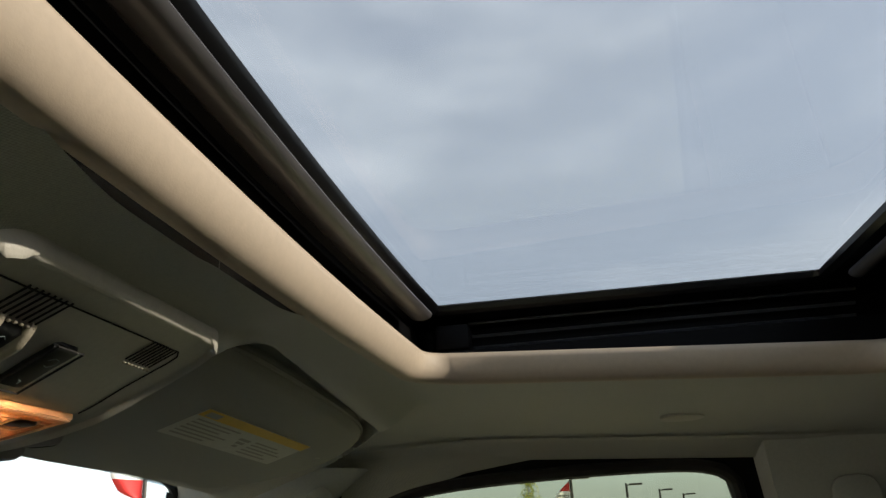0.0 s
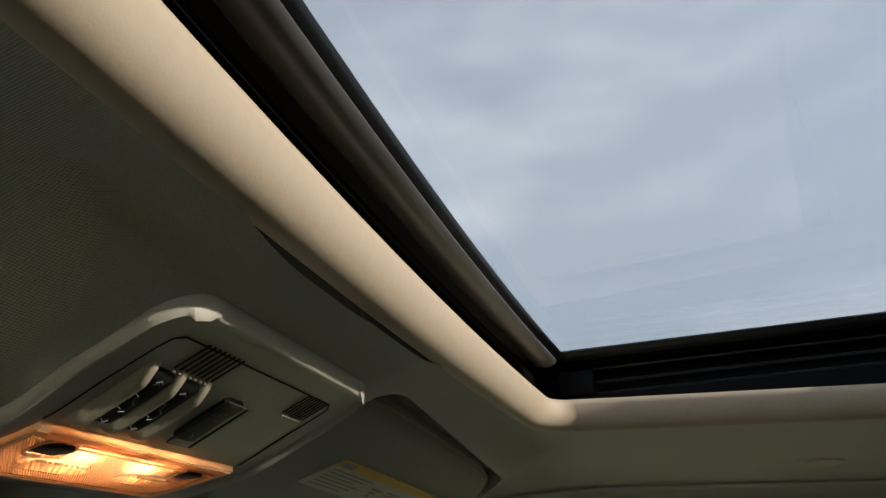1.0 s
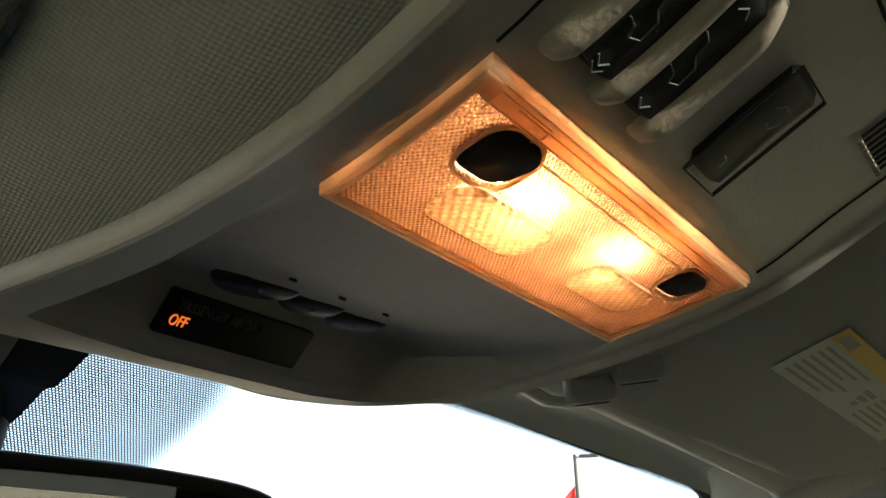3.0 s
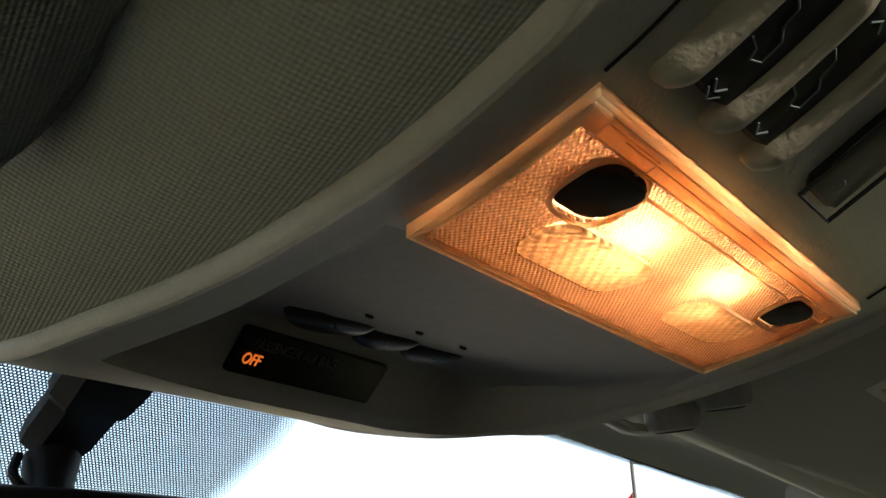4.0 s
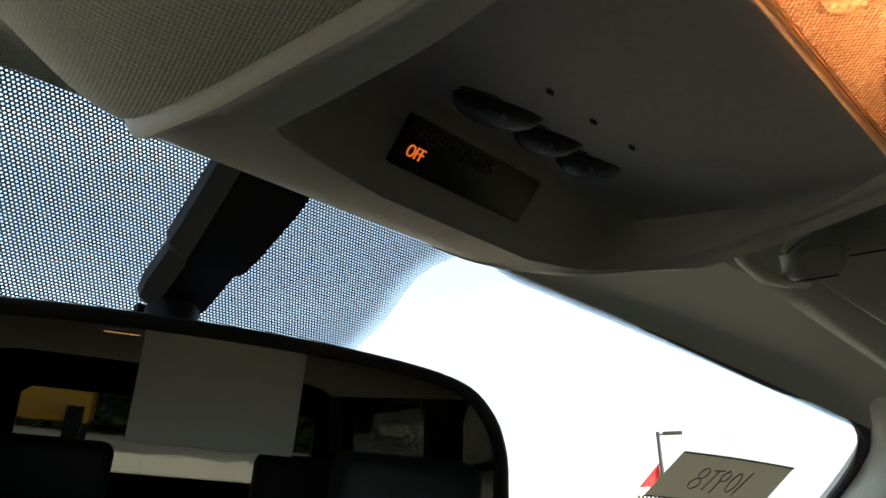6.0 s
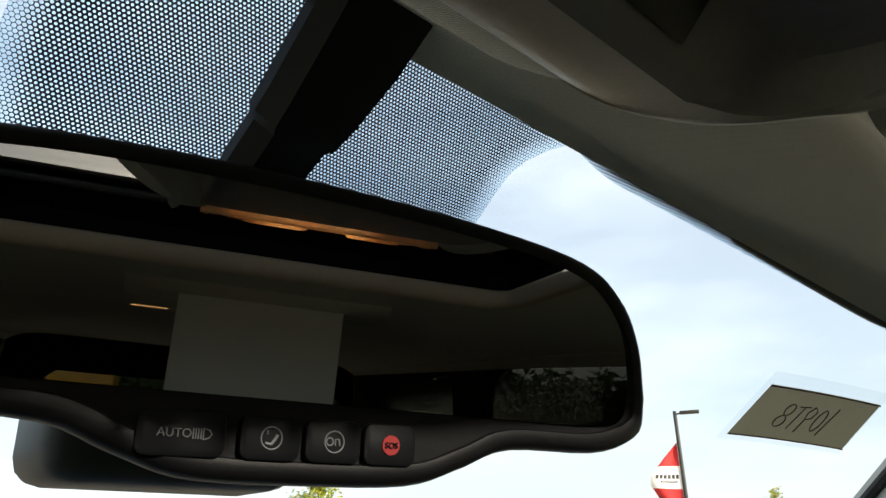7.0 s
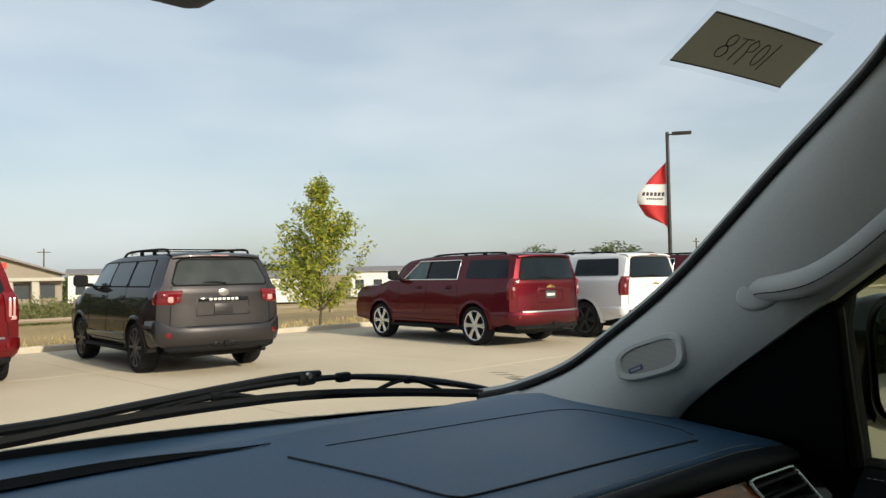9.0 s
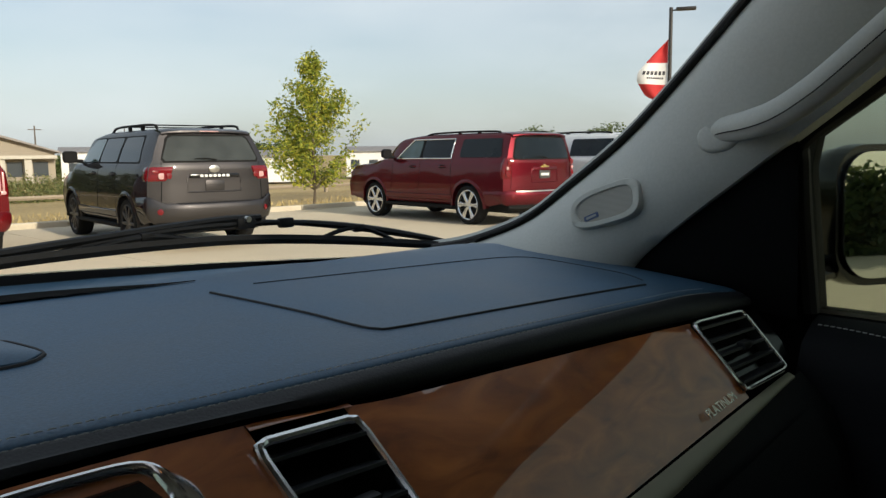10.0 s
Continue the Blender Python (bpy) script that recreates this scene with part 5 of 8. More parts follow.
strokes = [[(0.30 + 0.035 * math.sin(q * math.tau / 12) * (1 if q else 1), 0.40 + 0.115 * -math.cos(q * math.tau / 12)) for q in range(13)],
           [(0.29 + 0.04 * math.sin(q * math.tau / 12), 0.63 + 0.115 * -math.cos(q * math.tau / 12)) for q in range(13)],
           [(0.36, 0.32), (0.45, 0.30)], [(0.405, 0.30), (0.39, 0.76)],
           [(0.47, 0.80), (0.475, 0.55), (0.46, 0.40), (0.49, 0.28), (0.53, 0.36), (0.52, 0.50), (0.475, 0.53)],
           [(0.60 + 0.035 * math.sin(q * math.tau / 12), 0.52 + 0.22 * -math.cos(q * math.tau / 12)) for q in range(13)],
           [(0.69, 0.24), (0.665, 0.80)]]
for st in strokes:
    bm = bmesh.new()
    tube(bm, [tag_pt(u, v, 0.0040) for u, v in st], 0.0005, 5)
    part("ink_stroke", bm, ink, tag)

# ---- grab handle and speaker on the right pillar ----
handle = thing("grab_handle", "grey moulded grab handle on the windscreen pillar", "grab handle")
bm = bmesh.new()
hp = spline([(0.735, 0.742, 1.462), (0.716, 0.708, 1.472), (0.694, 0.672, 1.476), (0.678, 0.637, 1.484), (0.668, 0.602, 1.502), (0.663, 0.566, 1.529), (0.660, 0.47, 1.612), (0.668, 0.40, 1.678), (0.70, 0.35, 1.724)], 44)
tube(bm, hp, [0.0125 + 0.0030 * sstep(0, 15, k) for k in range(45)], 18, 0.8, up=(1, 0, 0))
part("bar", bm, grey_plastic, handle, smooth=70)
bm = bmesh.new()
tube(bm, [p + Vector((-0.0142, 0, -0.0045)) for p in hp[5:40]], 0.0007, 5)
part("seam", bm, groove_mat, handle)
bm = bmesh.new()
slab(bm, [(0.030 * math.cos(q * math.tau / 28), 0.021 * math.sin(q * math.tau / 28)) for q in range(28)], -0.006, 0.006, Matrix.Translation((0.7165, 0.708, 1.470)) @ Matrix(((0.10, 0.19, -0.98, 0), (-0.88, 0.44, -0.03, 0), (0.46, 0.87, 0.21, 0), (0, 0, 0, 1))).to_quaternion().to_matrix().to_4x4(), 0.005)
part("foot", bm, grey_plastic, handle, "rounded foot of the handle", smooth=60)

tweeter = thing("pillar_speaker", "grey oval tweeter with a fine mesh grille", "speaker")
TWM = Matrix.Translation((0.7035, 0.845, 1.386)) @ Matrix(((0.10, 0.19, -0.98, 0), (-0.945, 0.325, -0.03, 0), (0.31, 0.93, 0.21, 0), (0, 0, 0, 1))).to_quaternion().to_matrix().to_4x4()


def egg(w, h, n=40):
    out = []
    for q in range(n):
        a = q * math.tau / n
        c, s_ = math.cos(a), math.sin(a)
        x = math.copysign(abs(c) ** 0.62, c) * w
        y = math.copysign(abs(s_) ** 0.62, s_) * h * (1.0 + 0.12 * c)
        out.append((x + 0.12 * y, y))
    return out


bm = bmesh.new()
o0, o1 = egg(0.048, 0.0240), egg(0.0375, 0.0165)
loft(bm, [[TWM @ Vector((x, y, -0.012)) for x, y in o0], [TWM @ Vector((x, y, 0.004)) for x, y in o0], [TWM @ Vector((x * 0.97, y * 0.95, 0.0068)) for x, y in o0],
          [TWM @ Vector((x * 1.05, y * 1.06, 0.0070)) for x, y in o1], [TWM @ Vector((x, y, 0.0040)) for x, y in o1]], closed=True)
part("bezel", clean(bm), material("speaker_bezel", (0.47, 0.48, 0.445), 0.55, grain=0.05, grain_scale=300, bump=0.2, bump_scale=900, bump_dist=0.0003), tweeter, smooth=60)
mesh_mat = material("speaker_mesh", (0.17, 0.165, 0.15), 0.5, 0.3)
n, l = mesh_mat.node_tree.nodes, mesh_mat.node_tree.links
wv = n.new("ShaderNodeTexVoronoi")
wv.inputs["Scale"].default_value, wv.inputs["Randomness"].default_value = 620, 0.0
cw = n.new("ShaderNodeTexCoord")
l.new(cw.outputs["Object"], wv.inputs["Vector"])
wr = n.new("ShaderNodeMapRange")
wr.inputs[1].default_value, wr.inputs[2].default_value, wr.inputs[3].default_value, wr.inputs[4].default_value = 0.2, 0.45, 0.85, 1.0
l.new(wv.outputs["Distance"], wr.inputs[0])
wx = n.new("ShaderNodeVectorMath")
wx.operation = "MULTIPLY"
wx.inputs[0].default_value = (0.27, 0.265, 0.24)
l.new(wr.outputs[0], wx.inputs[1])
l.new(wx.outputs[0], n["Principled BSDF"].inputs["Base Color"])
bm = bmesh.new()
slab(bm, o1, 0.001, 0.0045, TWM)
part("grille", bm, mesh_mat, tweeter, smooth=0)
bm = bmesh.new()
slab(bm, rrect(0.020, 0.0065, 0.0008, 2), 0.0045, 0.0052, TWM @ pose(-0.020, -0.0095, 0, 0, 0, 6))
part("badge", bm, material("badge_blue", (0.02, 0.05, 0.14), 0.4), tweeter, "small dark blue maker's badge")
bm = bmesh.new()
slab(bm, rrect(0.014, 0.0028, 0.0004, 2), 0.0052, 0.0056, TWM @ pose(-0.020, -0.0095, 0, 0, 0, 6))
part("badge_bar", bm, print_white, tweeter)

# ---- dashboard ----
dash = thing("dashboard", "dark leather dashboard with burl wood veneer and chrome vents", "dashboard")


def dash_edge(x):
    return smooth(abs(x), [0.0, 0.06, 0.12, 0.20, 0.30, 0.44, 0.66, 0.80], [0.736, 0.732, 0.727, 0.723, 0.719, 0.711, 0.697, 0.684])


def dash_top(x, y):
    return 1.316 + 0.09 * (y - 0.787) - 0.012 * sstep(0.60, 0.80, abs(x)) - 0.05 * max(0.0, y - 1.04) - (0.0075 + 0.0255 * abs(x)) * sstep(1.00, 1.10 - 0.04 * abs(x), y)


def dash_back(x):
    return 1.150 - 0.16 * x * x


def ven_top(x):
    return smooth(abs(x), [0.0, 0.05, 0.135, 0.236, 0.348, 0.49, 0.60, 0.80], [1.2976, 1.2974, 1.2955, 1.2890, 1.2870, 1.2850, 1.2828, 1.279])


def ven_low(x):
    return smooth(abs(x), [0.0, 0.20, 0.37, 0.46, 0.595, 0.70, 0.85], [1.175, 1.189, 1.2022, 1.2097, 1.2214, 1.230, 1.238])


def ven_y(x, z):
    """The face leans back at 45 degrees, steeper below the veneer, and curves in towards the door."""
    return 0.702 + max(z, 1.185) - 1.283 + 0.25 * min(0.0, z - 1.185) - 0.06 * max(0.0, abs(x) - 0.12) ** 1.5


bm = bmesh.new()
rings, rolls = [], []
for x in np.linspace(-0.725, 0.725, 85):
    ye, yb = dash_edge(x), dash_back(x)
    ring = [(x, yb, dash_top(x, yb) - 0.004)]
    for k in range(1, 15):
        y = lerp(yb, ye + 0.012, k / 14)
        ring.append((x, y, dash_top(x, y)))
    z = dash_top(x, ye)
    ring += [(x, ye + 0.004, z - 0.0004), (x, ye + 0.0006, z - 0.0016), (x, ye, z - 0.0030)]
    rings.append(ring)
    vt = ven_top(x)
    yv = ven_y(x, vt)
    rolls.append([(x, ye + 0.0004, z - 0.0034), (x, ye - 0.001, z - 0.0026), (x, ye - 0.006, z - 0.0030), (x, ye - 0.011, z - 0.0062), (x, min(ye - 0.014, yv + 0.004), lerp(z, vt, 0.45)), (x, min(ye - 0.014, yv + 0.002), lerp(z, vt, 0.75)), (x, min(ye - 0.010, yv + 0.003), vt + 0.002), (x, yv + 0.010, vt)])
loft(bm, rings)
part("top_pad", clean(bm), leather, dash, "dark leather pad with stitched edge, blue sheen put into its colour", smooth=60)
bm = bmesh.new()
loft(bm, rolls)
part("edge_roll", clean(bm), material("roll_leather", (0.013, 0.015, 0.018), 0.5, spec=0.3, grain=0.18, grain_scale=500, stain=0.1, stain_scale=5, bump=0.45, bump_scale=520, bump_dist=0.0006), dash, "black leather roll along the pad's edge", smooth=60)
# stitches along the edge
xs_ = np.arange(-0.10, 0.665, 0.0062)
bm = bmesh.new()
for row in (0.0055, -0.0035):
    for x in xs_:
        ye = dash_edge(x)
        p = Vector((x, ye + row, dash_top(x, ye) + (0.0010 if row > 0 else -0.0022)))
        q = Vector((x + 0.0042, dash_edge(x + 0.0042) + row, dash_top(x + 0.0042, dash_edge(x)) + (0.0010 if row > 0 else -0.0022)))
        tube(bm, [p, (p + q) / 2 + Vector((0, 0, 0.0003)), q], 0.00040, 5)
st_ob = part("stitching", bm, thread, dash, "two rows of grey stitches")
tagged(st_ob, kind="stuff")


def dash_line(name, pts, r, mat, down=0.0):
    bm = bmesh.new()
    tube(bm, [(p[0], p[1], dash_top(p[0], p[1]) - down) for p in spline([(a, b, 0) for a, b in pts], 60)], r, 6)
    return part(name, bm, mat, dash)


seam_mat = material("leather_seam", (0.004, 0.005, 0.007), 0.7)
dash_line("airbag_lid_seam", [(0.235, 0.947), (0.252, 0.895), (0.267, 0.843), (0.276, 0.798), (0.284, 0.780), (0.304, 0.773), (0.421, 0.762), (0.52, 0.752), (0.618, 0.741)], 0.0017, seam_mat)
dash_line("airbag_lid_seam", [(0.285, 0.957), (0.36, 0.948), (0.445, 0.938), (0.55, 0.925), (0.600, 0.915), (0.633, 0.895), (0.650, 0.84), (0.656, 0.79), (0.640, 0.757)], 0.0008, seam_mat)
# defroster slot and centre grille
bm = bmesh.new()
sl = []
for x in np.linspace(-0.30, 0.245, 40):
    h = 0.023 * (1 - sstep(0.09, 0.25, x)) + 0.001
    y = 1.024 - 0.031 * sstep(0.08, 0.25, x)
    sl.append((x, y, h))
loft(bm, [[(x, y - h, dash_top(x, y) + 0.0012), (x, y - h * 0.6, dash_top(x, y) + 0.0005), (x, y, dash_top(x, y) + 0.0010), (x, y + h * 0.5, dash_top(x, y) + 0.0012)] for x, y, h in sl])
part("defroster_slot", clean(bm), material("slot_black", (0.004, 0.004, 0.004), 0.85, spec=0.04), dash, "long black defroster slot")
bm = bmesh.new()
slab(bm, [(-0.13, -0.030), (0.055, -0.030), (0.068, -0.018), (0.066, -0.008), (0.055, 0.022), (0.035, 0.030), (-0.13, 0.030)], -0.002, 0.0022, Matrix.Translation((0.0, 0.878, dash_top(0, 0.878))) @ pose(0, 0, 0, 5, 0, 0), 0.001)
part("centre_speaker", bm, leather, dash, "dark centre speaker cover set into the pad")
dash_line("speaker_gap", [(x, 0.878 + y) for x, y in ((-0.13, -0.031), (0.0, -0.031), (0.050, -0.031), (0.066, -0.022), (0.069, -0.012), (0.064, 0.006), (0.056, 0.023), (0.040, 0.031), (0.0, 0.031), (-0.13, 0.031))], 0.0018, seam_mat)

# lower face: veneer, silver strip, vents
wood = bpy.data.materials.new("burl_veneer")
wood.use_nodes = True
n, l = wood.node_tree.nodes, wood.node_tree.links
b = n["Principled BSDF"]
b.inputs["Roughness"].default_value, b.inputs["Coat Weight"].default_value, b.inputs["Coat Roughness"].default_value, b.inputs["Coat IOR"].default_value = 0.35, 1.0, 0.012, 1.85
co = n.new("ShaderNodeTexCoord")
mp = n.new("ShaderNodeMapping")
mp.inputs["Scale"].default_value = (7, 7, 22)
mp.inputs["Rotation"].default_value = (0, radians(22), 0)
l.new(co.outputs["Object"], mp.inputs["Vector"])
nz = n.new("ShaderNodeTexNoise")
nz.inputs["Scale"].default_value, nz.inputs["Detail"].default_value, nz.inputs["Distortion"].default_value = 2.0, 9.0, 1.6
l.new(mp.outputs[0], nz.inputs["Vector"])
rp = n.new("ShaderNodeValToRGB")
rp.color_ramp.elements[0].position, rp.color_ramp.elements[0].color = 0.3, (0.19, 0.050, 0.012, 1)
rp.color_ramp.elements[1].position, rp.color_ramp.elements[1].color = 0.72, (0.47, 0.150, 0.032, 1)
l.new(nz.outputs["Fac"], rp.inputs["Fac"])
l.new(rp.outputs["Color"], b.inputs["Base Color"])


def face_strip(x0, x1, zt, zb, off, nx=40, nz_=6, thick=0.006, shear=(0.0, 0.0)):
    bm = bmesh.new()
    rows = []
    for i in range(nx + 1):
        x = lerp(x0, x1, i / nx)
        sh = lerp(shear[0], shear[1], i / nx) / nz_
        rows.append([(x + sh * j, ven_y(x, lerp(zt(x), zb(x), j / nz_)) - off - 0.004 * math.sin(math.pi * j / nz_), lerp(zt(x), zb(x), j / nz_)) for j in range(nz_ + 1)])
    loft(bm, rows)
    bmesh.ops.solidify(bm, geom=list(bm.faces), thickness=thick)
    return clean(bm)


for x0, x1, sh in ((-0.10, 0.1265, (0.0, 0.026)), (0.1945, 0.598, (0.018, 0.0))):
    part("veneer", face_strip(x0, x1, ven_top, ven_low, 0.002, shear=sh), wood, dash, "glossy reddish burl wood veneer", smooth=60)
part("veneer", face_strip(0.1270, 0.1990, ven_top, lambda x: 1.2925, 0.0015, nx=10, nz_=3), wood, dash, smooth=60)
part("end_panel", face_strip(0.590, 0.735, ven_top, lambda x: ven_low(x) + 0.002, -0.010, thick=0.004), gloss_black, dash, "black panel round the end vent", smooth=60)
part("silver_strip", face_strip(-0.10, 0.690, lambda x: ven_low(x) - 0.0025, lambda x: ven_low(x) - table(x, [0, 0.43, 0.54, 0.69, 0.75], [0.019, 0.0158, 0.0130, 0.0085, 0.006]), 0.001, thick=0.005), material("pale_strip", (0.24, 0.23, 0.165), 0.5, stain=0.06, stain_scale=9), dash, "pale satin strip under the veneer", smooth=60)
part("lower_pad", face_strip(-0.80, 0.722, lambda x: ven_low(x) - 0.010, lambda x: 0.92, -0.006, nz_=10, thick=0.01), leather_black, dash, smooth=60)
part("glovebox_lid", face_strip(0.12, 0.675, lambda x: ven_low(x) - 0.026, lambda x: 0.98, 0.008, thick=0.01), leather_black, dash, "black leather glovebox lid", smooth=60)
part("driver_fascia", face_strip(-0.80, -0.11, ven_top, ven_low, 0.002), black_plastic, dash, smooth=60)
letters("lettering", "PLATINUM", 0.0120, material("pale_lettering", (0.85, 0.80, 0.68), 0.25, 0.9), dash, Matrix.Translation((0.517, ven_y(0.55, 1.2225) - 0.0076, 1.2225)) @ pose(0, 0, 0, 45, 0, -2) @ pose(0, 0, 0, 0, 0, 6), 0.0003)


slat_mat = material("vent_slat_plastic", (0.022, 0.025, 0.028), 0.45, grain=0.1, grain_scale=200)


def vent(corners, cnt, deep, bar):
    """An air vent in the dash face; corners (x, z) go round from its upper left."""
    v = new("air_vent")
    v.parent = dash
    tagged(v, "black air vent with a chrome frame")
    P = [Vector((x, ven_y(x, z) - 0.009, z)) for x, z in corners]
    def at(u, w, d=0.0):
        p = P[0].lerp(P[1], u).lerp(P[3].lerp(P[2], u), w)
        return p + Vector((0, d * 0.72, -d * 0.70))
    loop = []
    for i, (a, b) in enumerate(zip(P, P[1:] + P[:1])):
        loop += [a.lerp(b, 0.10 + 0.80 * k / 5) for k in range(6)]
        ends = loop[-1], b.lerp(P[(i + 2) % 4], 0.10)
        loop += [ends[0].lerp(b, 0.42).lerp(ends[1], 0.12), ends[0].lerp(b, 0.70).lerp(ends[1].lerp(b, 0.70), 0.5), ends[1].lerp(b, 0.42).lerp(ends[0], 0.12)]
    bm = bmesh.new()
    tube(bm, loop + loop[:1], bar, 8, up=(0, 1, 0))
    part("frame", bm, chrome, v, "chrome frame")
    bm = bmesh.new()
    loft(bm, [[at(0, 0), at(1, 0), at(1, 1), at(0, 1)], [at(0.04, 0.04, deep), at(0.96, 0.04, deep), at(0.96, 0.96, deep), at(0.04, 0.96, deep)]], closed=True)
    bm.faces.new([bm.verts.new(at(a, c, deep)) for a, c in ((0.04, 0.04), (0.96, 0.04), (0.96, 0.96), (0.04, 0.96))])
    part("duct", clean(bm), black_plastic, v)
    for k in range(cnt):
        w = (k + 0.6) / cnt
        bm = bmesh.new()
        a, b_ = at(0.03, w, -0.002), at(0.97, w, -0.002)
        loft(bm, [[a + Vector((0, 0, 0.0012)), a + Vector((0, 0.017, -0.004)), a + Vector((0, 0.016, -0.004 - 0.003)), a + Vector((0, -0.0005, -0.0012))],
                  [b_ + Vector((0, 0, 0.0012)), b_ + Vector((0, 0.017, -0.004)), b_ + Vector((0, 0.016, -0.004 - 0.003)), b_ + Vector((0, -0.0005, -0.0012))]], closed=True, caps=True)
        part("slat", clean(bm), slat_mat, v)
    bm = bmesh.new()
    c = at(0.55, 0.5, -0.002)
    box(bm, c - Vector((0.009, 0.003, 0.004)), c + Vector((0.009, 0.006, 0.004)), 0.0015)
    part("tab", bm, black_plastic, v)
    return v


vent([(0.594, 1.285), (0.689, 1.284), (0.684, 1.233), (0.594, 1.2298)], 5, 0.016, 0.0021)
vent([(0.1245, 1.2887), (0.1954, 1.2875), (0.2105, 1.212), (0.1445, 1.212)], 5, 0.045, 0.0030)
bm = bmesh.new()
tube(bm, spline([(x, ven_y(x, z) - 0.006, z) for x, z in ((-0.09, 1.290), (-0.02, 1.2940), (0.030, 1.2945), (0.062, 1.2925), (0.0735, 1.2832), (0.079, 1.272), (0.086, 1.24), (0.092, 1.19))], 30), [0.0035 + 0.005 * sstep(14, 22, k) for k in range(31)], 10, 0.6, up=(0, 1, 0))
part("chrome_bezel", bm, chrome, dash, "chrome arc round the centre stack")
bm = bmesh.new()
slab(bm, [(-0.09, 1.19), (0.084, 1.19), (0.0735, 1.272), (0.060, 1.287), (-0.09, 1.286)], 0, 0.004, Matrix(((1, 0, 0, 0), (0, 1.0, -1, 0.702 - 1.283 - 0.003), (0, 1, 0, 0), (0, 0, 0, 1))))
part("centre_stack", bm, gloss_black, dash, "glossy black centre stack")

# ---- wiper outside the glass ----
wiper = thing("wiper", "black windscreen wiper parked at the foot of the glass", "wiper", pose(0, 0, 0))




wiper_black = material("wiper_black", (0.007, 0.0075, 0.008), 0.55, spec=0.16, grain=0.2, grain_scale=150, bump=0.2, bump_scale=600, bump_dist=0.0004)
bm = bmesh.new()
tube(bm, spline([(0.05, 1.150, 1.345), (0.142, 1.137, 1.352), (0.253, 1.122, 1.356), (0.366, 1.110, 1.355), (0.496, 1.101, 1.344), (0.633, 1.091, 1.327), (0.716, 1.083, 1.316)], 36), 0.0040, 6, 1.6)
part("blade", bm, wiper_black, wiper)
for pts, thick in (([(0.170, 1.146, 1.354), (0.240, 1.138, 1.365), (0.320, 1.122, 1.3715), (0.398, 1.113, 1.372), (0.436, 1.110, 1.369)], 0.0030), ([(0.405, 1.112, 1.3725), (0.470, 1.108, 1.366), (0.555, 1.105, 1.353), (0.649, 1.102, 1.334), (0.722, 1.096, 1.316)], 0.0034),
                   ([(0.205, 1.136, 1.357), (0.262, 1.126, 1.3655), (0.318, 1.118, 1.3575)], 0.0026), ([(0.470, 1.104, 1.349), (0.530, 1.104, 1.3575), (0.592, 1.098, 1.334)], 0.0026)):
    bm = bmesh.new()
    tube(bm, spline(pts, 18), [thick * 1.55 * (0.62 + 0.55 * math.sin(math.pi * k / 18)) for k in range(19)], 8, 0.8)
    part("bridge", bm, wiper_black, wiper)
bm = bmesh.new()
tube(bm, spline([(-0.25, 1.205, 1.352), (-0.05, 1.178, 1.353), (0.090, 1.157, 1.356), (0.190, 1.147, 1.364), (0.290, 1.131, 1.3735), (0.350, 1.119, 1.3785), (0.392, 1.114, 1.3785)], 30), [0.0085 - 0.0035 * k / 30 for k in range(31)], 8, 0.75)
part("arm", bm, wiper_black, wiper)
for c, r_ in (((0.262, 1.126, 1.366), 0.0055), ((0.372, 1.115, 1.374), 0.008), ((0.425, 1.111, 1.371), 0.0065), ((0.530, 1.104, 1.357), 0.0055), ((0.205, 1.136, 1.357), 0.0045), ((0.318, 1.117, 1.357), 0.0045), ((0.470, 1.104, 1.348), 0.0045), ((0.592, 1.097, 1.334), 0.0045)):
    bm = bmesh.new()
    c = Vector(c)
    box(bm, c - Vector((r_ * 1.5, r_ * 0.8, r_)), c + Vector((r_ * 1.5, r_ * 0.8, r_ * 0.8)), r_ * 0.4)
    part("joint", bm, wiper_black, wiper)
bm = bmesh.new()
tube(bm, [(0.372, 1.105, 1.378), (0.372, 1.122, 1.378)], 0.0035, 10, up=(1, 0, 0))
part("pivot_pin", bm, satin, wiper)
# cowl below the glass outside
cowl_mat = material("black_cowl", (0.015, 0.015, 0.016), 0.5, grain=0.2, grain_scale=80, bump=0.3, bump_scale=200, bump_dist=0.001)
bm = bmesh.new()
loft(bm, [[(x, 1.150 - 0.14 * x * x, ws_z(x, 1.150 - 0.14 * x * x) - 0.010), (x, 1.175 - 0.14 * x * x, ws_z(x, 1.150 - 0.14 * x * x) - 0.012), (x, 1.32 - 0.14 * x * x, 1.255 - 0.03 * x * x)] for x in np.linspace(-0.85, 0.85, 35)])
bmesh.ops.solidify(bm, geom=list(bm.faces), thickness=0.006)
solo("cowl", clean(bm), cowl_mat, "black plastic cowl below the windscreen", "cowl", kind="structure")

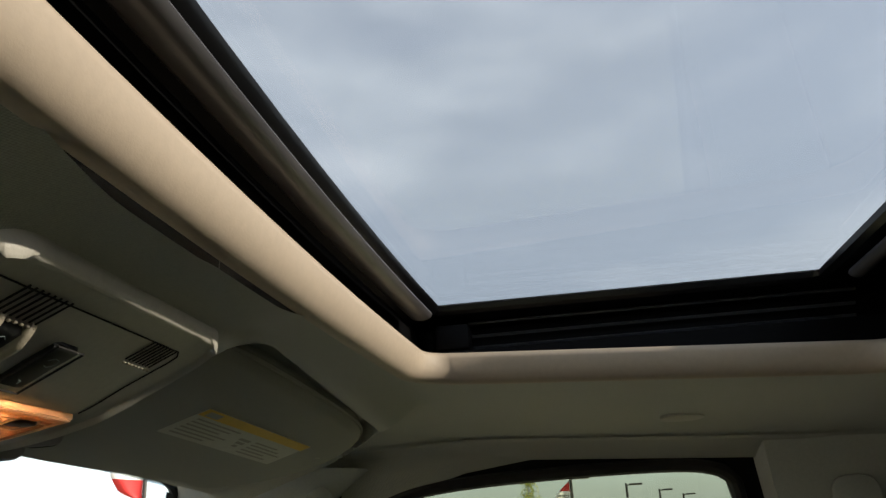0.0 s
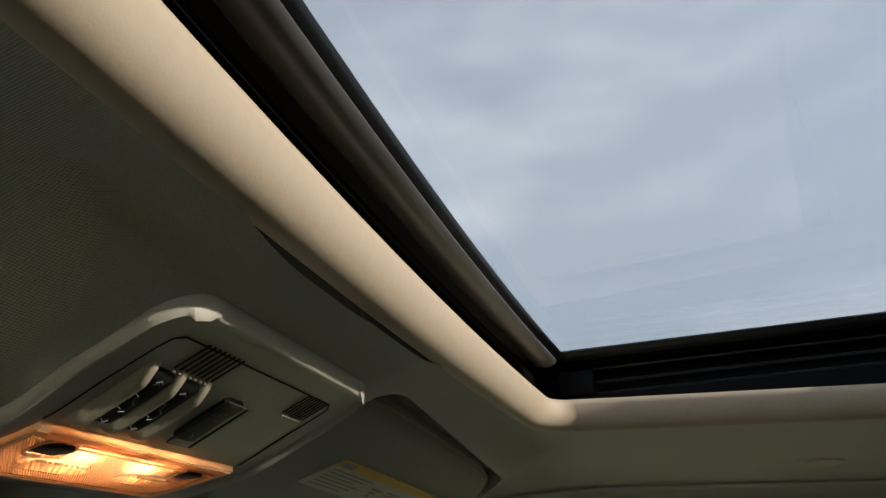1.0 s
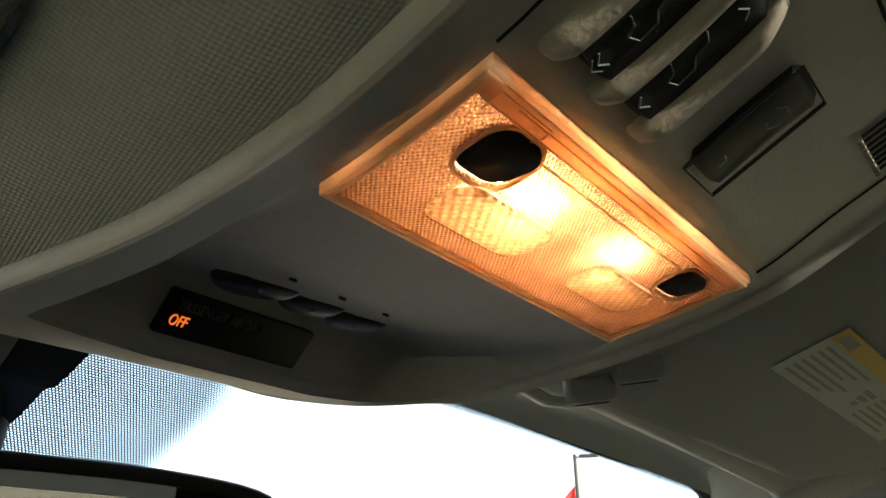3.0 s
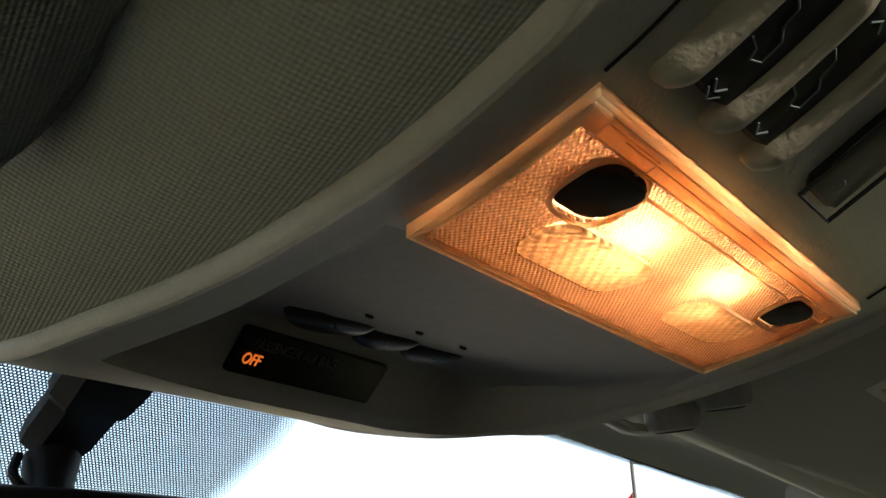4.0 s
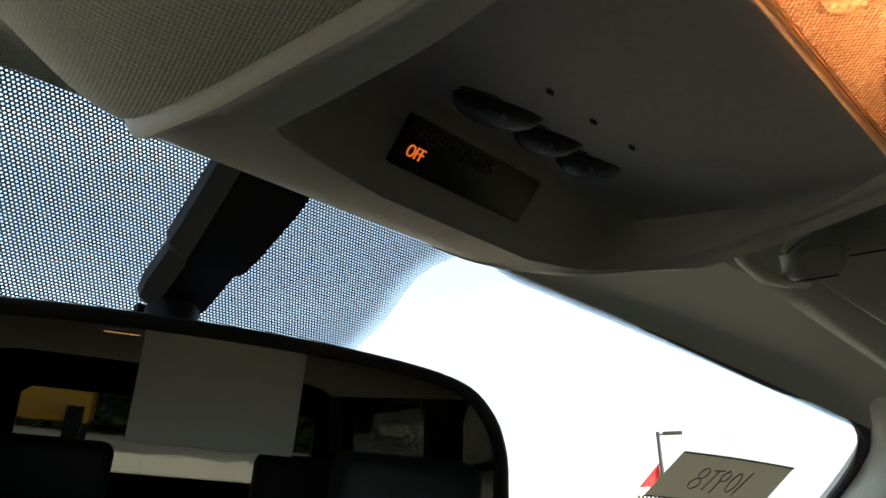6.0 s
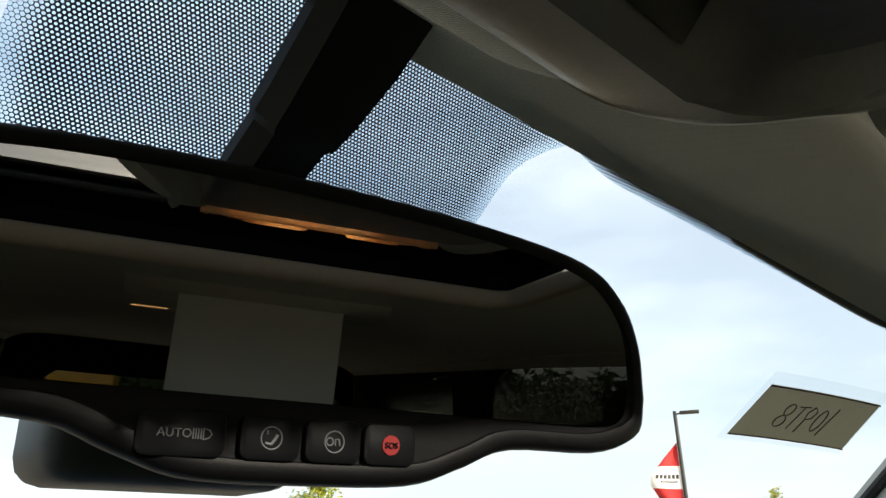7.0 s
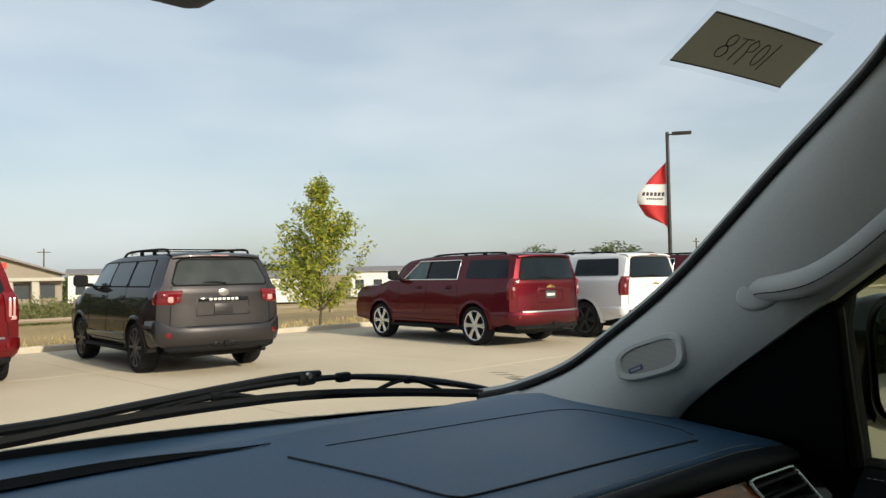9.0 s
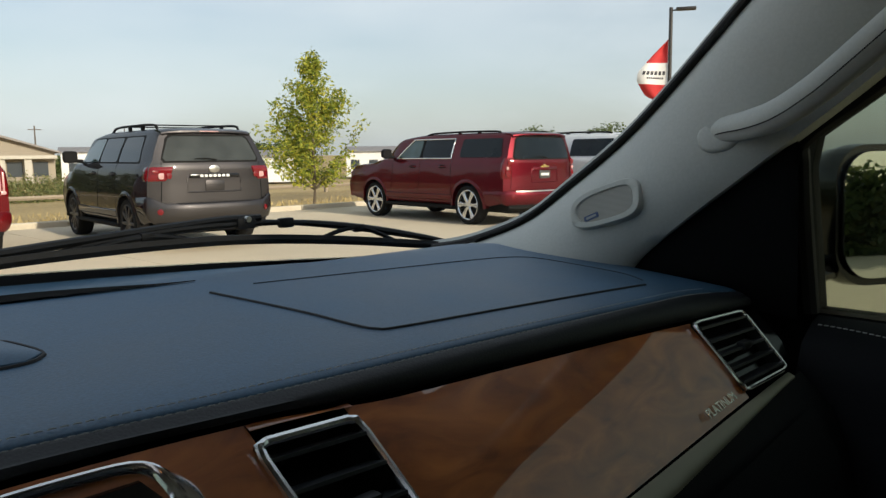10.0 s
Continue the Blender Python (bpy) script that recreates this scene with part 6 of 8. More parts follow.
# ---- right door: belt, sail panel, outside mirror ----
door = thing("door_1", "black front passenger door with stitched leather belt line", "car door", kind="structure")
bm = bmesh.new()
rings = []
for y in np.linspace(-0.25, 0.628, 24):
    rings.append([(0.796, y, 1.268), (0.775, y, 1.262), (0.748, y, 1.245), (0.735, y, 1.21), (0.735, y, 1.08), (0.72, y, 1.02), (0.74, y, 0.95), (0.74, y, 0.55)])
loft(bm, rings)
part("door_pad", clean(bm), leather_black, door, smooth=60)
bm = bmesh.new()
for k in range(70):
    y = 0.62 - k * 0.0065
    x = 0.772 - 0.018 * sstep(0.62, 0.45, y) if y > 0.45 else 0.754
    tube(bm, [(x, y, 1.2635 - 0.4 * (0.775 - x)), (x, y - 0.0042, 1.2635 - 0.4 * (0.775 - x))], 0.0006, 5)
tagged(part("door_stitching", bm, thread, door), kind="stuff")
bm = bmesh.new()
loft(bm, [[(0.765, 0.86, 1.285), (0.765, 0.64, 1.266), (0.755, 0.650, 1.44)], [(0.755, 0.86, 1.30), (0.750, 0.635, 1.30), (0.745, 0.640, 1.478)], [(0.735, 0.84, 1.31), (0.735, 0.72, 1.40), (0.735, 0.65, 1.468)]])
part("sail_panel", clean(bm), side_mat, door)

ext = thing("wing_mirror", "black door mirror outside the passenger window", "wing mirror")
bm = bmesh.new()
ring = rrect(0.235, 0.190, 0.05, 6)
EM = Matrix.Translation((1.100, 0.625, 1.362)) @ pose(0, 0, 0, 87, 0, -28)
loft(bm, [[EM @ Vector((x, y, 0.0)) for x, y in ring], [EM @ Vector((x * 1.02, y * 1.02, -0.02)) for x, y in ring], [EM @ Vector((x * 0.95, y * 0.93, -0.09)) for x, y in ring], [EM @ Vector((x * 0.6, y * 0.6, -0.14)) for x, y in ring]], closed=True)
bm.faces.new([bm.verts.new(EM @ Vector((x * 0.6, y * 0.6, -0.14))) for x, y in ring])
bm.faces.new([bm.verts.new(EM @ Vector((x, y, -0.004))) for x, y in ring])
part("housing", clean(bm), gloss_black, ext)
bm = bmesh.new()
slab(bm, [(x * 0.90, y * 0.90) for x, y in ring], 0.0, 0.003, EM)
part("mirror_glass", bm, material("outside_mirror", (0.7, 0.72, 0.72), 0.01, 1.0), ext, smooth=0)
bm = bmesh.new()
tube(bm, [(0.845, 0.73, 1.262), (0.93, 0.74, 1.270), (1.03, 0.70, 1.29)], [0.03, 0.026, 0.03], 12, 0.6)
part("foot", bm, gloss_black, ext)

# ---- rear of the cabin, as the mirror shows it ----
screen = thing("roof_screen", "tan roof console with a white sheet hanging from its fold-down screen", "roof screen")
bm = bmesh.new()
loft(bm, [[(0.045 + sx * w, y, z) for y, z in ((-0.415, 1.800), (-0.425, 1.775), (-0.440, 1.760), (-0.50, 1.754), (-0.62, 1.765), (-0.66, 1.800))] for sx, w in ((-1, 0.205), (-1, 0.190), (1, 0.190), (1, 0.205))])
part("roof_housing", clean(bm), tan_plastic, screen, smooth=40)
part("screen_back", boxes(((-0.082, -0.462, 1.585), (0.177, -0.448, 1.762)), bevel=0.003), material("white_sheet", (0.66, 0.66, 0.62), 0.7, stain=0.03), screen, "plain white sheet")
for x in (-0.14, 0.23):
    bm = boxes(((x - 0.04, -1.02, 1.776), (x + 0.04, -0.98, 1.786)), bevel=0.003)
    lampo = solo("reading_lamp", bm, material("reading_lamp_glow", (0.9, 0.6, 0.3), 0.5, emit=((1.0, 0.5, 0.18), 1.2)), "small lit reading lamp in the headliner", "reading lamp", group="rear reading lamps")


seat_leather = material("dark_seat_leather", (0.028, 0.036, 0.042), 0.45, grain=0.2, grain_scale=400, stain=0.15, stain_scale=6, bump=0.4, bump_scale=420, bump_dist=0.0006)


def seat(x, y, row_label, w=0.50, head_z=1.50, low=0.55):
    th = thing("car_chair", row_label, "car seat", pose(x, y, 0), group="car seats")
    bm = bmesh.new()
    box(bm, (-w / 2, -0.02, low), (w / 2, 0.50, low + 0.22), 0.05, 3)
    part("seat_cushion", bm, seat_leather, th)
    bm = bmesh.new()
    rings = []
    for z, d, ww in ((low + 0.15, 0.10, w * 0.96), (low + 0.45, 0.13, w), (head_z - 0.26, 0.10, w * 0.86), (head_z - 0.18, 0.07, w * 0.72)):
        yy = -0.02 - 0.28 * (z - low - 0.15)
        rings.append([(px * ww, yy + py * d, z) for px, py in rrect(1, 1.0, 0.3, 4)])
    loft(bm, rings, closed=True, caps=True)
    part("backrest", clean(bm), seat_leather, th)
    yy = -0.02 - 0.28 * (head_z - low - 0.25)
    bm = bmesh.new()
    box(bm, (-0.135, yy - 0.05, head_z - 0.15), (0.135, yy + 0.06, head_z), 0.03, 3)
    part("headrest", bm, seat_leather, th)
    for sx in (-0.07, 0.07):
        bm = bmesh.new()
        cyl(bm, Matrix.Translation((sx, yy, head_z - 0.18)), 0.007, 0.007, 0.10, 10)
        part("headrest_post", bm, chrome, th)
    return th


seat(0.40, -0.28, "black leather front passenger seat", 0.52, 1.60)
seat(-0.42, -0.34, "black leather driver's seat", 0.52, 1.55)
seat(0.36, -1.02, "black leather second-row seat", 0.50, 1.535)
seat(-0.25, -1.02, "black leather second-row seat", 0.50, 1.525)

# ---- the car park ----
concrete = material("concrete", (0.53, 0.45, 0.325), 0.85, random_value=0.035, coord="Position", grain=0.12, grain_scale=30, stain=0.12, stain_scale=0.35, bump=0.4, bump_scale=60, bump_dist=0.004)
grass_mat = material("dry_grass", (0.34, 0.25, 0.11), 0.95, grain=0.35, grain_scale=5, stain=0.35, stain_scale=0.12, bump=0.8, bump_scale=20, bump_dist=0.05)
KERB = 17.7


def ground_z(x, y):
    d = y - KERB
    return -1.1 * sstep(6, 60, d) - 0.35 * sstep(0.5, 4.5, d) if d > 0.5 else 0.0


bm = bmesh.new()
gx = [-4000, -400, -120, -60, -30, -15, 0, 10, 20, 30, 45, 70, 120, 400, 4000]
gy = [-4000, -300, -60, -20, 0, 8, 14, 17.4, 18.2, 19, 20, 22.5, 26, 32, 40, 52, 65, 80, 120, 400, 4000]
loft(bm, [[(x, y, ground_z(x, y) - 0.02 * (0 if abs(x) > 200 else 1)) for x in gx] for y in gy])
bmesh.ops.recalc_face_normals(bm, faces=bm.faces)
solo("ground", bm, grass_mat, "dry brown and green grassland beyond the car park", "ground", kind="structure", smooth=80)
def repeat_piece(name, bm, mat, parent, spots):
    """Pieces of the setting that share one mesh."""
    me = bpy.data.meshes.new(name)
    bm.to_mesh(me)
    bm.free()
    me.materials.append(mat)
    for p in spots:
        ob = new(name, me)
        ob.parent = parent
        ob.location = p


pav = thing("pavement", "pale beige concrete car park with cut joints", "car park", kind="structure")
repeat_piece("slab", boxes(((0.006, 0.006, -0.15), (4.594, 4.494, 0.0)), bevel=0.004, seg=1), concrete, pav, [(ix * 4.6, KERB - 0.15 - (4 - iy) * 4.5, 0) for ix in range(-6, 12) for iy in range(-9, 4)])
kerb_mat = material("kerb_concrete", (0.52, 0.46, 0.36), 0.85, random_value=0.05, coord="Position", grain=0.1, grain_scale=20, stain=0.15, stain_scale=0.8)
kerb = thing("kerb", "pale concrete kerb along the car park", "kerb", kind="structure")
repeat_piece("kerb_stone", boxes(((0, KERB, -0.2), (2.992, KERB + 0.18, 0.115)), bevel=0.025, seg=2), kerb_mat, kerb, [(ix * 3.0, 0, 0) for ix in range(-10, 22)])

# vehicles -------------------------------------------------------------------
tyre_mat = material("tyre_rubber", (0.012, 0.012, 0.012), 0.85, spec=0.15, grain=0.2, grain_scale=60, bump=0.4, bump_scale=120, bump_dist=0.003)
alloy = material("alloy_wheel", (0.68, 0.69, 0.70), 0.25, 0.9)
dark_alloy = material("dark_alloy_wheel", (0.03, 0.03, 0.032), 0.35, 0.5)
car_glass = material("dark_car_glass", (0.006, 0.010, 0.013), 0.03, stain=0.3, stain_scale=2, spec=0.25)
# opaque panes: light seen through them is put into the base colour
car_glass_front = material("front_car_glass", (0.06, 0.095, 0.095), 0.05, stain=0.3, stain_scale=2, spec=0.45)
# bright sky reflection is put into a paler base colour than car_glass
rear_glass = material("sky_sheen_rear_glass", (0.040, 0.045, 0.043), 0.02, stain=0.25, stain_scale=3, spec=0.42)
tail_red = material("tail_lamp_red", (0.14, 0.004, 0.007), 0.15, coat=0.3, stain=0.2, stain_scale=14)
tail_clear = material("tail_lamp_clear", (0.46, 0.27, 0.26), 0.15, coat=0.5)
under_mat = material("car_underside", (0.010, 0.010, 0.010), 0.8, spec=0.15)
plate_mat = material("plate_face", (0.05, 0.05, 0.05), 0.5)


def paint(name, color, metal=0.0, coat=0.65):
    return material(name, color, 0.3 if metal else 0.25, metal, spec=0.3, coat=coat, stain=0.06, stain_scale=1.5, rough_var=0.05)


def wheel(parent, m, r, w, rim_mat, spokes):
    wh = new("wheel")
    wh.parent = parent
    wh.matrix_local = m
    bm = bmesh.new()
    prof = [(r * 0.76, -w / 2 + 0.01), (r * 0.93, -w / 2), (r * 0.985, -w / 2 + 0.03), (r, -w * 0.2), (r, w * 0.2), (r * 0.985, w / 2 - 0.03), (r * 0.93, w / 2), (r * 0.765, w / 2 - 0.01), (r * 0.76, -w / 2 + 0.01)]
    loft(bm, [[(px, pr * math.cos(q * math.tau / 36), pr * math.sin(q * math.tau / 36)) for q in range(36)] for pr, px in prof], closed=True)
    part("tyre", clean(bm), tyre_mat, wh)
    bm = bmesh.new()
    loft(bm, [[(px, pr * math.cos(q * math.tau / 36), pr * math.sin(q * math.tau / 36)) for q in range(36)] for pr, px in ((r * 0.77, w / 2 - 0.012), (r * 0.745, w / 2 - 0.004), (r * 0.70, w / 2 - 0.02), (r * 0.68, -w / 2))], closed=True)
    for k in range(spokes):
        a = k * math.tau / spokes
        for da in ((-0.11, 0.11) if spokes < 8 else (0,)):
            c0, c1 = a, a + da
            tube(bm, [(w / 2 - 0.035, r * 0.08 * math.cos(c0), r * 0.08 * math.sin(c0)), (w / 2 - 0.022, r * 0.4 * math.cos((c0 + c1) / 2), r * 0.4 * math.sin((c0 + c1) / 2)), (w / 2 - 0.022, r * 0.72 * math.cos(c1), r * 0.72 * math.sin(c1))], [r * 0.10, r * 0.072, r * 0.062], 6, 0.6, up=(1, 0, 0))
    cyl(bm, pose(w / 2 - 0.03, 0, 0, 0, 90, 0), r * 0.16, r * 0.14, 0.03, 16)
    part("rim", clean(bm), rim_mat, wh)
    bm = bmesh.new()
    cyl(bm, pose(w / 2 - 0.10, 0, 0, 0, 90, 0), r * 0.67, r * 0.67, 0.02, 24)
    part("brake_disc", bm, under_mat, wh)
    return wh


def suv(name, label, m, S):
    """A large sport utility vehicle. Its own frame: x right, y ahead from the tail, z up from the road."""
    car = thing(name, label, "car", m, group="parked cars")
    L, W, H = S["L"], S["W"] / 2, S["H"]
    belt, roofw, hood, r = S["belt"], S["roofw"] / 2, S["hood"], S["r"]
    ax = (S["rear_axle"], S["rear_axle"] + S["base"])
    ra = r + 0.065
    levels = [0.40, 0.46, 0.56, 0.68, 0.80, 0.92, 1.02, belt - 0.20, belt - 0.10, belt - 0.045, belt - 0.012]

    def top(y):
        return smooth(y, [0, 0.10, 0.45, 1.2, S["roof_front"] - 0.9, S["roof_front"], S["cowl"], L - 0.9, L - 0.25, L - 0.06, L],
                      [H - 0.07, H - 0.035, H - 0.008, H, H - 0.005, H - 0.075, belt + 0.02, hood + 0.012, hood - 0.02, hood - 0.075, hood - 0.26])

    def low(y):
        z = 0.40 + 0.07 * sstep(0.6, 0.0, y) + 0.05 * sstep(L - 0.5, L, y)
        for a in ax:
            d = abs(y - a)
            if d < ra:
                z = max(z, r - 0.01 + math.sqrt(ra * ra - d * d))
        return z

    def wid(y):
        return W * (1 - 0.02 * sstep(0.6, 0, y) - 0.10 * sstep(L - 1.0, L, y) ** 1.5)

    def side(z, w):
        """Half width of the flank at a height: tucked sill, full doors, rounded shoulder."""
        return w - smooth(z, [0.38, 0.46, 0.62, 0.80, belt - 0.28, belt - 0.12, belt - 0.04, belt + 0.0], [0.075, 0.030, 0.006, 0.0, 0.010, 0.026, 0.048, 0.075])

    def lean(z):
        return S["lean"] * max(0.0, z - belt + 0.05) + 0.06 * max(0.0, 0.9 - z) ** 2

    def tail(x, y, z):
        """Where a point of the shell lies once the tail leans and rounds at its corners."""
        f = max(0.0, 1 - y / 1.1) ** 1.3
        return (x, y + f * (lean(z) + 0.17 * min(1.0, abs(x) / W) ** 4), z)

    def section(y):
        t, b, w = top(y), low(y), wid(y)
        k = min(1.0, max(0.0, (t - belt) / (H - belt)))
        cut = min(belt, t - 0.03)
        pts = []
        for i, z in enumerate(levels):
            zz = max(min(z, cut - 0.03 * (len(levels) - i) / len(levels)), b + 0.003 * i)
            pts.append((side(zz, w) - 0.10 * sstep(0.16, 0.0, t - zz) * (1 - k), zz))
        x0 = side(cut, w) - 0.12 * (1 - k)
        rw = lerp(x0 - 0.10, roofw, k)
        for q in (0.15, 0.5, 0.85):
            pts.append((lerp(x0, rw, q) + 0.012 * math.sin(math.pi * q), lerp(cut, t - 0.085 * k - 0.012, q)))
        pts += [(rw, t - 0.075 * k - 0.010), (rw - 0.022, t - 0.038 * k - 0.006), (rw - 0.075, t - 0.012 * k - 0.003), (rw * 0.78, t), (rw * 0.4, t + 0.012 * k), (0.0, t + 0.016 * k)]
        return pts

    ys2 = sorted(set([round(v, 3) for v in list(np.linspace(0, L, 70)) + [a + s * ra * q for a in ax for s in (-1, 1) for q in (1.0, 0.985, 0.94, 0.86, 0.72, 0.5, 0.25)] + [0.03, 0.07]]))
    bm = bmesh.new()
    rings = []
    for y in ys2:
        half = section(y)
        rings.append([tail(x, y, z) for x, z in half] + [tail(-x, y, z) for x, z in reversed(half[:-1])])
    loft(bm, rings)
    half = section(0.0)
    loft(bm, [[tail(x * q, 0.0, z) for q in np.linspace(-1, 1, 17)] for x, z in half[:-1]] + [[tail(half[-2][0] * q, 0.0, lerp(half[-1][1], half[-2][1], abs(q))) for q in np.linspace(-1, 1, 17)]])
    half = section(L)
    loft(bm, [[(x * q, L + 0.05 * (1 - q * q), z) for q in np.linspace(-1, 1, 9)] for x, z in half[:-1]])
    part("body", clean(bm), S["paint"], car, smooth=38)

    def sx(y, z):
        h = section(y)
        return table(z, [p[1] for p in h[:15]], [p[0] for p in h[:15]])

    def flank(s, y, z, out=0.0):
        p = tail(s * (sx(y, z) + out), y, z)
        return Vector(p)

    def back(x, z, out=0.0):
        p = tail(x, 0.0, z)
        return Vector((p[0], p[1] - out, p[2]))

    bm = bmesh.new()
    box(bm, (-W + 0.30, 0.25, 0.26), (W - 0.30, L - 0.25, 0.80), 0.05, 1)
    part("underside", bm, under_mat, car)
    z0, z1 = belt + 0.025, H - 0.125
    for s in (1, -1):
        # dark surround behind the side panes, then the panes with rounded corners
        a0, a1, s0, s1 = S["surround"]
        bm = bmesh.new()
        loft(bm, [[flank(s, lerp(a0 + s0 * j / 6, a1 + s1 * j / 6, i / 24), lerp(z0 - 0.022, z1 + 0.02, j / 6), 0.003) for i in range(25)] for j in range(7)])
        part("window_surround", clean(bm, False), under_mat, car, smooth=60)
        for k, (y0, y1, q0, q1, g) in enumerate(S["windows"]):
            bm = bmesh.new()
            rows2 = []
            for j in range(9):
                v = j / 8
                c = 0.030 * (1 - math.sqrt(max(0.0, 1 - (max(0.0, abs(2 * v - 1) - 0.78) / 0.22) ** 2)))
                a, b = y0 + q0 * v + c, y1 + q1 * v - c
                rows2.append([flank(s, lerp(a, b, i / 10), lerp(z0, z1, v), 0.008) for i in range(11)])
            loft(bm, rows2)
            part("side_window", clean(bm, False), car_glass_front if g else car_glass, car, smooth=60)
        if S.get("chrome"):
            y0, y1, q0, q1 = S["windows"][1][0] - 0.04, S["windows"][0][1] + 0.03, 0.0, S["windows"][0][3]
            loop = [flank(s, lerp(y0, y1, i / 16), z0 - 0.018, 0.010) for i in range(17)] + [flank(s, y1 + q1 * j / 8, lerp(z0, z1 + 0.012, j / 8), 0.010) for j in range(1, 9)] + [flank(s, lerp(y1 + q1, y0, i / 16), z1 + 0.014, 0.010) for i in range(1, 17)] + [flank(s, y0, lerp(z1, z0 - 0.018, j / 6), 0.010) for j in range(1, 7)]
            bm = bmesh.new()
            tube(bm, loop, 0.011, 6)
            part("window_trim", bm, chrome, car)
        for yd in S["handles"]:
            bm = bmesh.new()
            z = belt - 0.17
            slab(bm, rrect(0.20, 0.075, 0.035, 4), 0, 0.004, Matrix.Translation(flank(s, yd, z, 0.0)) @ pose(0, 0, 0, 90, 0, 90 * s))
            hd = part("handle_cup", bm, under_mat, car)
            bm = bmesh.new()
            tube(bm, [flank(s, yd - 0.11, z + 0.005, 0.004), flank(s, yd - 0.06, z + 0.008, 0.030), flank(s, yd + 0.06, z + 0.008, 0.030), flank(s, yd + 0.11, z + 0.005, 0.004)], 0.015, 8)
            part("door_handle", bm, chrome if S.get("bright_handles") else S["paint"], car)
        for yd in S["shuts"]:
            bm = bmesh.new()
            tube(bm, [flank(s, yd + 0.10 * sstep(0.9, 0.5, z) * (1 if yd > 2 else 0), z, -0.001) for z in np.linspace(max(0.43, low(yd) + 0.02), belt + 0.01, 14)], 0.0055, 5)
            part("shut_line", bm, under_mat, car)
        # sill moulding and step board
        bm = bmesh.new()
        loft(bm, [[flank(s, y, 0.60, 0.002), flank(s, y, 0.585, 0.022), flank(s, y, 0.50, 0.024), flank(s, y, 0.475, 0.002)] for y in np.linspace(ax[0] + ra + 0.02, ax[1] - ra - 0.02, 18)])
        part("side_moulding", clean(bm), S["moulding"], car, smooth=50)
        bm = bmesh.new()
        xa, xb = sorted((s * (W - 0.14), s * (W + 0.015)))
        box(bm, (xa, ax[0] + ra - 0.02, 0.315), (xb, ax[1] - ra + 0.02, 0.375), 0.022, 2)
        part("running_board", bm, under_mat, car)
        # tail lamp round the corner
        t0, t1, lw = S["tail"]
        bm = bmesh.new()
        rows2 = []
        for j in range(9):
            v = j / 8
            z = lerp(t0, t1, v)
            edge = sx(0.0, z)
            wj = lw * (1.0 - 0.30 * (1 - v) ** 2 - 0.06 * v ** 4) if lw > 0.2 else lw
            row = [back(s * (edge - wj), z, -0.002)]
            for q in (0.04, 0.5, 0.92):
                row.append(back(s * (edge - wj * (1 - q)), z, 0.020 if 0 < j < 8 else 0.004))
            wrap = S["wrap"] * (0.72 + 0.28 * math.sin(math.pi * v))
            for q in (0.15, 0.55, 1.0):
                row.append(flank(s, wrap * q, z, (0.018 if 0 < j < 8 else 0.004) if q < 1 else -0.002))
            rows2.append(row)
        loft(bm, rows2)
        tl_ = part("tail_lamp", clean(bm, False), tail_red, car, "red tail lamp", smooth=50)
        for q, zc, ww, hh, mt in S["lamp_cells"]:
            zz = lerp(t0, t1, zc)
            bm = bmesh.new()
            slab(bm, rrect(lw * ww, (t1 - t0) * hh, min(lw * ww, (t1 - t0) * hh) * 0.35, 4), 0, 0.010, Matrix.Translation(back(s * (sx(0, zz) - lw * q), zz, 0.017)) @ pose(0, 0, 0, 90, 0, 0), 0.003)
            part("lamp_cell", bm, mt, tl_)
        # door mirror
        ym = S["mirror_y"]
        bm = bmesh.new()
        rings2 = []
        for q, g in ((0.0, 0.80), (0.02, 0.97), (0.06, 1.0), (0.12, 0.86), (0.16, 0.5)):
            rings2.append([(s * (W + 0.13 + px * g), ym - 0.05 + q, belt + 0.115 + pz * g) for px, pz in rrect(0.25, 0.215, 0.06, 5)])
        loft(bm, rings2, closed=True, caps=True)
        tube(bm, [(s * (W - 0.09), ym + 0.04, belt + 0.035), (s * (W + 0.06), ym + 0.02, belt + 0.05)], 0.034, 8)
        part("door_mirror", clean(bm), S["mirror_paint"], car)
        for a in ax:
            wheel(car, pose(s * (W - 0.145), a, r, 0, 0, 0 if s > 0 else 180), r, 0.27, S["rim"], S["spokes"])
            bm = bmesh.new()
            rows2 = []
            for q in np.linspace(-0.10, math.pi + 0.10, 30):
                yy, zz = a + ra * math.cos(q), r - 0.01 + ra * math.sin(q)
                yo, zo = a + (ra + 0.065) * math.cos(q), r - 0.01 + (ra + 0.065) * math.sin(q)
                xe = W - side(max(0.46, zz), W)
                rows2.append([(s * (W - xe + 0.004 - 0.17), yy, zz), (s * (W - xe + 0.016), yy, zz), (s * (W - xe + 0.019), lerp(yy, yo, 0.35), lerp(zz, zo, 0.35)), (s * (side(max(0.46, zo), W) - 0.002), yo, zo)])
            loft(bm, rows2)
            part("wheel_arch", clean(bm, False), S["arch"], car, smooth=60)
        # roof rail on its feet
        rz = H + S["rail"]
        x = s * (roofw - 0.09)
        bm = bmesh.new()
        tube(bm, spline([(x, 0.50, H - 0.025), (x, 0.66, rz), (x, 1.6, rz + 0.014), (x, S["roof_front"] - 1.05, rz), (x, S["roof_front"] - 0.78, H - 0.025)], 28), 0.020, 8)
        for yy in (1.15, 1.75):
            box(bm, (x - 0.02, yy - 0.05, H - 0.02), (x + 0.02, yy + 0.05, rz + 0.01), 0.008, 1)
        part("roof_rail", bm, under_mat, car)
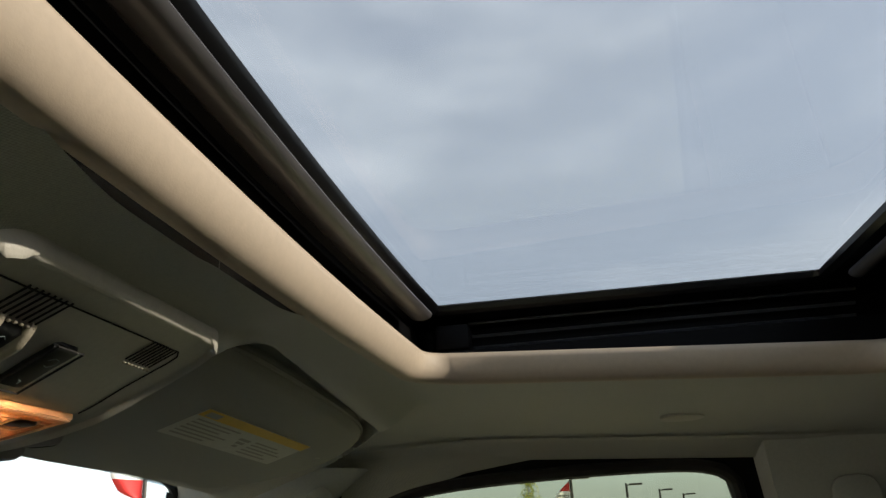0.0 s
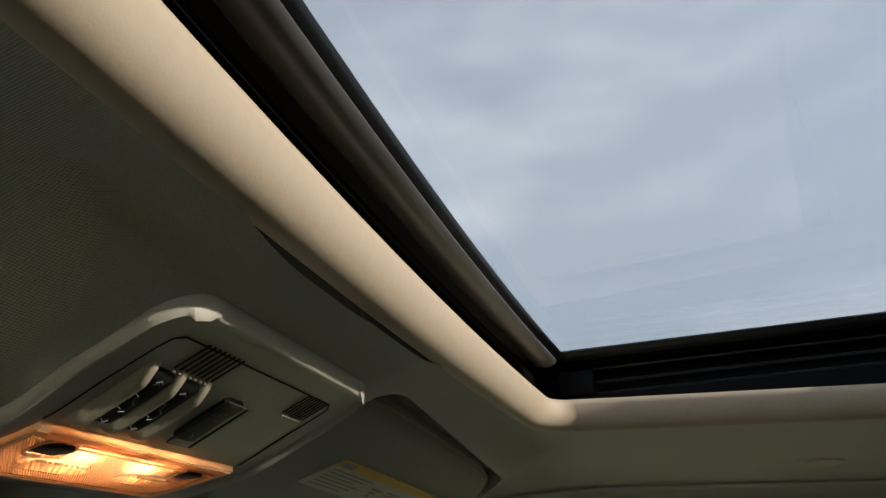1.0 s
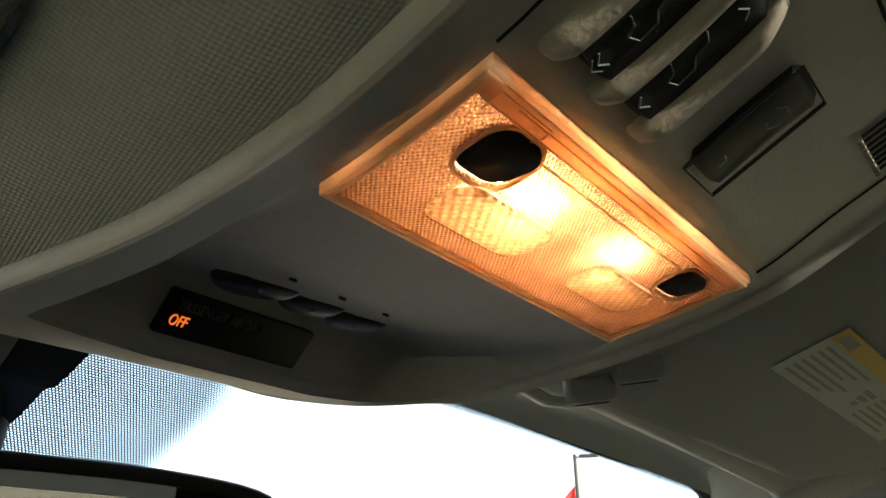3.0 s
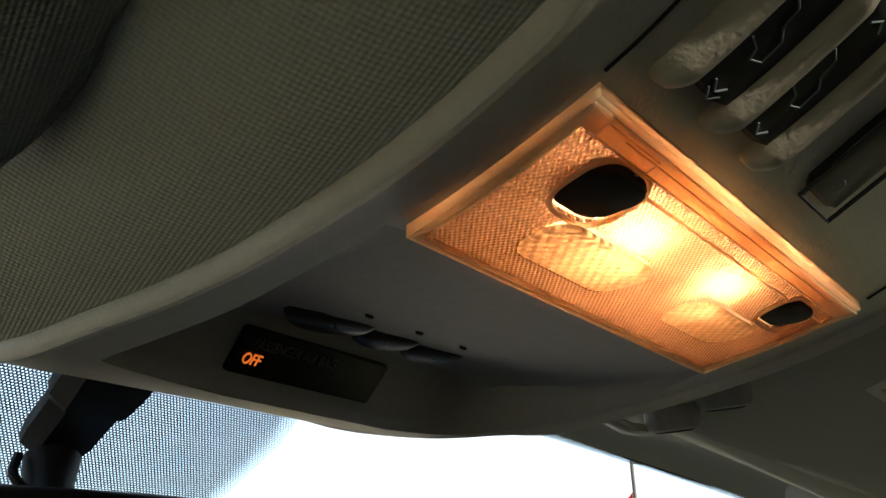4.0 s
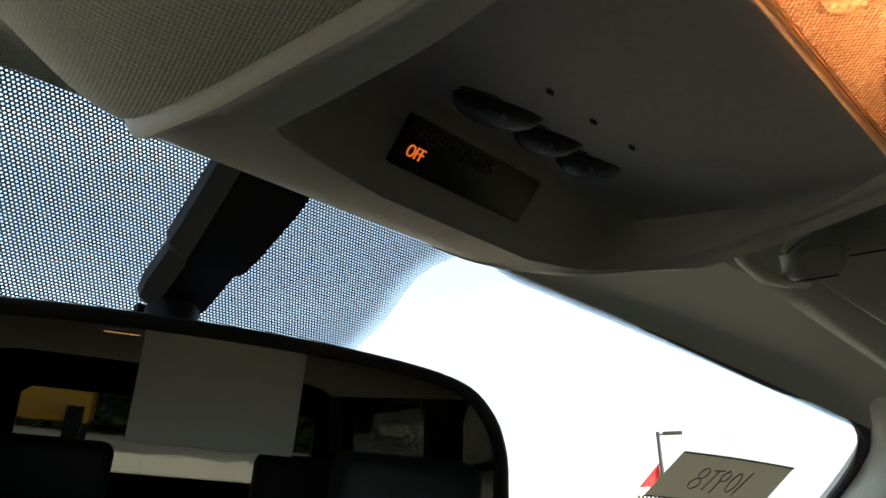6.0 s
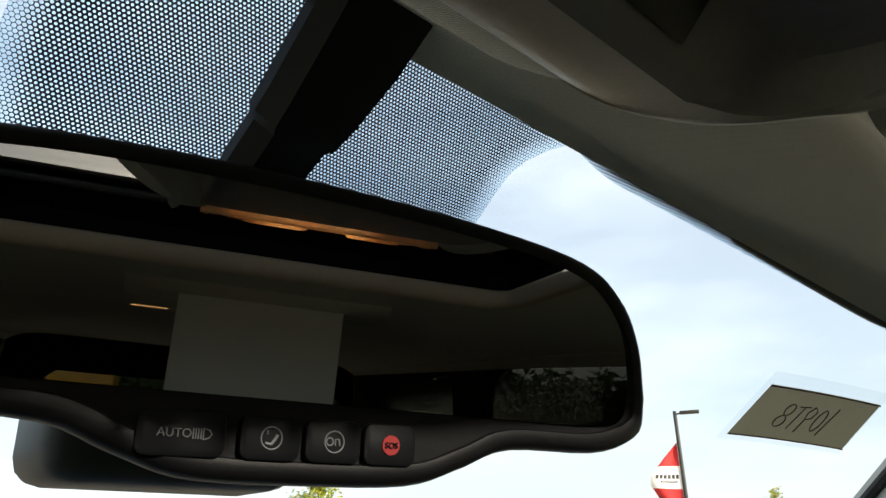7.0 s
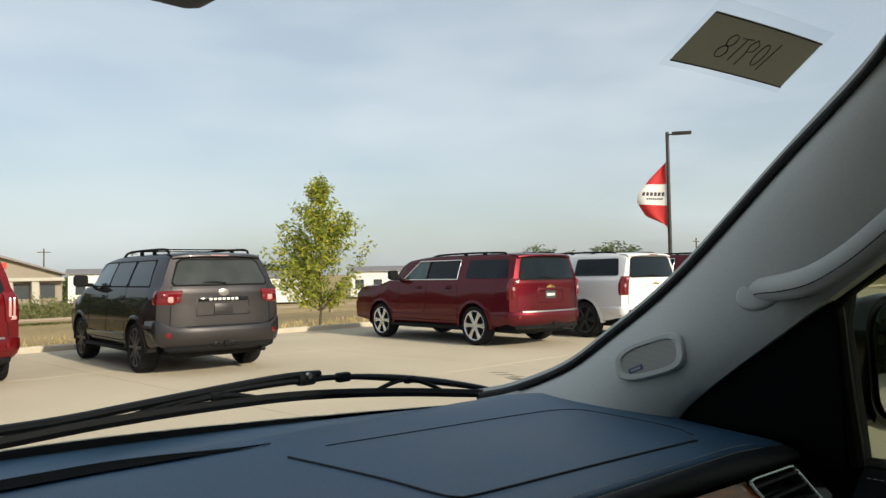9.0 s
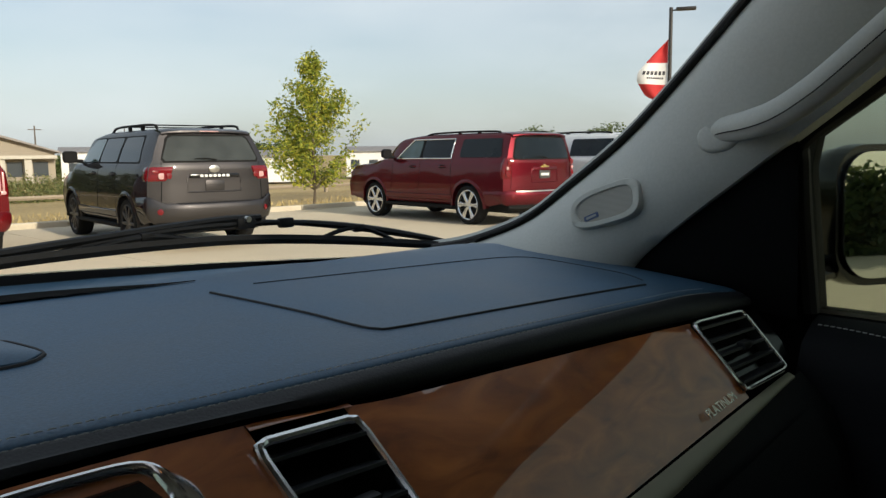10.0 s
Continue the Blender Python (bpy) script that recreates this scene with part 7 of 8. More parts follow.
    if S["rail"] > 0.03:
        for yy in (0.95, 2.0):
            bm = bmesh.new()
            tube(bm, [(x, yy, H + S["rail"] + 0.012) for x in np.linspace(-roofw + 0.09, roofw - 0.09, 5)], 0.018, 8, 0.6)
            part("cross_bar", bm, under_mat, car)
    # rear glass in its black border
    g0, g1, w0, w1 = S["rear_glass"]
    def pane(grow, out):
        bm = bmesh.new()
        rows2 = []
        for j in range(9):
            v = j / 8
            z = lerp(g0 - grow, g1 + grow, v)
            hw = lerp(w0, w1, v) + grow - 0.05 * max(0.0, (abs(2 * v - 1) - 0.75) / 0.25) ** 2
            rows2.append([back(hw * q, z, out) for q in np.linspace(-1, 1, 13)])
        loft(bm, rows2)
        return clean(bm, False)
    part("glass_border", pane(0.028, 0.004), under_mat, car, smooth=60)
    part("rear_window", pane(0.0, 0.009), S["rear_mat"], car, smooth=60)
    bm = bmesh.new()
    tube(bm, [back(0.05, g0 + 0.01, 0.03), back(-0.10, g0 + 0.035, 0.03), back(-0.30, g0 + 0.030, 0.028)], [0.014, 0.010, 0.006], 6)
    part("rear_wiper", bm, under_mat, car)
    # spoiler over the glass
    bm = bmesh.new()
    rows2 = []
    for q in np.linspace(-1, 1, 17):
        x = q * (roofw - 0.035)
        dy = 0.05 * q * q
        yb = back(x, H - 0.06).y
        rows2.append([(x, yb + 0.22, H - 0.006 - 0.02 * q ** 4), (x, yb + 0.04, H - 0.012 - 0.03 * q ** 4), (x, yb - 0.085 + dy, H - 0.042 - 0.03 * q ** 4), (x, yb - 0.090 + dy, H - 0.066 - 0.03 * q ** 4), (x, yb - 0.02, H - 0.094 - 0.03 * q ** 4), (x, yb + 0.10, H - 0.10)])
    loft(bm, rows2, closed=True, caps=True)
    part("spoiler", clean(bm), S["paint"], car, smooth=40)
    yb = back(0, H - 0.06).y
    part("brake_lamp", boxes(((-0.15, yb - 0.097, H - 0.062), (0.15, yb - 0.080, H - 0.046)), bevel=0.004), S["brake_cell"], car)
    # tailgate joints
    for s in (1, -1):
        bm = bmesh.new()
        tube(bm, [back(s * (W - S["gate_in"] - 0.03 * q), lerp(S["bumper"] + 0.02, g0 - 0.02, q), -0.001) for q in np.linspace(0, 1, 8)], 0.006, 5)
        part("shut_line", bm, under_mat, car)
    # number plate recess: raised frame, sunk field, plate, handle bar
    pz, ph, pw = S["plate_z"], S["plate_h"], S["plate_w"]
    loop = [back(pw * a, pz + ph * b, 0.004) for a, b in ((-0.86, 1), (0.86, 1), (1.0, 0.6), (1.0, -1), (-1.0, -1), (-1.0, 0.6), (-0.86, 1))]
    bm = bmesh.new()
    tube(bm, loop, 0.012, 6)
    part("recess_edge", bm, S["paint"], car)
    bm = bmesh.new()
    loft(bm, [[back(pw * 0.97 * q * (0.88 if b > 0.8 else 1), pz + ph * b, 0.003) for q in np.linspace(-1, 1, 9)] for b in (-0.97, 0.5, 0.97)])
    part("plate_recess", clean(bm, False), S["recess"], car)
    part("plate_panel", boxes(((-0.152, back(0, pz).y - 0.016, pz - 0.085 - S["plate_drop"]), (0.152, back(0, pz).y - 0.004, pz + 0.07 - S["plate_drop"])), bevel=0.004), S["plate"], car)
    if S.get("plate_print"):
        part("plate_bar", boxes(((-0.11, back(0, pz).y - 0.021, pz - 0.03 - S["plate_drop"]), (0.11, back(0, pz).y - 0.015, pz + 0.02 - S["plate_drop"])), bevel=0.002), plate_white, car)
    zb = pz + ph * 0.80
    gp = part("tailgate_strip", boxes(((-pw * 0.93, back(0, zb).y - 0.030, zb - 0.028), (pw * 0.93, back(0, zb).y + 0.02, zb + 0.030)), bevel=0.012), S["strip"], car)
    if S.get("name_bar"):
        for k in range(7):
            part("name_bar", boxes(((-0.24 + 0.070 * k, back(0, zb).y - 0.037, zb - 0.018), (-0.19 + 0.070 * k, back(0, zb).y - 0.029, zb + 0.020)), bevel=0.003), plate_white, gp)
    bm = bmesh.new()
    if S.get("chrome"):
        shape, mt, bz = [(-0.12, -0.018), (-0.04, -0.022), (-0.035, -0.045), (0.045, -0.045), (0.04, -0.022), (0.12, -0.018), (0.125, 0.018), (0.04, 0.022), (0.035, 0.045), (-0.045, 0.045), (-0.04, 0.022), (-0.115, 0.018)], badge_gold, pz + ph + 0.01
    else:
        shape, mt, bz = [(0.085 * math.cos(q * math.tau / 28), 0.058 * math.sin(q * math.tau / 28)) for q in range(28)], satin, pz + ph + 0.075
    slab(bm, shape, 0, 0.012, Matrix.Translation(back(0, bz, 0.006)) @ pose(0, 0, 0, 90, 0, 0), 0.004)
    part("badge", bm, mt, car, "plain bright emblem shape")
    # bumper wrapped round to the wheel arches
    b0, b1 = S["bumper_low"], S["bumper"]
    def bump(q, z, out):
        """Round the tail: q in -1..1 across, the last fifth of it along the flank."""
        u = max(-1.0, min(1.0, q / 0.72))
        x = u * (W + 0.004)
        yb = -0.135 + 0.29 * abs(u) ** 3.2
        if abs(q) > 0.72:
            yb += (abs(q) - 0.72) / 0.28 * (ax[0] - ra - 0.05 - yb)
        return (x + out * abs(u) ** 3 * (1 if u > 0 else -1), yb - out * (1 - abs(u) ** 3), z)
    bm = bmesh.new()
    rows2 = []
    for i in range(49):
        q = lerp(-1, 1, i / 48)
        up = S["bumper_rise"] * sstep(0.55, 0.72, abs(q))
        x, y, _ = bump(q, 0, 0)
        rise = 0.14 * sstep(0.66, 1.0, abs(q))
        rows2.append([(x * 0.97, y + 0.10, b1 + up + 0.012), bump(q, b1 + up + 0.006, -0.022), bump(q, b1 + up - 0.022, 0.002), bump(q, lerp(b0, b1, 0.72), 0.006), bump(q, lerp(b0, b1, 0.45) + rise * 0.4, 0.0), bump(q, b0 + 0.05 + rise, -0.030), bump(q, b0 + rise, -0.085)])
    loft(bm, rows2)
    part("bumper", clean(bm), S["bumper_paint"], car, smooth=50)
    if S.get("chrome"):
        bm = bmesh.new()
        loft(bm, [[bump(q, b1 + 0.016, -0.03), bump(q, b1 + 0.014, 0.008), bump(q, b1 - 0.012, 0.012)] for q in np.linspace(-0.56, 0.56, 25)])
        part("bumper_step", clean(bm), satin, car)
    bm = bmesh.new()
    loft(bm, [[bump(q, b0 + 0.02, -0.05), bump(q, b0 - 0.05, -0.07), bump(q, b0 - 0.09, -0.20)] for q in np.linspace(-0.66, 0.66, 25)])
    part("valance", clean(bm), under_mat, car)
    bm = bmesh.new()
    box(bm, (-0.24, -0.10, b0 - 0.01), (0.24, 0.0, b0 + 0.085), 0.025, 2)
    box(bm, (-0.045, -0.13, b0 + 0.0), (0.045, -0.09, b0 + 0.075), 0.012, 2)
    part("hitch_cover", bm, under_mat, car)
    for x in (-0.15, 0.13):
        bm = bmesh.new()
        tube(bm, [(x + 0.035 * math.cos(q), -0.105, b0 + 0.035 + 0.028 * math.sin(q)) for q in np.linspace(0, math.tau, 13)], 0.007, 5, up=(0, 1, 0))
        part("tow_loop", bm, gloss_black, car)
    bm = bmesh.new()
    tube(bm, [(0.66, -0.02, 0.34), (0.66, 0.5, 0.35)], 0.038, 14)
    part("exhaust", bm, under_mat, car)
    for s in (1, -1):
        p = Vector(bump(s * 0.60, lerp(b0, b1, 0.62), 0.006))
        bm = bmesh.new()
        slab(bm, [(0.046 * math.cos(q * math.tau / 20), 0.046 * math.sin(q * math.tau / 20)) for q in range(20)], -0.004, 0.008, Matrix.Translation(p) @ pose(0, 0, 0, 90, 0, s * 34), 0.003)
        part("reflector", bm, tail_red, car)
        if S.get("flaps"):
            xa, xb = sorted((s * (W - 0.10), s * (W - 0.36)))
            part("mud_flap", boxes(((xa, ax[0] - ra + 0.02, 0.14), (xb, ax[0] - ra + 0.05, 0.45)), bevel=0.01), under_mat, car)
    # nose: lamps and grille
    for s in (1, -1):
        xa, xb = sorted((s * 0.55, s * (W - 0.14)))
        part("headlamp", boxes(((xa, L - 0.16, hood - 0.36), (xb, L + 0.02, hood - 0.20)), bevel=0.03), tail_clear, car)
    part("grille", boxes(((-0.5, L - 0.05, hood - 0.55), (0.5, L + 0.05, hood - 0.24)), bevel=0.02), under_mat, car)
    return car


def gloss_paint(name, color, metal, rough):
    """Metallic lacquer: flake under a clear coat."""
    m = material(name, color, rough, metal, spec=0.4, coat=0.6, stain=0.05, stain_scale=1.5, rough_var=0.04)
    m.node_tree.nodes["Principled BSDF"].inputs["Coat Roughness"].default_value = 0.02
    if metal:
        m.node_tree.nodes["Principled BSDF"].inputs["Specular Tint"].default_value = (0.15, 0.15, 0.18, 1)
    return m


grey_paint = gloss_paint("dark_grey_paint", (0.056, 0.052, 0.053), 0.85, 0.45)
red_paint = gloss_paint("dark_red_paint", (0.110, 0.007, 0.013), 0.75, 0.45)
white_paint = gloss_paint("white_paint", (0.74, 0.75, 0.76), 0.0, 0.35)
bright_red = gloss_paint("bright_red_paint", (0.14, 0.005, 0.008), 0.4, 0.40)
badge_gold = material("badge_gold", (0.75, 0.55, 0.20), 0.25, 1.0)
plate_white = material("white_print", (0.70, 0.70, 0.68), 0.6)
BIG = dict(L=5.21, W=2.03, H=1.885, belt=1.345, roofw=1.50, hood=1.22, rail=0.050, r=0.40, rear_axle=1.10, base=3.10, roof_front=3.45, cowl=4.10, lean=0.40, tail=(1.085, 1.295, 0.34), wrap=0.26, mirror_y=3.62, bumper=0.745, bumper_low=0.44, bumper_rise=0.10,
           surround=(0.50, 3.84, 0.12, -0.62), windows=[(2.64, 3.80, -0.02, -0.60, 1), (1.66, 2.56, 0.0, 0.0, 0), (0.52, 1.56, 0.14, 0.0, 0)], handles=(1.72, 2.78), shuts=(1.60, 2.54, 3.62), rim=dark_alloy, spokes=10, paint=grey_paint, arch=grey_paint, moulding=grey_paint, mirror_paint=under_mat,
           bumper_paint=grey_paint, rear_glass=(1.385, 1.755, 0.775, 0.62), rear_mat=rear_glass, gate_in=0.20, plate_z=1.045, plate_h=0.135, plate_w=0.43, plate_drop=0.03, recess=grey_paint, plate=grey_paint, strip=gloss_black, name_bar=True, brake_cell=tail_clear,
           lamp_cells=((0.52, 0.36, 0.30, 0.42, tail_clear), (0.82, 0.36, 0.22, 0.40, tail_red), (0.30, 0.66, 0.34, 0.22, tail_red)))
SUB = dict(BIG, L=5.70, W=2.045, H=1.87, belt=1.345, roofw=1.58, hood=1.24, rail=0.012, r=0.405, rear_axle=1.20, base=3.30, roof_front=3.62, cowl=4.35, lean=0.22, tail=(0.95, 1.36, 0.135), wrap=0.12, mirror_y=3.78, bumper=0.705, bumper_low=0.42, bumper_rise=0.0,
           surround=(1.74, 3.66, 0.0, -0.50), windows=[(2.82, 3.62, 0.0, -0.48, 1), (1.80, 2.74, 0.0, 0.0, 0), (0.16, 1.50, 0.06, 0.0, 0)], handles=(2.00, 3.02), shuts=(1.72, 2.78, 3.78), rim=alloy, spokes=6, paint=red_paint, arch=red_paint, moulding=red_paint, mirror_paint=under_mat,
           bumper_paint=red_paint, rear_glass=(1.345, 1.745, 0.80, 0.66), rear_mat=car_glass, gate_in=0.16, plate_z=1.02, plate_h=0.145, plate_w=0.37, plate_drop=-0.01, recess=red_paint, plate=plate_mat, plate_print=True, strip=red_paint, name_bar=False, chrome=True, brake_cell=tail_red,
           lamp_cells=((0.45, 0.50, 0.62, 0.16, tail_clear), (0.45, 0.24, 0.62, 0.24, tail_red), (0.45, 0.78, 0.62, 0.26, tail_red)))


def parked(rl, heading, S):
    """Pose of a car whose rear left wheel stands at rl; heading in degrees clockwise."""
    off = Vector((-(S["W"] / 2 - 0.02), S["rear_axle"], 0))
    rot = pose(0, 0, 0, 0, 0, -heading)
    return Matrix.Translation(Vector((rl[0], rl[1], 0)) - rot @ off) @ rot


suv("car", "dark grey large utility car with black wheels, parked tail on", parked((5.06, 12.49), 5.5, BIG), BIG)
suv("car", "dark red long utility car with bright alloy wheels", parked((11.50, 11.15), 5.5, SUB), SUB)
WHT = dict(SUB, paint=white_paint, arch=white_paint, moulding=white_paint, bumper_paint=white_paint, recess=white_paint, plate=white_paint, plate_print=False, strip=white_paint, rim=dark_alloy)
suv("car", "white long utility car beside a dark red one", parked((14.30, 10.40), 5.5, WHT), WHT)
RED2 = dict(SUB, paint=red_paint)
suv("car", "dark red utility car half hidden behind a white one", parked((18.3, 9.9), 5.5, RED2), RED2)
PICK = dict(SUB, paint=bright_red, arch=bright_red, moulding=bright_red, bumper_paint=bright_red, recess=bright_red, strip=bright_red, tail=(0.92, 1.33, 0.17), wrap=0.20, rim=dark_alloy, flaps=True,
            lamp_cells=((0.62, 0.50, 0.20, 0.66, tail_clear), (0.28, 0.50, 0.16, 0.66, tail_clear), (0.45, 0.13, 0.55, 0.12, tail_clear)))
suv("car", "bright red utility car at the end of the row", parked((1.42, 13.5), 5.5, PICK), PICK)

# ---- trees ----
leaf_mat = material("leaf_green", (0.10, 0.13, 0.025), 0.6, random_value=0.0)
n, l = leaf_mat.node_tree.nodes, leaf_mat.node_tree.links
geo = n.new("ShaderNodeNewGeometry")
rp = n.new("ShaderNodeValToRGB")
rp.color_ramp.elements[0].color, rp.color_ramp.elements[1].color = (0.10, 0.16, 0.02, 1), (0.58, 0.52, 0.06, 1)
e = rp.color_ramp.elements.new(0.55)
e.color = (0.35, 0.39, 0.05, 1)
l.new(geo.outputs["Random Per Island"], rp.inputs["Fac"])
b = n["Principled BSDF"]
l.new(rp.outputs["Color"], b.inputs["Base Color"])
tl2 = n.new("ShaderNodeBsdfTranslucent")
l.new(rp.outputs["Color"], tl2.inputs["Color"])
mx = n.new("ShaderNodeMixShader")
mx.inputs[0].default_value = 0.45
l.new(b.outputs[0], mx.inputs[1])
l.new(tl2.outputs[0], mx.inputs[2])
l.new(mx.outputs[0], n["Material Output"].inputs["Surface"])
bark = material("bark", (0.10, 0.075, 0.05), 0.9, grain=0.3, grain_scale=30, bump=0.8, bump_scale=40, bump_dist=0.01)


def add_leaves(verts, faces, c, count, spread, size, rng):
    for _ in range(count):
        p = c + Vector((rng.gauss(0, 1), rng.gauss(0, 1), rng.gauss(0, 0.8))) * spread
        d = Vector((rng.uniform(-1, 1), rng.uniform(-1, 1), rng.uniform(-0.9, 0.2))).normalized()
        q = d.orthogonal().normalized()
        q.rotate(Matrix.Rotation(rng.uniform(0, math.tau), 3, d))
        s = size * rng.uniform(0.7, 1.3)
        i = len(verts)
        verts += [p, p + d * s * 0.5 + q * s * 0.20, p + d * s, p + d * s * 0.5 - q * s * 0.20]
        faces.append((i, i + 1, i + 2, i + 3))


def tree(loc, height, crown_low, radius, label, seed, twigs, leaf, per=9, group=""):
    th = thing("tree", label, "tree", Matrix.Translation(loc), group=group)
    rng = random.Random(seed)
    bm = bmesh.new()
    trunk = [Vector((0.04 * math.sin(k * 1.3), 0.04 * math.cos(k), height * 0.94 * k / 8)) for k in range(9)]
    tr_r = height * 0.0066
    tube(bm, trunk, [tr_r * (1.35 - 1.2 * k / 8) for k in range(9)], 8, up=(0, 1, 0))
    verts, faces = [], []
    for k in range(twigs):
        t = rng.uniform(0, 1) ** 0.85
        z = lerp(crown_low, height * 0.97, t)
        a = rng.uniform(0, math.tau)
        prof = (0.06 + 0.94 * (1 - t) ** 1.0) * (0.72 + 0.28 * sstep(0, 0.2, t))
        reach = radius * prof * rng.uniform(0.40, 1.32) + 0.06
        o = Vector((0, 0, z - reach * 0.45))
        o.z = max(o.z, crown_low * 0.7)
        tip = Vector((math.cos(a) * reach, math.sin(a) * reach, z + reach * rng.uniform(0.05, 0.62)))
        mid = o.lerp(tip, 0.5) + Vector((0, 0, -0.04 * reach))
        tube(bm, [o, mid, tip], [tr_r * 0.34, tr_r * 0.2, tr_r * 0.06], 5)
        steps = max(2, int(reach / 0.16))
        for q in range(steps):
            f = 0.25 + 0.78 * (q + rng.random()) / steps
            add_leaves(verts, faces, o.lerp(mid, f * 2) if f < 0.5 else mid.lerp(tip, f * 2 - 1), per, 0.05 + 0.018 * radius, leaf, rng)
    part("trunk", bm, bark, th)
    me = bpy.data.meshes.new("crown")
    me.from_pydata(verts, [], faces)
    me.materials.append(leaf_mat)
    cr = new("crown", me)
    cr.parent = th
    return th


tree((12.75, 18.15, -0.02), 4.35, 0.72, 1.72, "young street tree with yellow-green leaves behind the kerb", 5, 128, 0.12, 17)
tree((40.5, 2.0, 0.0), 4.3, 1.6, 1.0, "young street tree with sparse green leaves", 9, 60, 0.12, 8)
tree((36.0, 15.8, -0.1), 4.6, 1.4, 1.5, "young street tree with sparse green leaves", 12, 90, 0.12, 8)


leaf_dark = leaf_mat.copy()
leaf_dark.name = "leaf_dark_green"
for q in leaf_dark.node_tree.nodes:
    if q.type == "VALTORGB":
        for el, c_ in zip(q.color_ramp.elements, ((0.02, 0.04, 0.008), (0.045, 0.075, 0.014), (0.09, 0.11, 0.03))):
            el.color = (*c_, 1)


leaf_mid = leaf_mat.copy()
leaf_mid.name = "leaf_mid_green"
for q in leaf_mid.node_tree.nodes:
    if q.type == "VALTORGB":
        for el, c_ in zip(q.color_ramp.elements, ((0.06, 0.09, 0.03), (0.11, 0.15, 0.045), (0.18, 0.20, 0.07))):
            el.color = (*c_, 1)


leaf_weed = leaf_mat.copy()
leaf_weed.name = "weed_olive"
for q in leaf_weed.node_tree.nodes:
    if q.type == "VALTORGB":
        for el, c_ in zip(q.color_ramp.elements, ((0.09, 0.11, 0.035), (0.17, 0.19, 0.06), (0.30, 0.26, 0.11))):
            el.color = (*c_, 1)


def bush_mass(name, spots, label, seed, leaf, dens, mat=None):
    rng = random.Random(seed)
    verts, faces = [], []
    for x, y, z0, rx, rz in spots:
        for _ in range(dens):
            a, u = rng.uniform(0, math.tau), rng.random() ** 0.5
            h = rng.random()
            c = Vector((x + rx * u * math.cos(a), y + rx * 0.6 * u * math.sin(a), z0 + rz * h * (1 - 0.5 * u * u)))
            add_leaves(verts, faces, c, 5, rx * 0.06, leaf, rng)
    me = bpy.data.meshes.new(name)
    me.from_pydata(verts, [], faces)
    me.materials.append(mat or leaf_mat)
    return tagged(new(name, me), label, "trees", kind="stuff")


def at_bearing(az, dist, z):
    return (dist * math.sin(radians(az)), dist * math.cos(radians(az)), z)


far = []
for az, w_, hgt in [(30.0, 5, 4.0), (31.0, 5, 5.0), (32.2, 5, 4.6), (33.2, 5, 5.0), (34.2, 5, 5.4), (51.6, 6, 6.6), (52.8, 6, 6.2), (54.2, 6, 5.5), (55.4, 6, 5.4), (56.4, 6, 6.4), (57.3, 6, 7.2), (58.4, 5, 6.4), (46.2, 4, 2.6), (47.0, 4, 2.4), (64, 6, 3.4), (67, 6, 3.8), (19.5, 6, 3.0), (82, 7, 4.0), (88, 7, 3.6), (96, 8, 4.4), (99, 8, 4.6), (102, 8, 4.2)]:
    x, y, z = at_bearing(az, 118, -1.1)
    far.append((x, y, z, w_ * 0.75, hgt))
# unseen trees to the left, added to darken the reflections in the car flanks
for az in np.arange(-62, 9, 2.6):
    far.append((*at_bearing(az, 84 + 5 * math.sin(az), -1.1), 3.4, 8.0 + 1.8 * math.sin(az * 1.7)))
bush_mass("far_trees", far, "line of green trees far beyond the car park", 4, 0.50, 700, leaf_mid)
tall = [(*at_bearing(az, 46 + 6 * math.sin(az * 3), -0.9), 1.5, 1.5) for az in np.arange(14.5, 24, 0.9)]
bush_mass("tall_grass", tall, "tall green weeds along the road", 6, 0.16, 240, leaf_weed)

# tufts on the verge behind the kerb
rng = random.Random(21)
verts, faces = [], []
for _ in range(9000):
    x, y = rng.uniform(-6, 34), KERB + 0.25 + 9 * rng.random() ** 1.6
    z = ground_z(x, y) - 0.03
    h = rng.uniform(0.06, 0.20)
    a = rng.uniform(0, math.tau)
    i = len(verts)
    dx, dy = 0.02 * math.cos(a), 0.02 * math.sin(a)
    verts += [Vector((x - dx, y - dy, z)), Vector((x + dx, y + dy, z)), Vector((x + rng.gauss(0, 0.05), y + rng.gauss(0, 0.05), z + h))]
    faces.append((i, i + 1, i + 2))
me = bpy.data.meshes.new("verge_grass")
me.from_pydata(verts, [], faces)
me.materials.append(material("straw_grass", (0.42, 0.32, 0.14), 0.9, stain=0.4, stain_scale=0.6))
tagged(new("verge_grass", me), "dry straw-coloured grass on the verge", "grass", kind="stuff")

# ---- lamp post with its flag ----
post_mat = material("dark_bronze_post", (0.025, 0.022, 0.02), 0.45, stain=0.15, stain_scale=3)
flag_red = material("flag_red", (0.50, 0.025, 0.025), 0.75, stain=0.08, stain_scale=2)
flag_white = material("flag_white", (0.75, 0.74, 0.72), 0.75, stain=0.06, stain_scale=2)
flag_ink = material("flag_print", (0.05, 0.05, 0.06), 0.8)


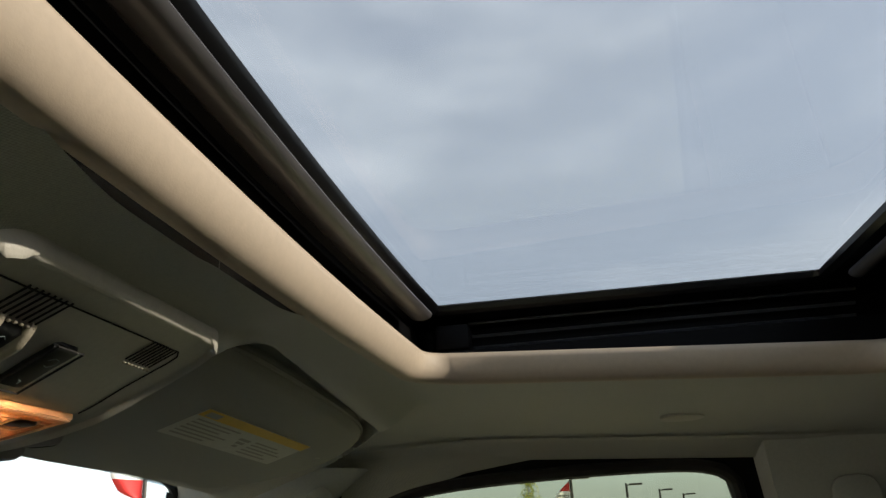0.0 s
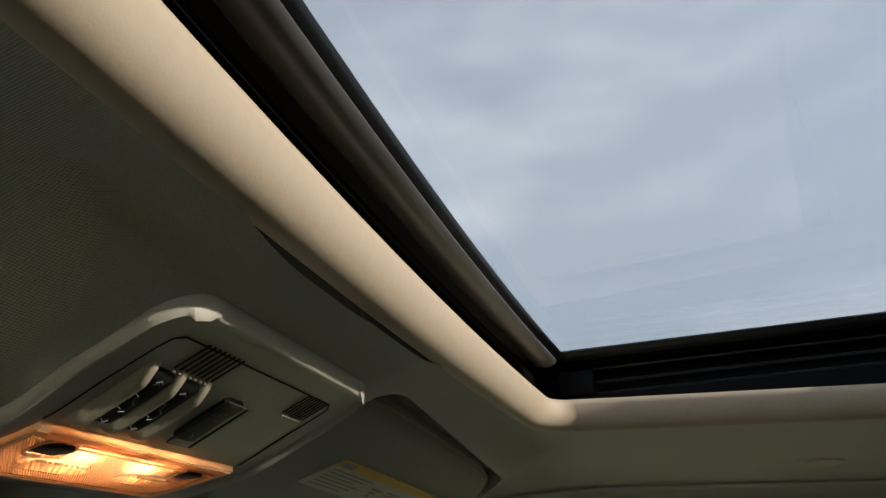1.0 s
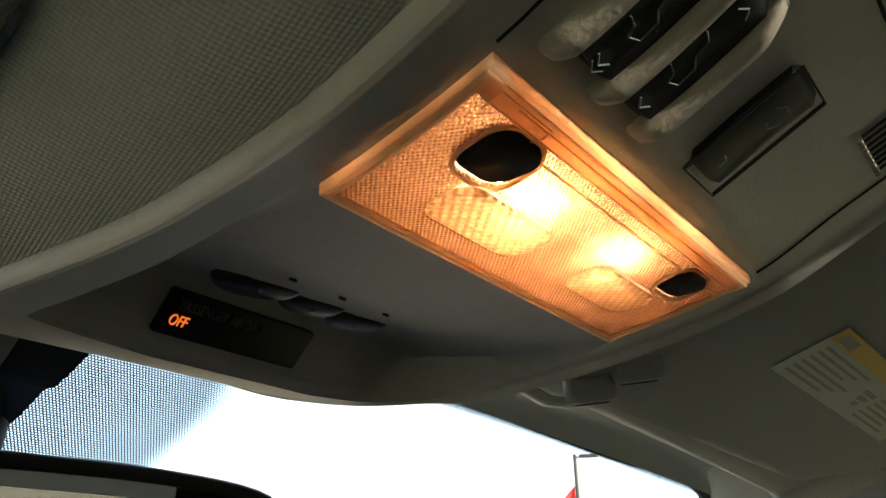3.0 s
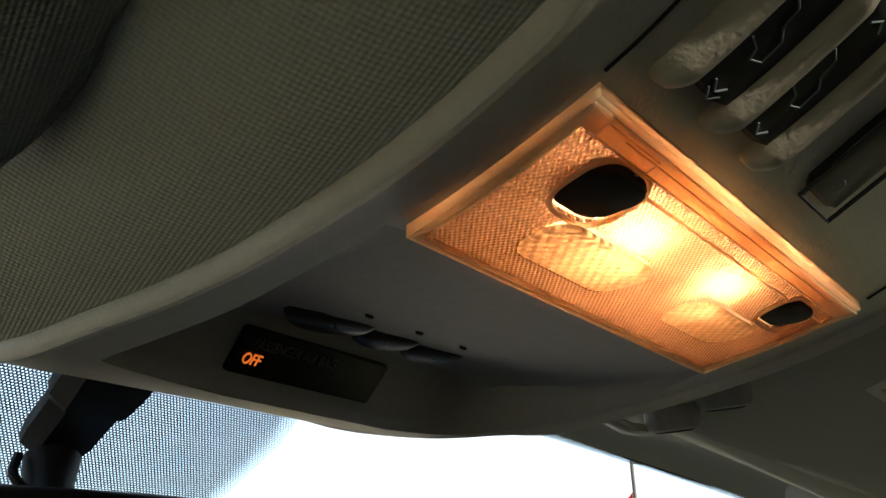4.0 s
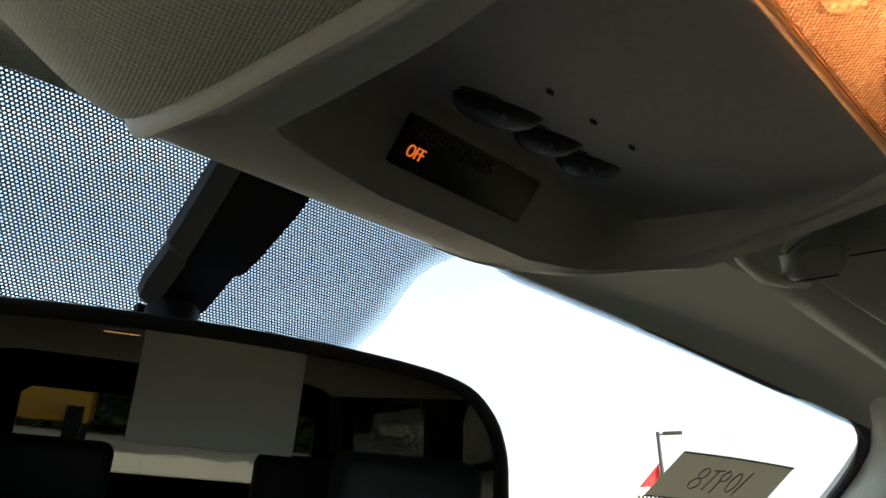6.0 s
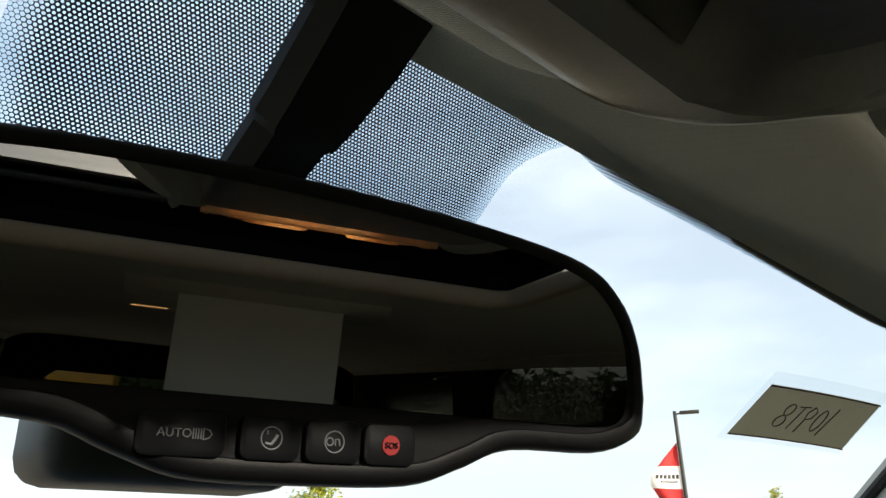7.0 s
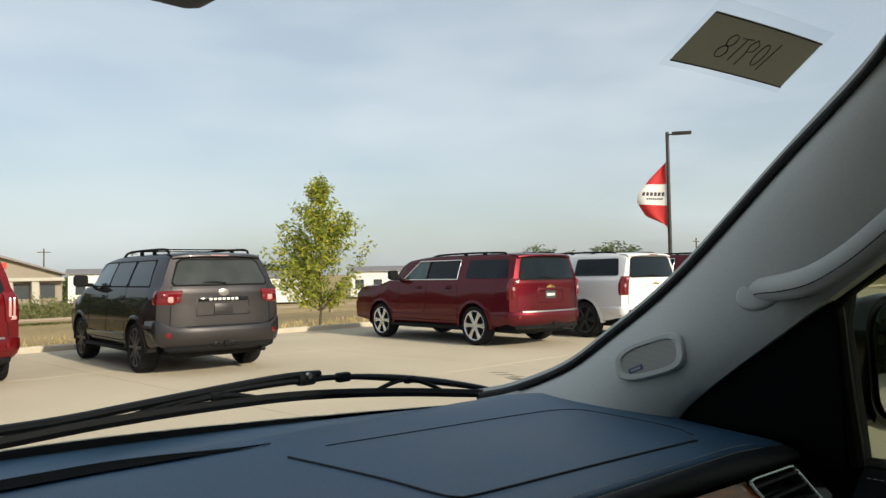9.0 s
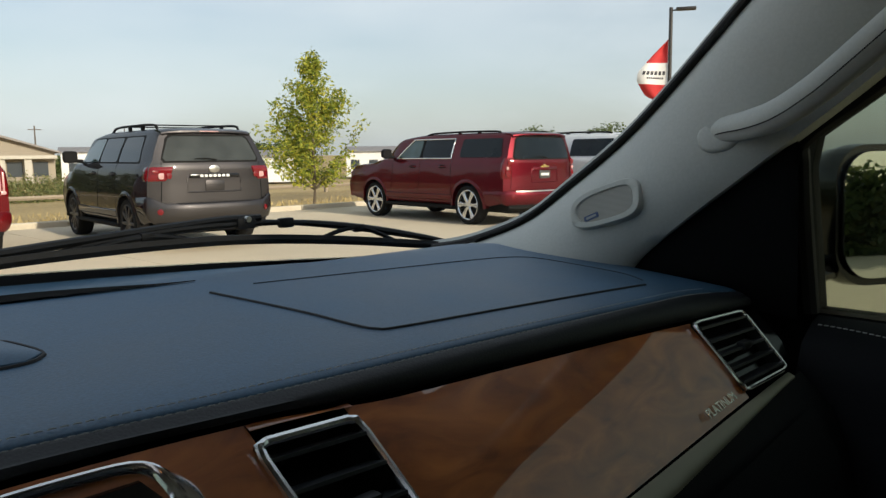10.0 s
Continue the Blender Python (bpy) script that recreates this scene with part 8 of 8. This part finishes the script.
def lamp_post(az, dist, height, flag, label, wide=1.5):
    x, y, _ = at_bearing(az, dist, 0)
    th = thing("street_lamp", label, "street lamp", Matrix.Translation((x - 0.17, y + 0.33, 0)) @ pose(0, 0, 0, 0, 0, -az), group="car park lamps")
    bm = bmesh.new()
    tube(bm, [(0, 0, 0), (0, 0, height)], [0.085, 0.07], 10, up=(0, 1, 0))
    cyl(bm, pose(0, 0, 0.3), 0.22, 0.22, 0.6, 16)
    part("pole", bm, post_mat, th)
    bm = bmesh.new()
    tube(bm, [(0, 0, height - 0.12), (0.35, 0, height - 0.08)], 0.03, 8)
    box(bm, (0.18, -0.16, height - 0.13), (0.92, 0.16, height - 0.02), 0.03, 2)
    part("lamp_head", bm, post_mat, th)
    if flag:
        z0, z1, w = flag
        fl = new("flag")
        fl.parent = th
        tagged(fl, "red and white advertising flag on the pole")
        def pt(u, v):
            reach = w * table(v, [0, 0.2, 0.48, 0.62, 0.85, 1.0], [0.03, 0.45, 0.97, 1.0, 0.72, 0.05])
            return (-0.08 - reach * u, 0.14 * math.sin(5 * u + 2 * v) * u + 0.10 * math.sin(7 * v + 1) * u, lerp(z1, z0, v) - 0.35 * u * (0.3 - v) * 0.6)
        for v0, v1, mat, nm in ((0.0, 0.34, flag_red, "red_cloth"), (0.34, 0.66, flag_white, "white_cloth"), (0.66, 1.0, flag_red, "red_cloth")):
            bm = bmesh.new()
            loft(bm, [[pt(i / 12, lerp(v0, v1, j / 8)) for i in range(13)] for j in range(9)])
            bmesh.ops.solidify(bm, geom=list(bm.faces), thickness=0.006)
            part(nm, clean(bm), mat, fl, smooth=70)
        for row, (u0, u1, h) in enumerate(((0.08, 0.88, 0.055), (0.14, 0.70, 0.025))):
            cnt = 6 if row == 0 else 8
            for k in range(cnt):
                a = lerp(u0, u1, k / cnt)
                b_ = a + (u1 - u0) / cnt * 0.68
                v = 0.49 + 0.075 * row
                bm = bmesh.new()
                loft(bm, [[(lambda p: (p[0], p[1] - 0.012, p[2]))(pt(lerp(a, b_, i / 3), v - h / 2 + h * j)) for i in range(4)] for j in range(2)])
                part("print_bar", bm, flag_ink, fl)
    return th


lamp_post(61.33, 31.9, 6.92, (3.1, 5.75, 1.15), "dark lamp post with a red and white flag")
lamp_post(90.6, 40.0, 3.75, (2.1, 3.6, 0.75), "dark lamp post with a red flag")
lamp_post(94.3, 48.0, 3.6, None, "dark car park lamp post")
lamp_post(96.4, 60.0, 3.55, None, "dark car park lamp post")
lamp_post(97.9, 66.0, 3.3, None, "dark car park lamp post")

# ---- buildings beyond ----
stucco = material("tan_stucco", (0.29, 0.25, 0.195), 0.85, grain=0.06, grain_scale=6, stain=0.08, stain_scale=0.5)
roof_metal = material("grey_roof", (0.22, 0.20, 0.19), 0.6, stain=0.1, stain_scale=0.6)
white_metal = material("white_cladding", (0.70, 0.70, 0.69), 0.6, stain=0.06, stain_scale=0.7)
pale = material("cream_stucco", (0.46, 0.43, 0.37), 0.85, grain=0.05, grain_scale=6, stain=0.06, stain_scale=0.6)
far_glass = material("far_window", (0.05, 0.06, 0.07), 0.15)
sign_red = material("sign_red", (0.55, 0.04, 0.03), 0.6)


def shop(az, dist, w, h, gable, label):
    x, y, _ = at_bearing(az, dist, 0)
    th = thing("building", label, "building", Matrix.Translation((x, y, -1.15)) @ pose(0, 0, 0, 0, 0, -az + 8))
    d = 14.0
    part("wall", boxes(((-w / 2, 0, 0), (w / 2, d, h)), bevel=0.02, seg=1), stucco, th)
    bm = bmesh.new()
    o = 0.5
    loft(bm, [[(-w / 2 - o, y_, h - 0.15), (-w / 2 - o, y_, h), (0, y_, h + gable), (w / 2 + o, y_, h), (w / 2 + o, y_, h - 0.15), (0, y_, h + gable - 0.25)] for y_ in (-0.7, d + 0.7)], closed=True, caps=True)
    part("roof", clean(bm), roof_metal, th)
    bm = bmesh.new()
    loft(bm, [[(-w / 2, y_, h), (0, y_, h + gable - 0.2), (w / 2, y_, h)] for y_ in (0.0, 0.3)], closed=True, caps=True)
    part("gable", clean(bm), stucco, th)
    for k in range(5):
        x0 = -w / 2 + 0.8 + k * (w - 1.0) / 5
        part("pilaster", boxes(((x0 - 0.45, -0.9, 0), (x0 + 0.25, -0.02, h - 0.5)), bevel=0.02, seg=1), pale, th)
        win = part("window", boxes(((x0 + 0.5, -0.06, 0.7), (x0 + 1.9, 0.02, h - 1.0)), bevel=0.01, seg=1), far_glass, th)
    part("canopy", boxes(((-w / 2, -1.1, h - 0.7), (w / 2, -0.01, h - 0.35)), bevel=0.03, seg=1), pale, th)
    for k in range(5):
        part("sign_bar", boxes(((-1.6 + 0.62 * k, -0.12, h + gable * 0.30), (-1.16 + 0.62 * k, -0.01, h + gable * 0.30 + 0.55)), bevel=0.02, seg=1), sign_red, th)
    return th


shop(14.6, 90.0, 13.0, 3.2, 2.2, "tan stucco shop with a low gable and red sign")


def shed(az, dist, w, h, label, wins):
    x, y, _ = at_bearing(az, dist, 0)
    th = thing("building", label, "building", Matrix.Translation((x, y, -1.15)) @ pose(0, 0, 0, 0, 0, -az))
    part("wall", boxes(((-w / 2, 0, 0), (w / 2, 9, h)), bevel=0.02, seg=1), white_metal, th)
    bm = bmesh.new()
    loft(bm, [[(x_, -0.3, h - 0.05), (x_, 4.5, h + 0.6), (x_, 9.3, h - 0.05), (x_, 4.5, h + 0.45)] for x_ in (-w / 2 - 0.3, w / 2 + 0.3)], closed=True, caps=True)
    part("roof", clean(bm), roof_metal, th)
    for k in range(wins):
        x0 = -w / 2 + (k + 0.5) * w / wins
        part("window", boxes(((x0 - 0.5, -0.05, 0.9), (x0 + 0.5, 0.02, 2.0)), bevel=0.01, seg=1), far_glass, th)
    return th


shed(40.6, 92.0, 8.5, 3.0, "low white metal building with a grey roof", 4)
shed(33.4, 78.0, 5.0, 2.55, "white box trailer parked beyond the grass", 0)
shed(28.3, 86.0, 5.0, 2.6, "white box trailer parked beyond the grass", 0)
shed(20.5, 95.0, 5.0, 3.2, "low white metal building with a grey roof", 2)
shed(47.5, 110.0, 9.0, 3.0, "low white metal building with a grey roof", 3)

# guard rail along the road and power poles
rail = thing("guard_rail", "pale metal guard rail along the road", "guard rail", kind="")
bm = bmesh.new()
tube(bm, [(x, 33.0, -0.10) for x in np.linspace(-10, 40, 26)], 0.06, 6, 1.5)
rail_mat = material("weathered_rail", (0.26, 0.21, 0.15), 0.7, stain=0.1, stain_scale=1)
part("beam", bm, rail_mat, rail)
for k in range(14):
    part("post", boxes(((-10 + k * 3.8, 33.05, -0.9), (-9.85 + k * 3.8, 33.2, -0.05)), bevel=0.01, seg=1), rail_mat, rail)
for az, d in ((17.6, 110), (62.9, 105), (23.0, 120)):
    x, y, _ = at_bearing(az, d, 0)
    th = thing("power_pole", "wooden power pole far off", "power pole", Matrix.Translation((x, y, -1.2)), group="power poles")
    bm = bmesh.new()
    tube(bm, [(0, 0, 0), (0, 0, 6.6)], [0.11, 0.08], 8, up=(0, 1, 0))
    part("pole", bm, bark, th)
    part("crossarm", boxes(((-0.8, -0.05, 6.1), (0.8, 0.05, 6.2)), bevel=0.01, seg=1), bark, th)

# hedge and a yellow machine behind the car, seen in the mirror
hedge = [(x, -27 + 0.6 * math.sin(x * 2), 0.0, 2.0, 3.4) for x in np.arange(-18, 44, 1.8)]
bush_mass("hedge", hedge, "tall green hedge behind the car", 8, 0.42, 520, leaf_mid)
loader = thing("digger", "yellow wheeled digger parked behind the car", "digger", Matrix.Translation((-2.5, -20.0, 0)))
yellow = paint("machine_yellow", (0.50, 0.25, 0.02))
part("body", boxes(((-1.2, -1.0, 0.6), (1.2, 1.0, 1.9)), bevel=0.08), yellow, loader)
part("cab", boxes(((-0.6, -0.7, 1.9), (0.6, 0.7, 2.7)), bevel=0.06), car_glass, loader)
for x, y in ((-0.9, 0.9), (0.9, 0.9), (-0.9, -0.9), (0.9, -0.9)):
    bm = bmesh.new()
    cyl(bm, pose(x, y, 0.5, 0, 90, 0), 0.5, 0.5, 0.35, 24)
    part("wheel", bm, tyre_mat, loader)

# scuffed marks on the concrete
rng = random.Random(2)
mark_mat = material("worn_dark_paint", (0.10, 0.09, 0.075), 0.9, grain=0.4, grain_scale=40)
for k in range(9):
    x, y = 8.05 + 0.11 * k * 0.6 + rng.uniform(-0.1, 0.1), 7.05 + 0.10 * k + rng.uniform(-0.1, 0.1)
    bm = bmesh.new()
    slab(bm, rrect(rng.uniform(0.12, 0.34), 0.022, 0.008, 2), 0.0005, 0.004, Matrix.Translation((x, y, 0)) @ pose(0, 0, 0, 0, 0, -52 + rng.uniform(-8, 8)))
    solo("ground_mark", bm, mark_mat, "worn dark scuff on the concrete", "ground mark", group="ground marks")
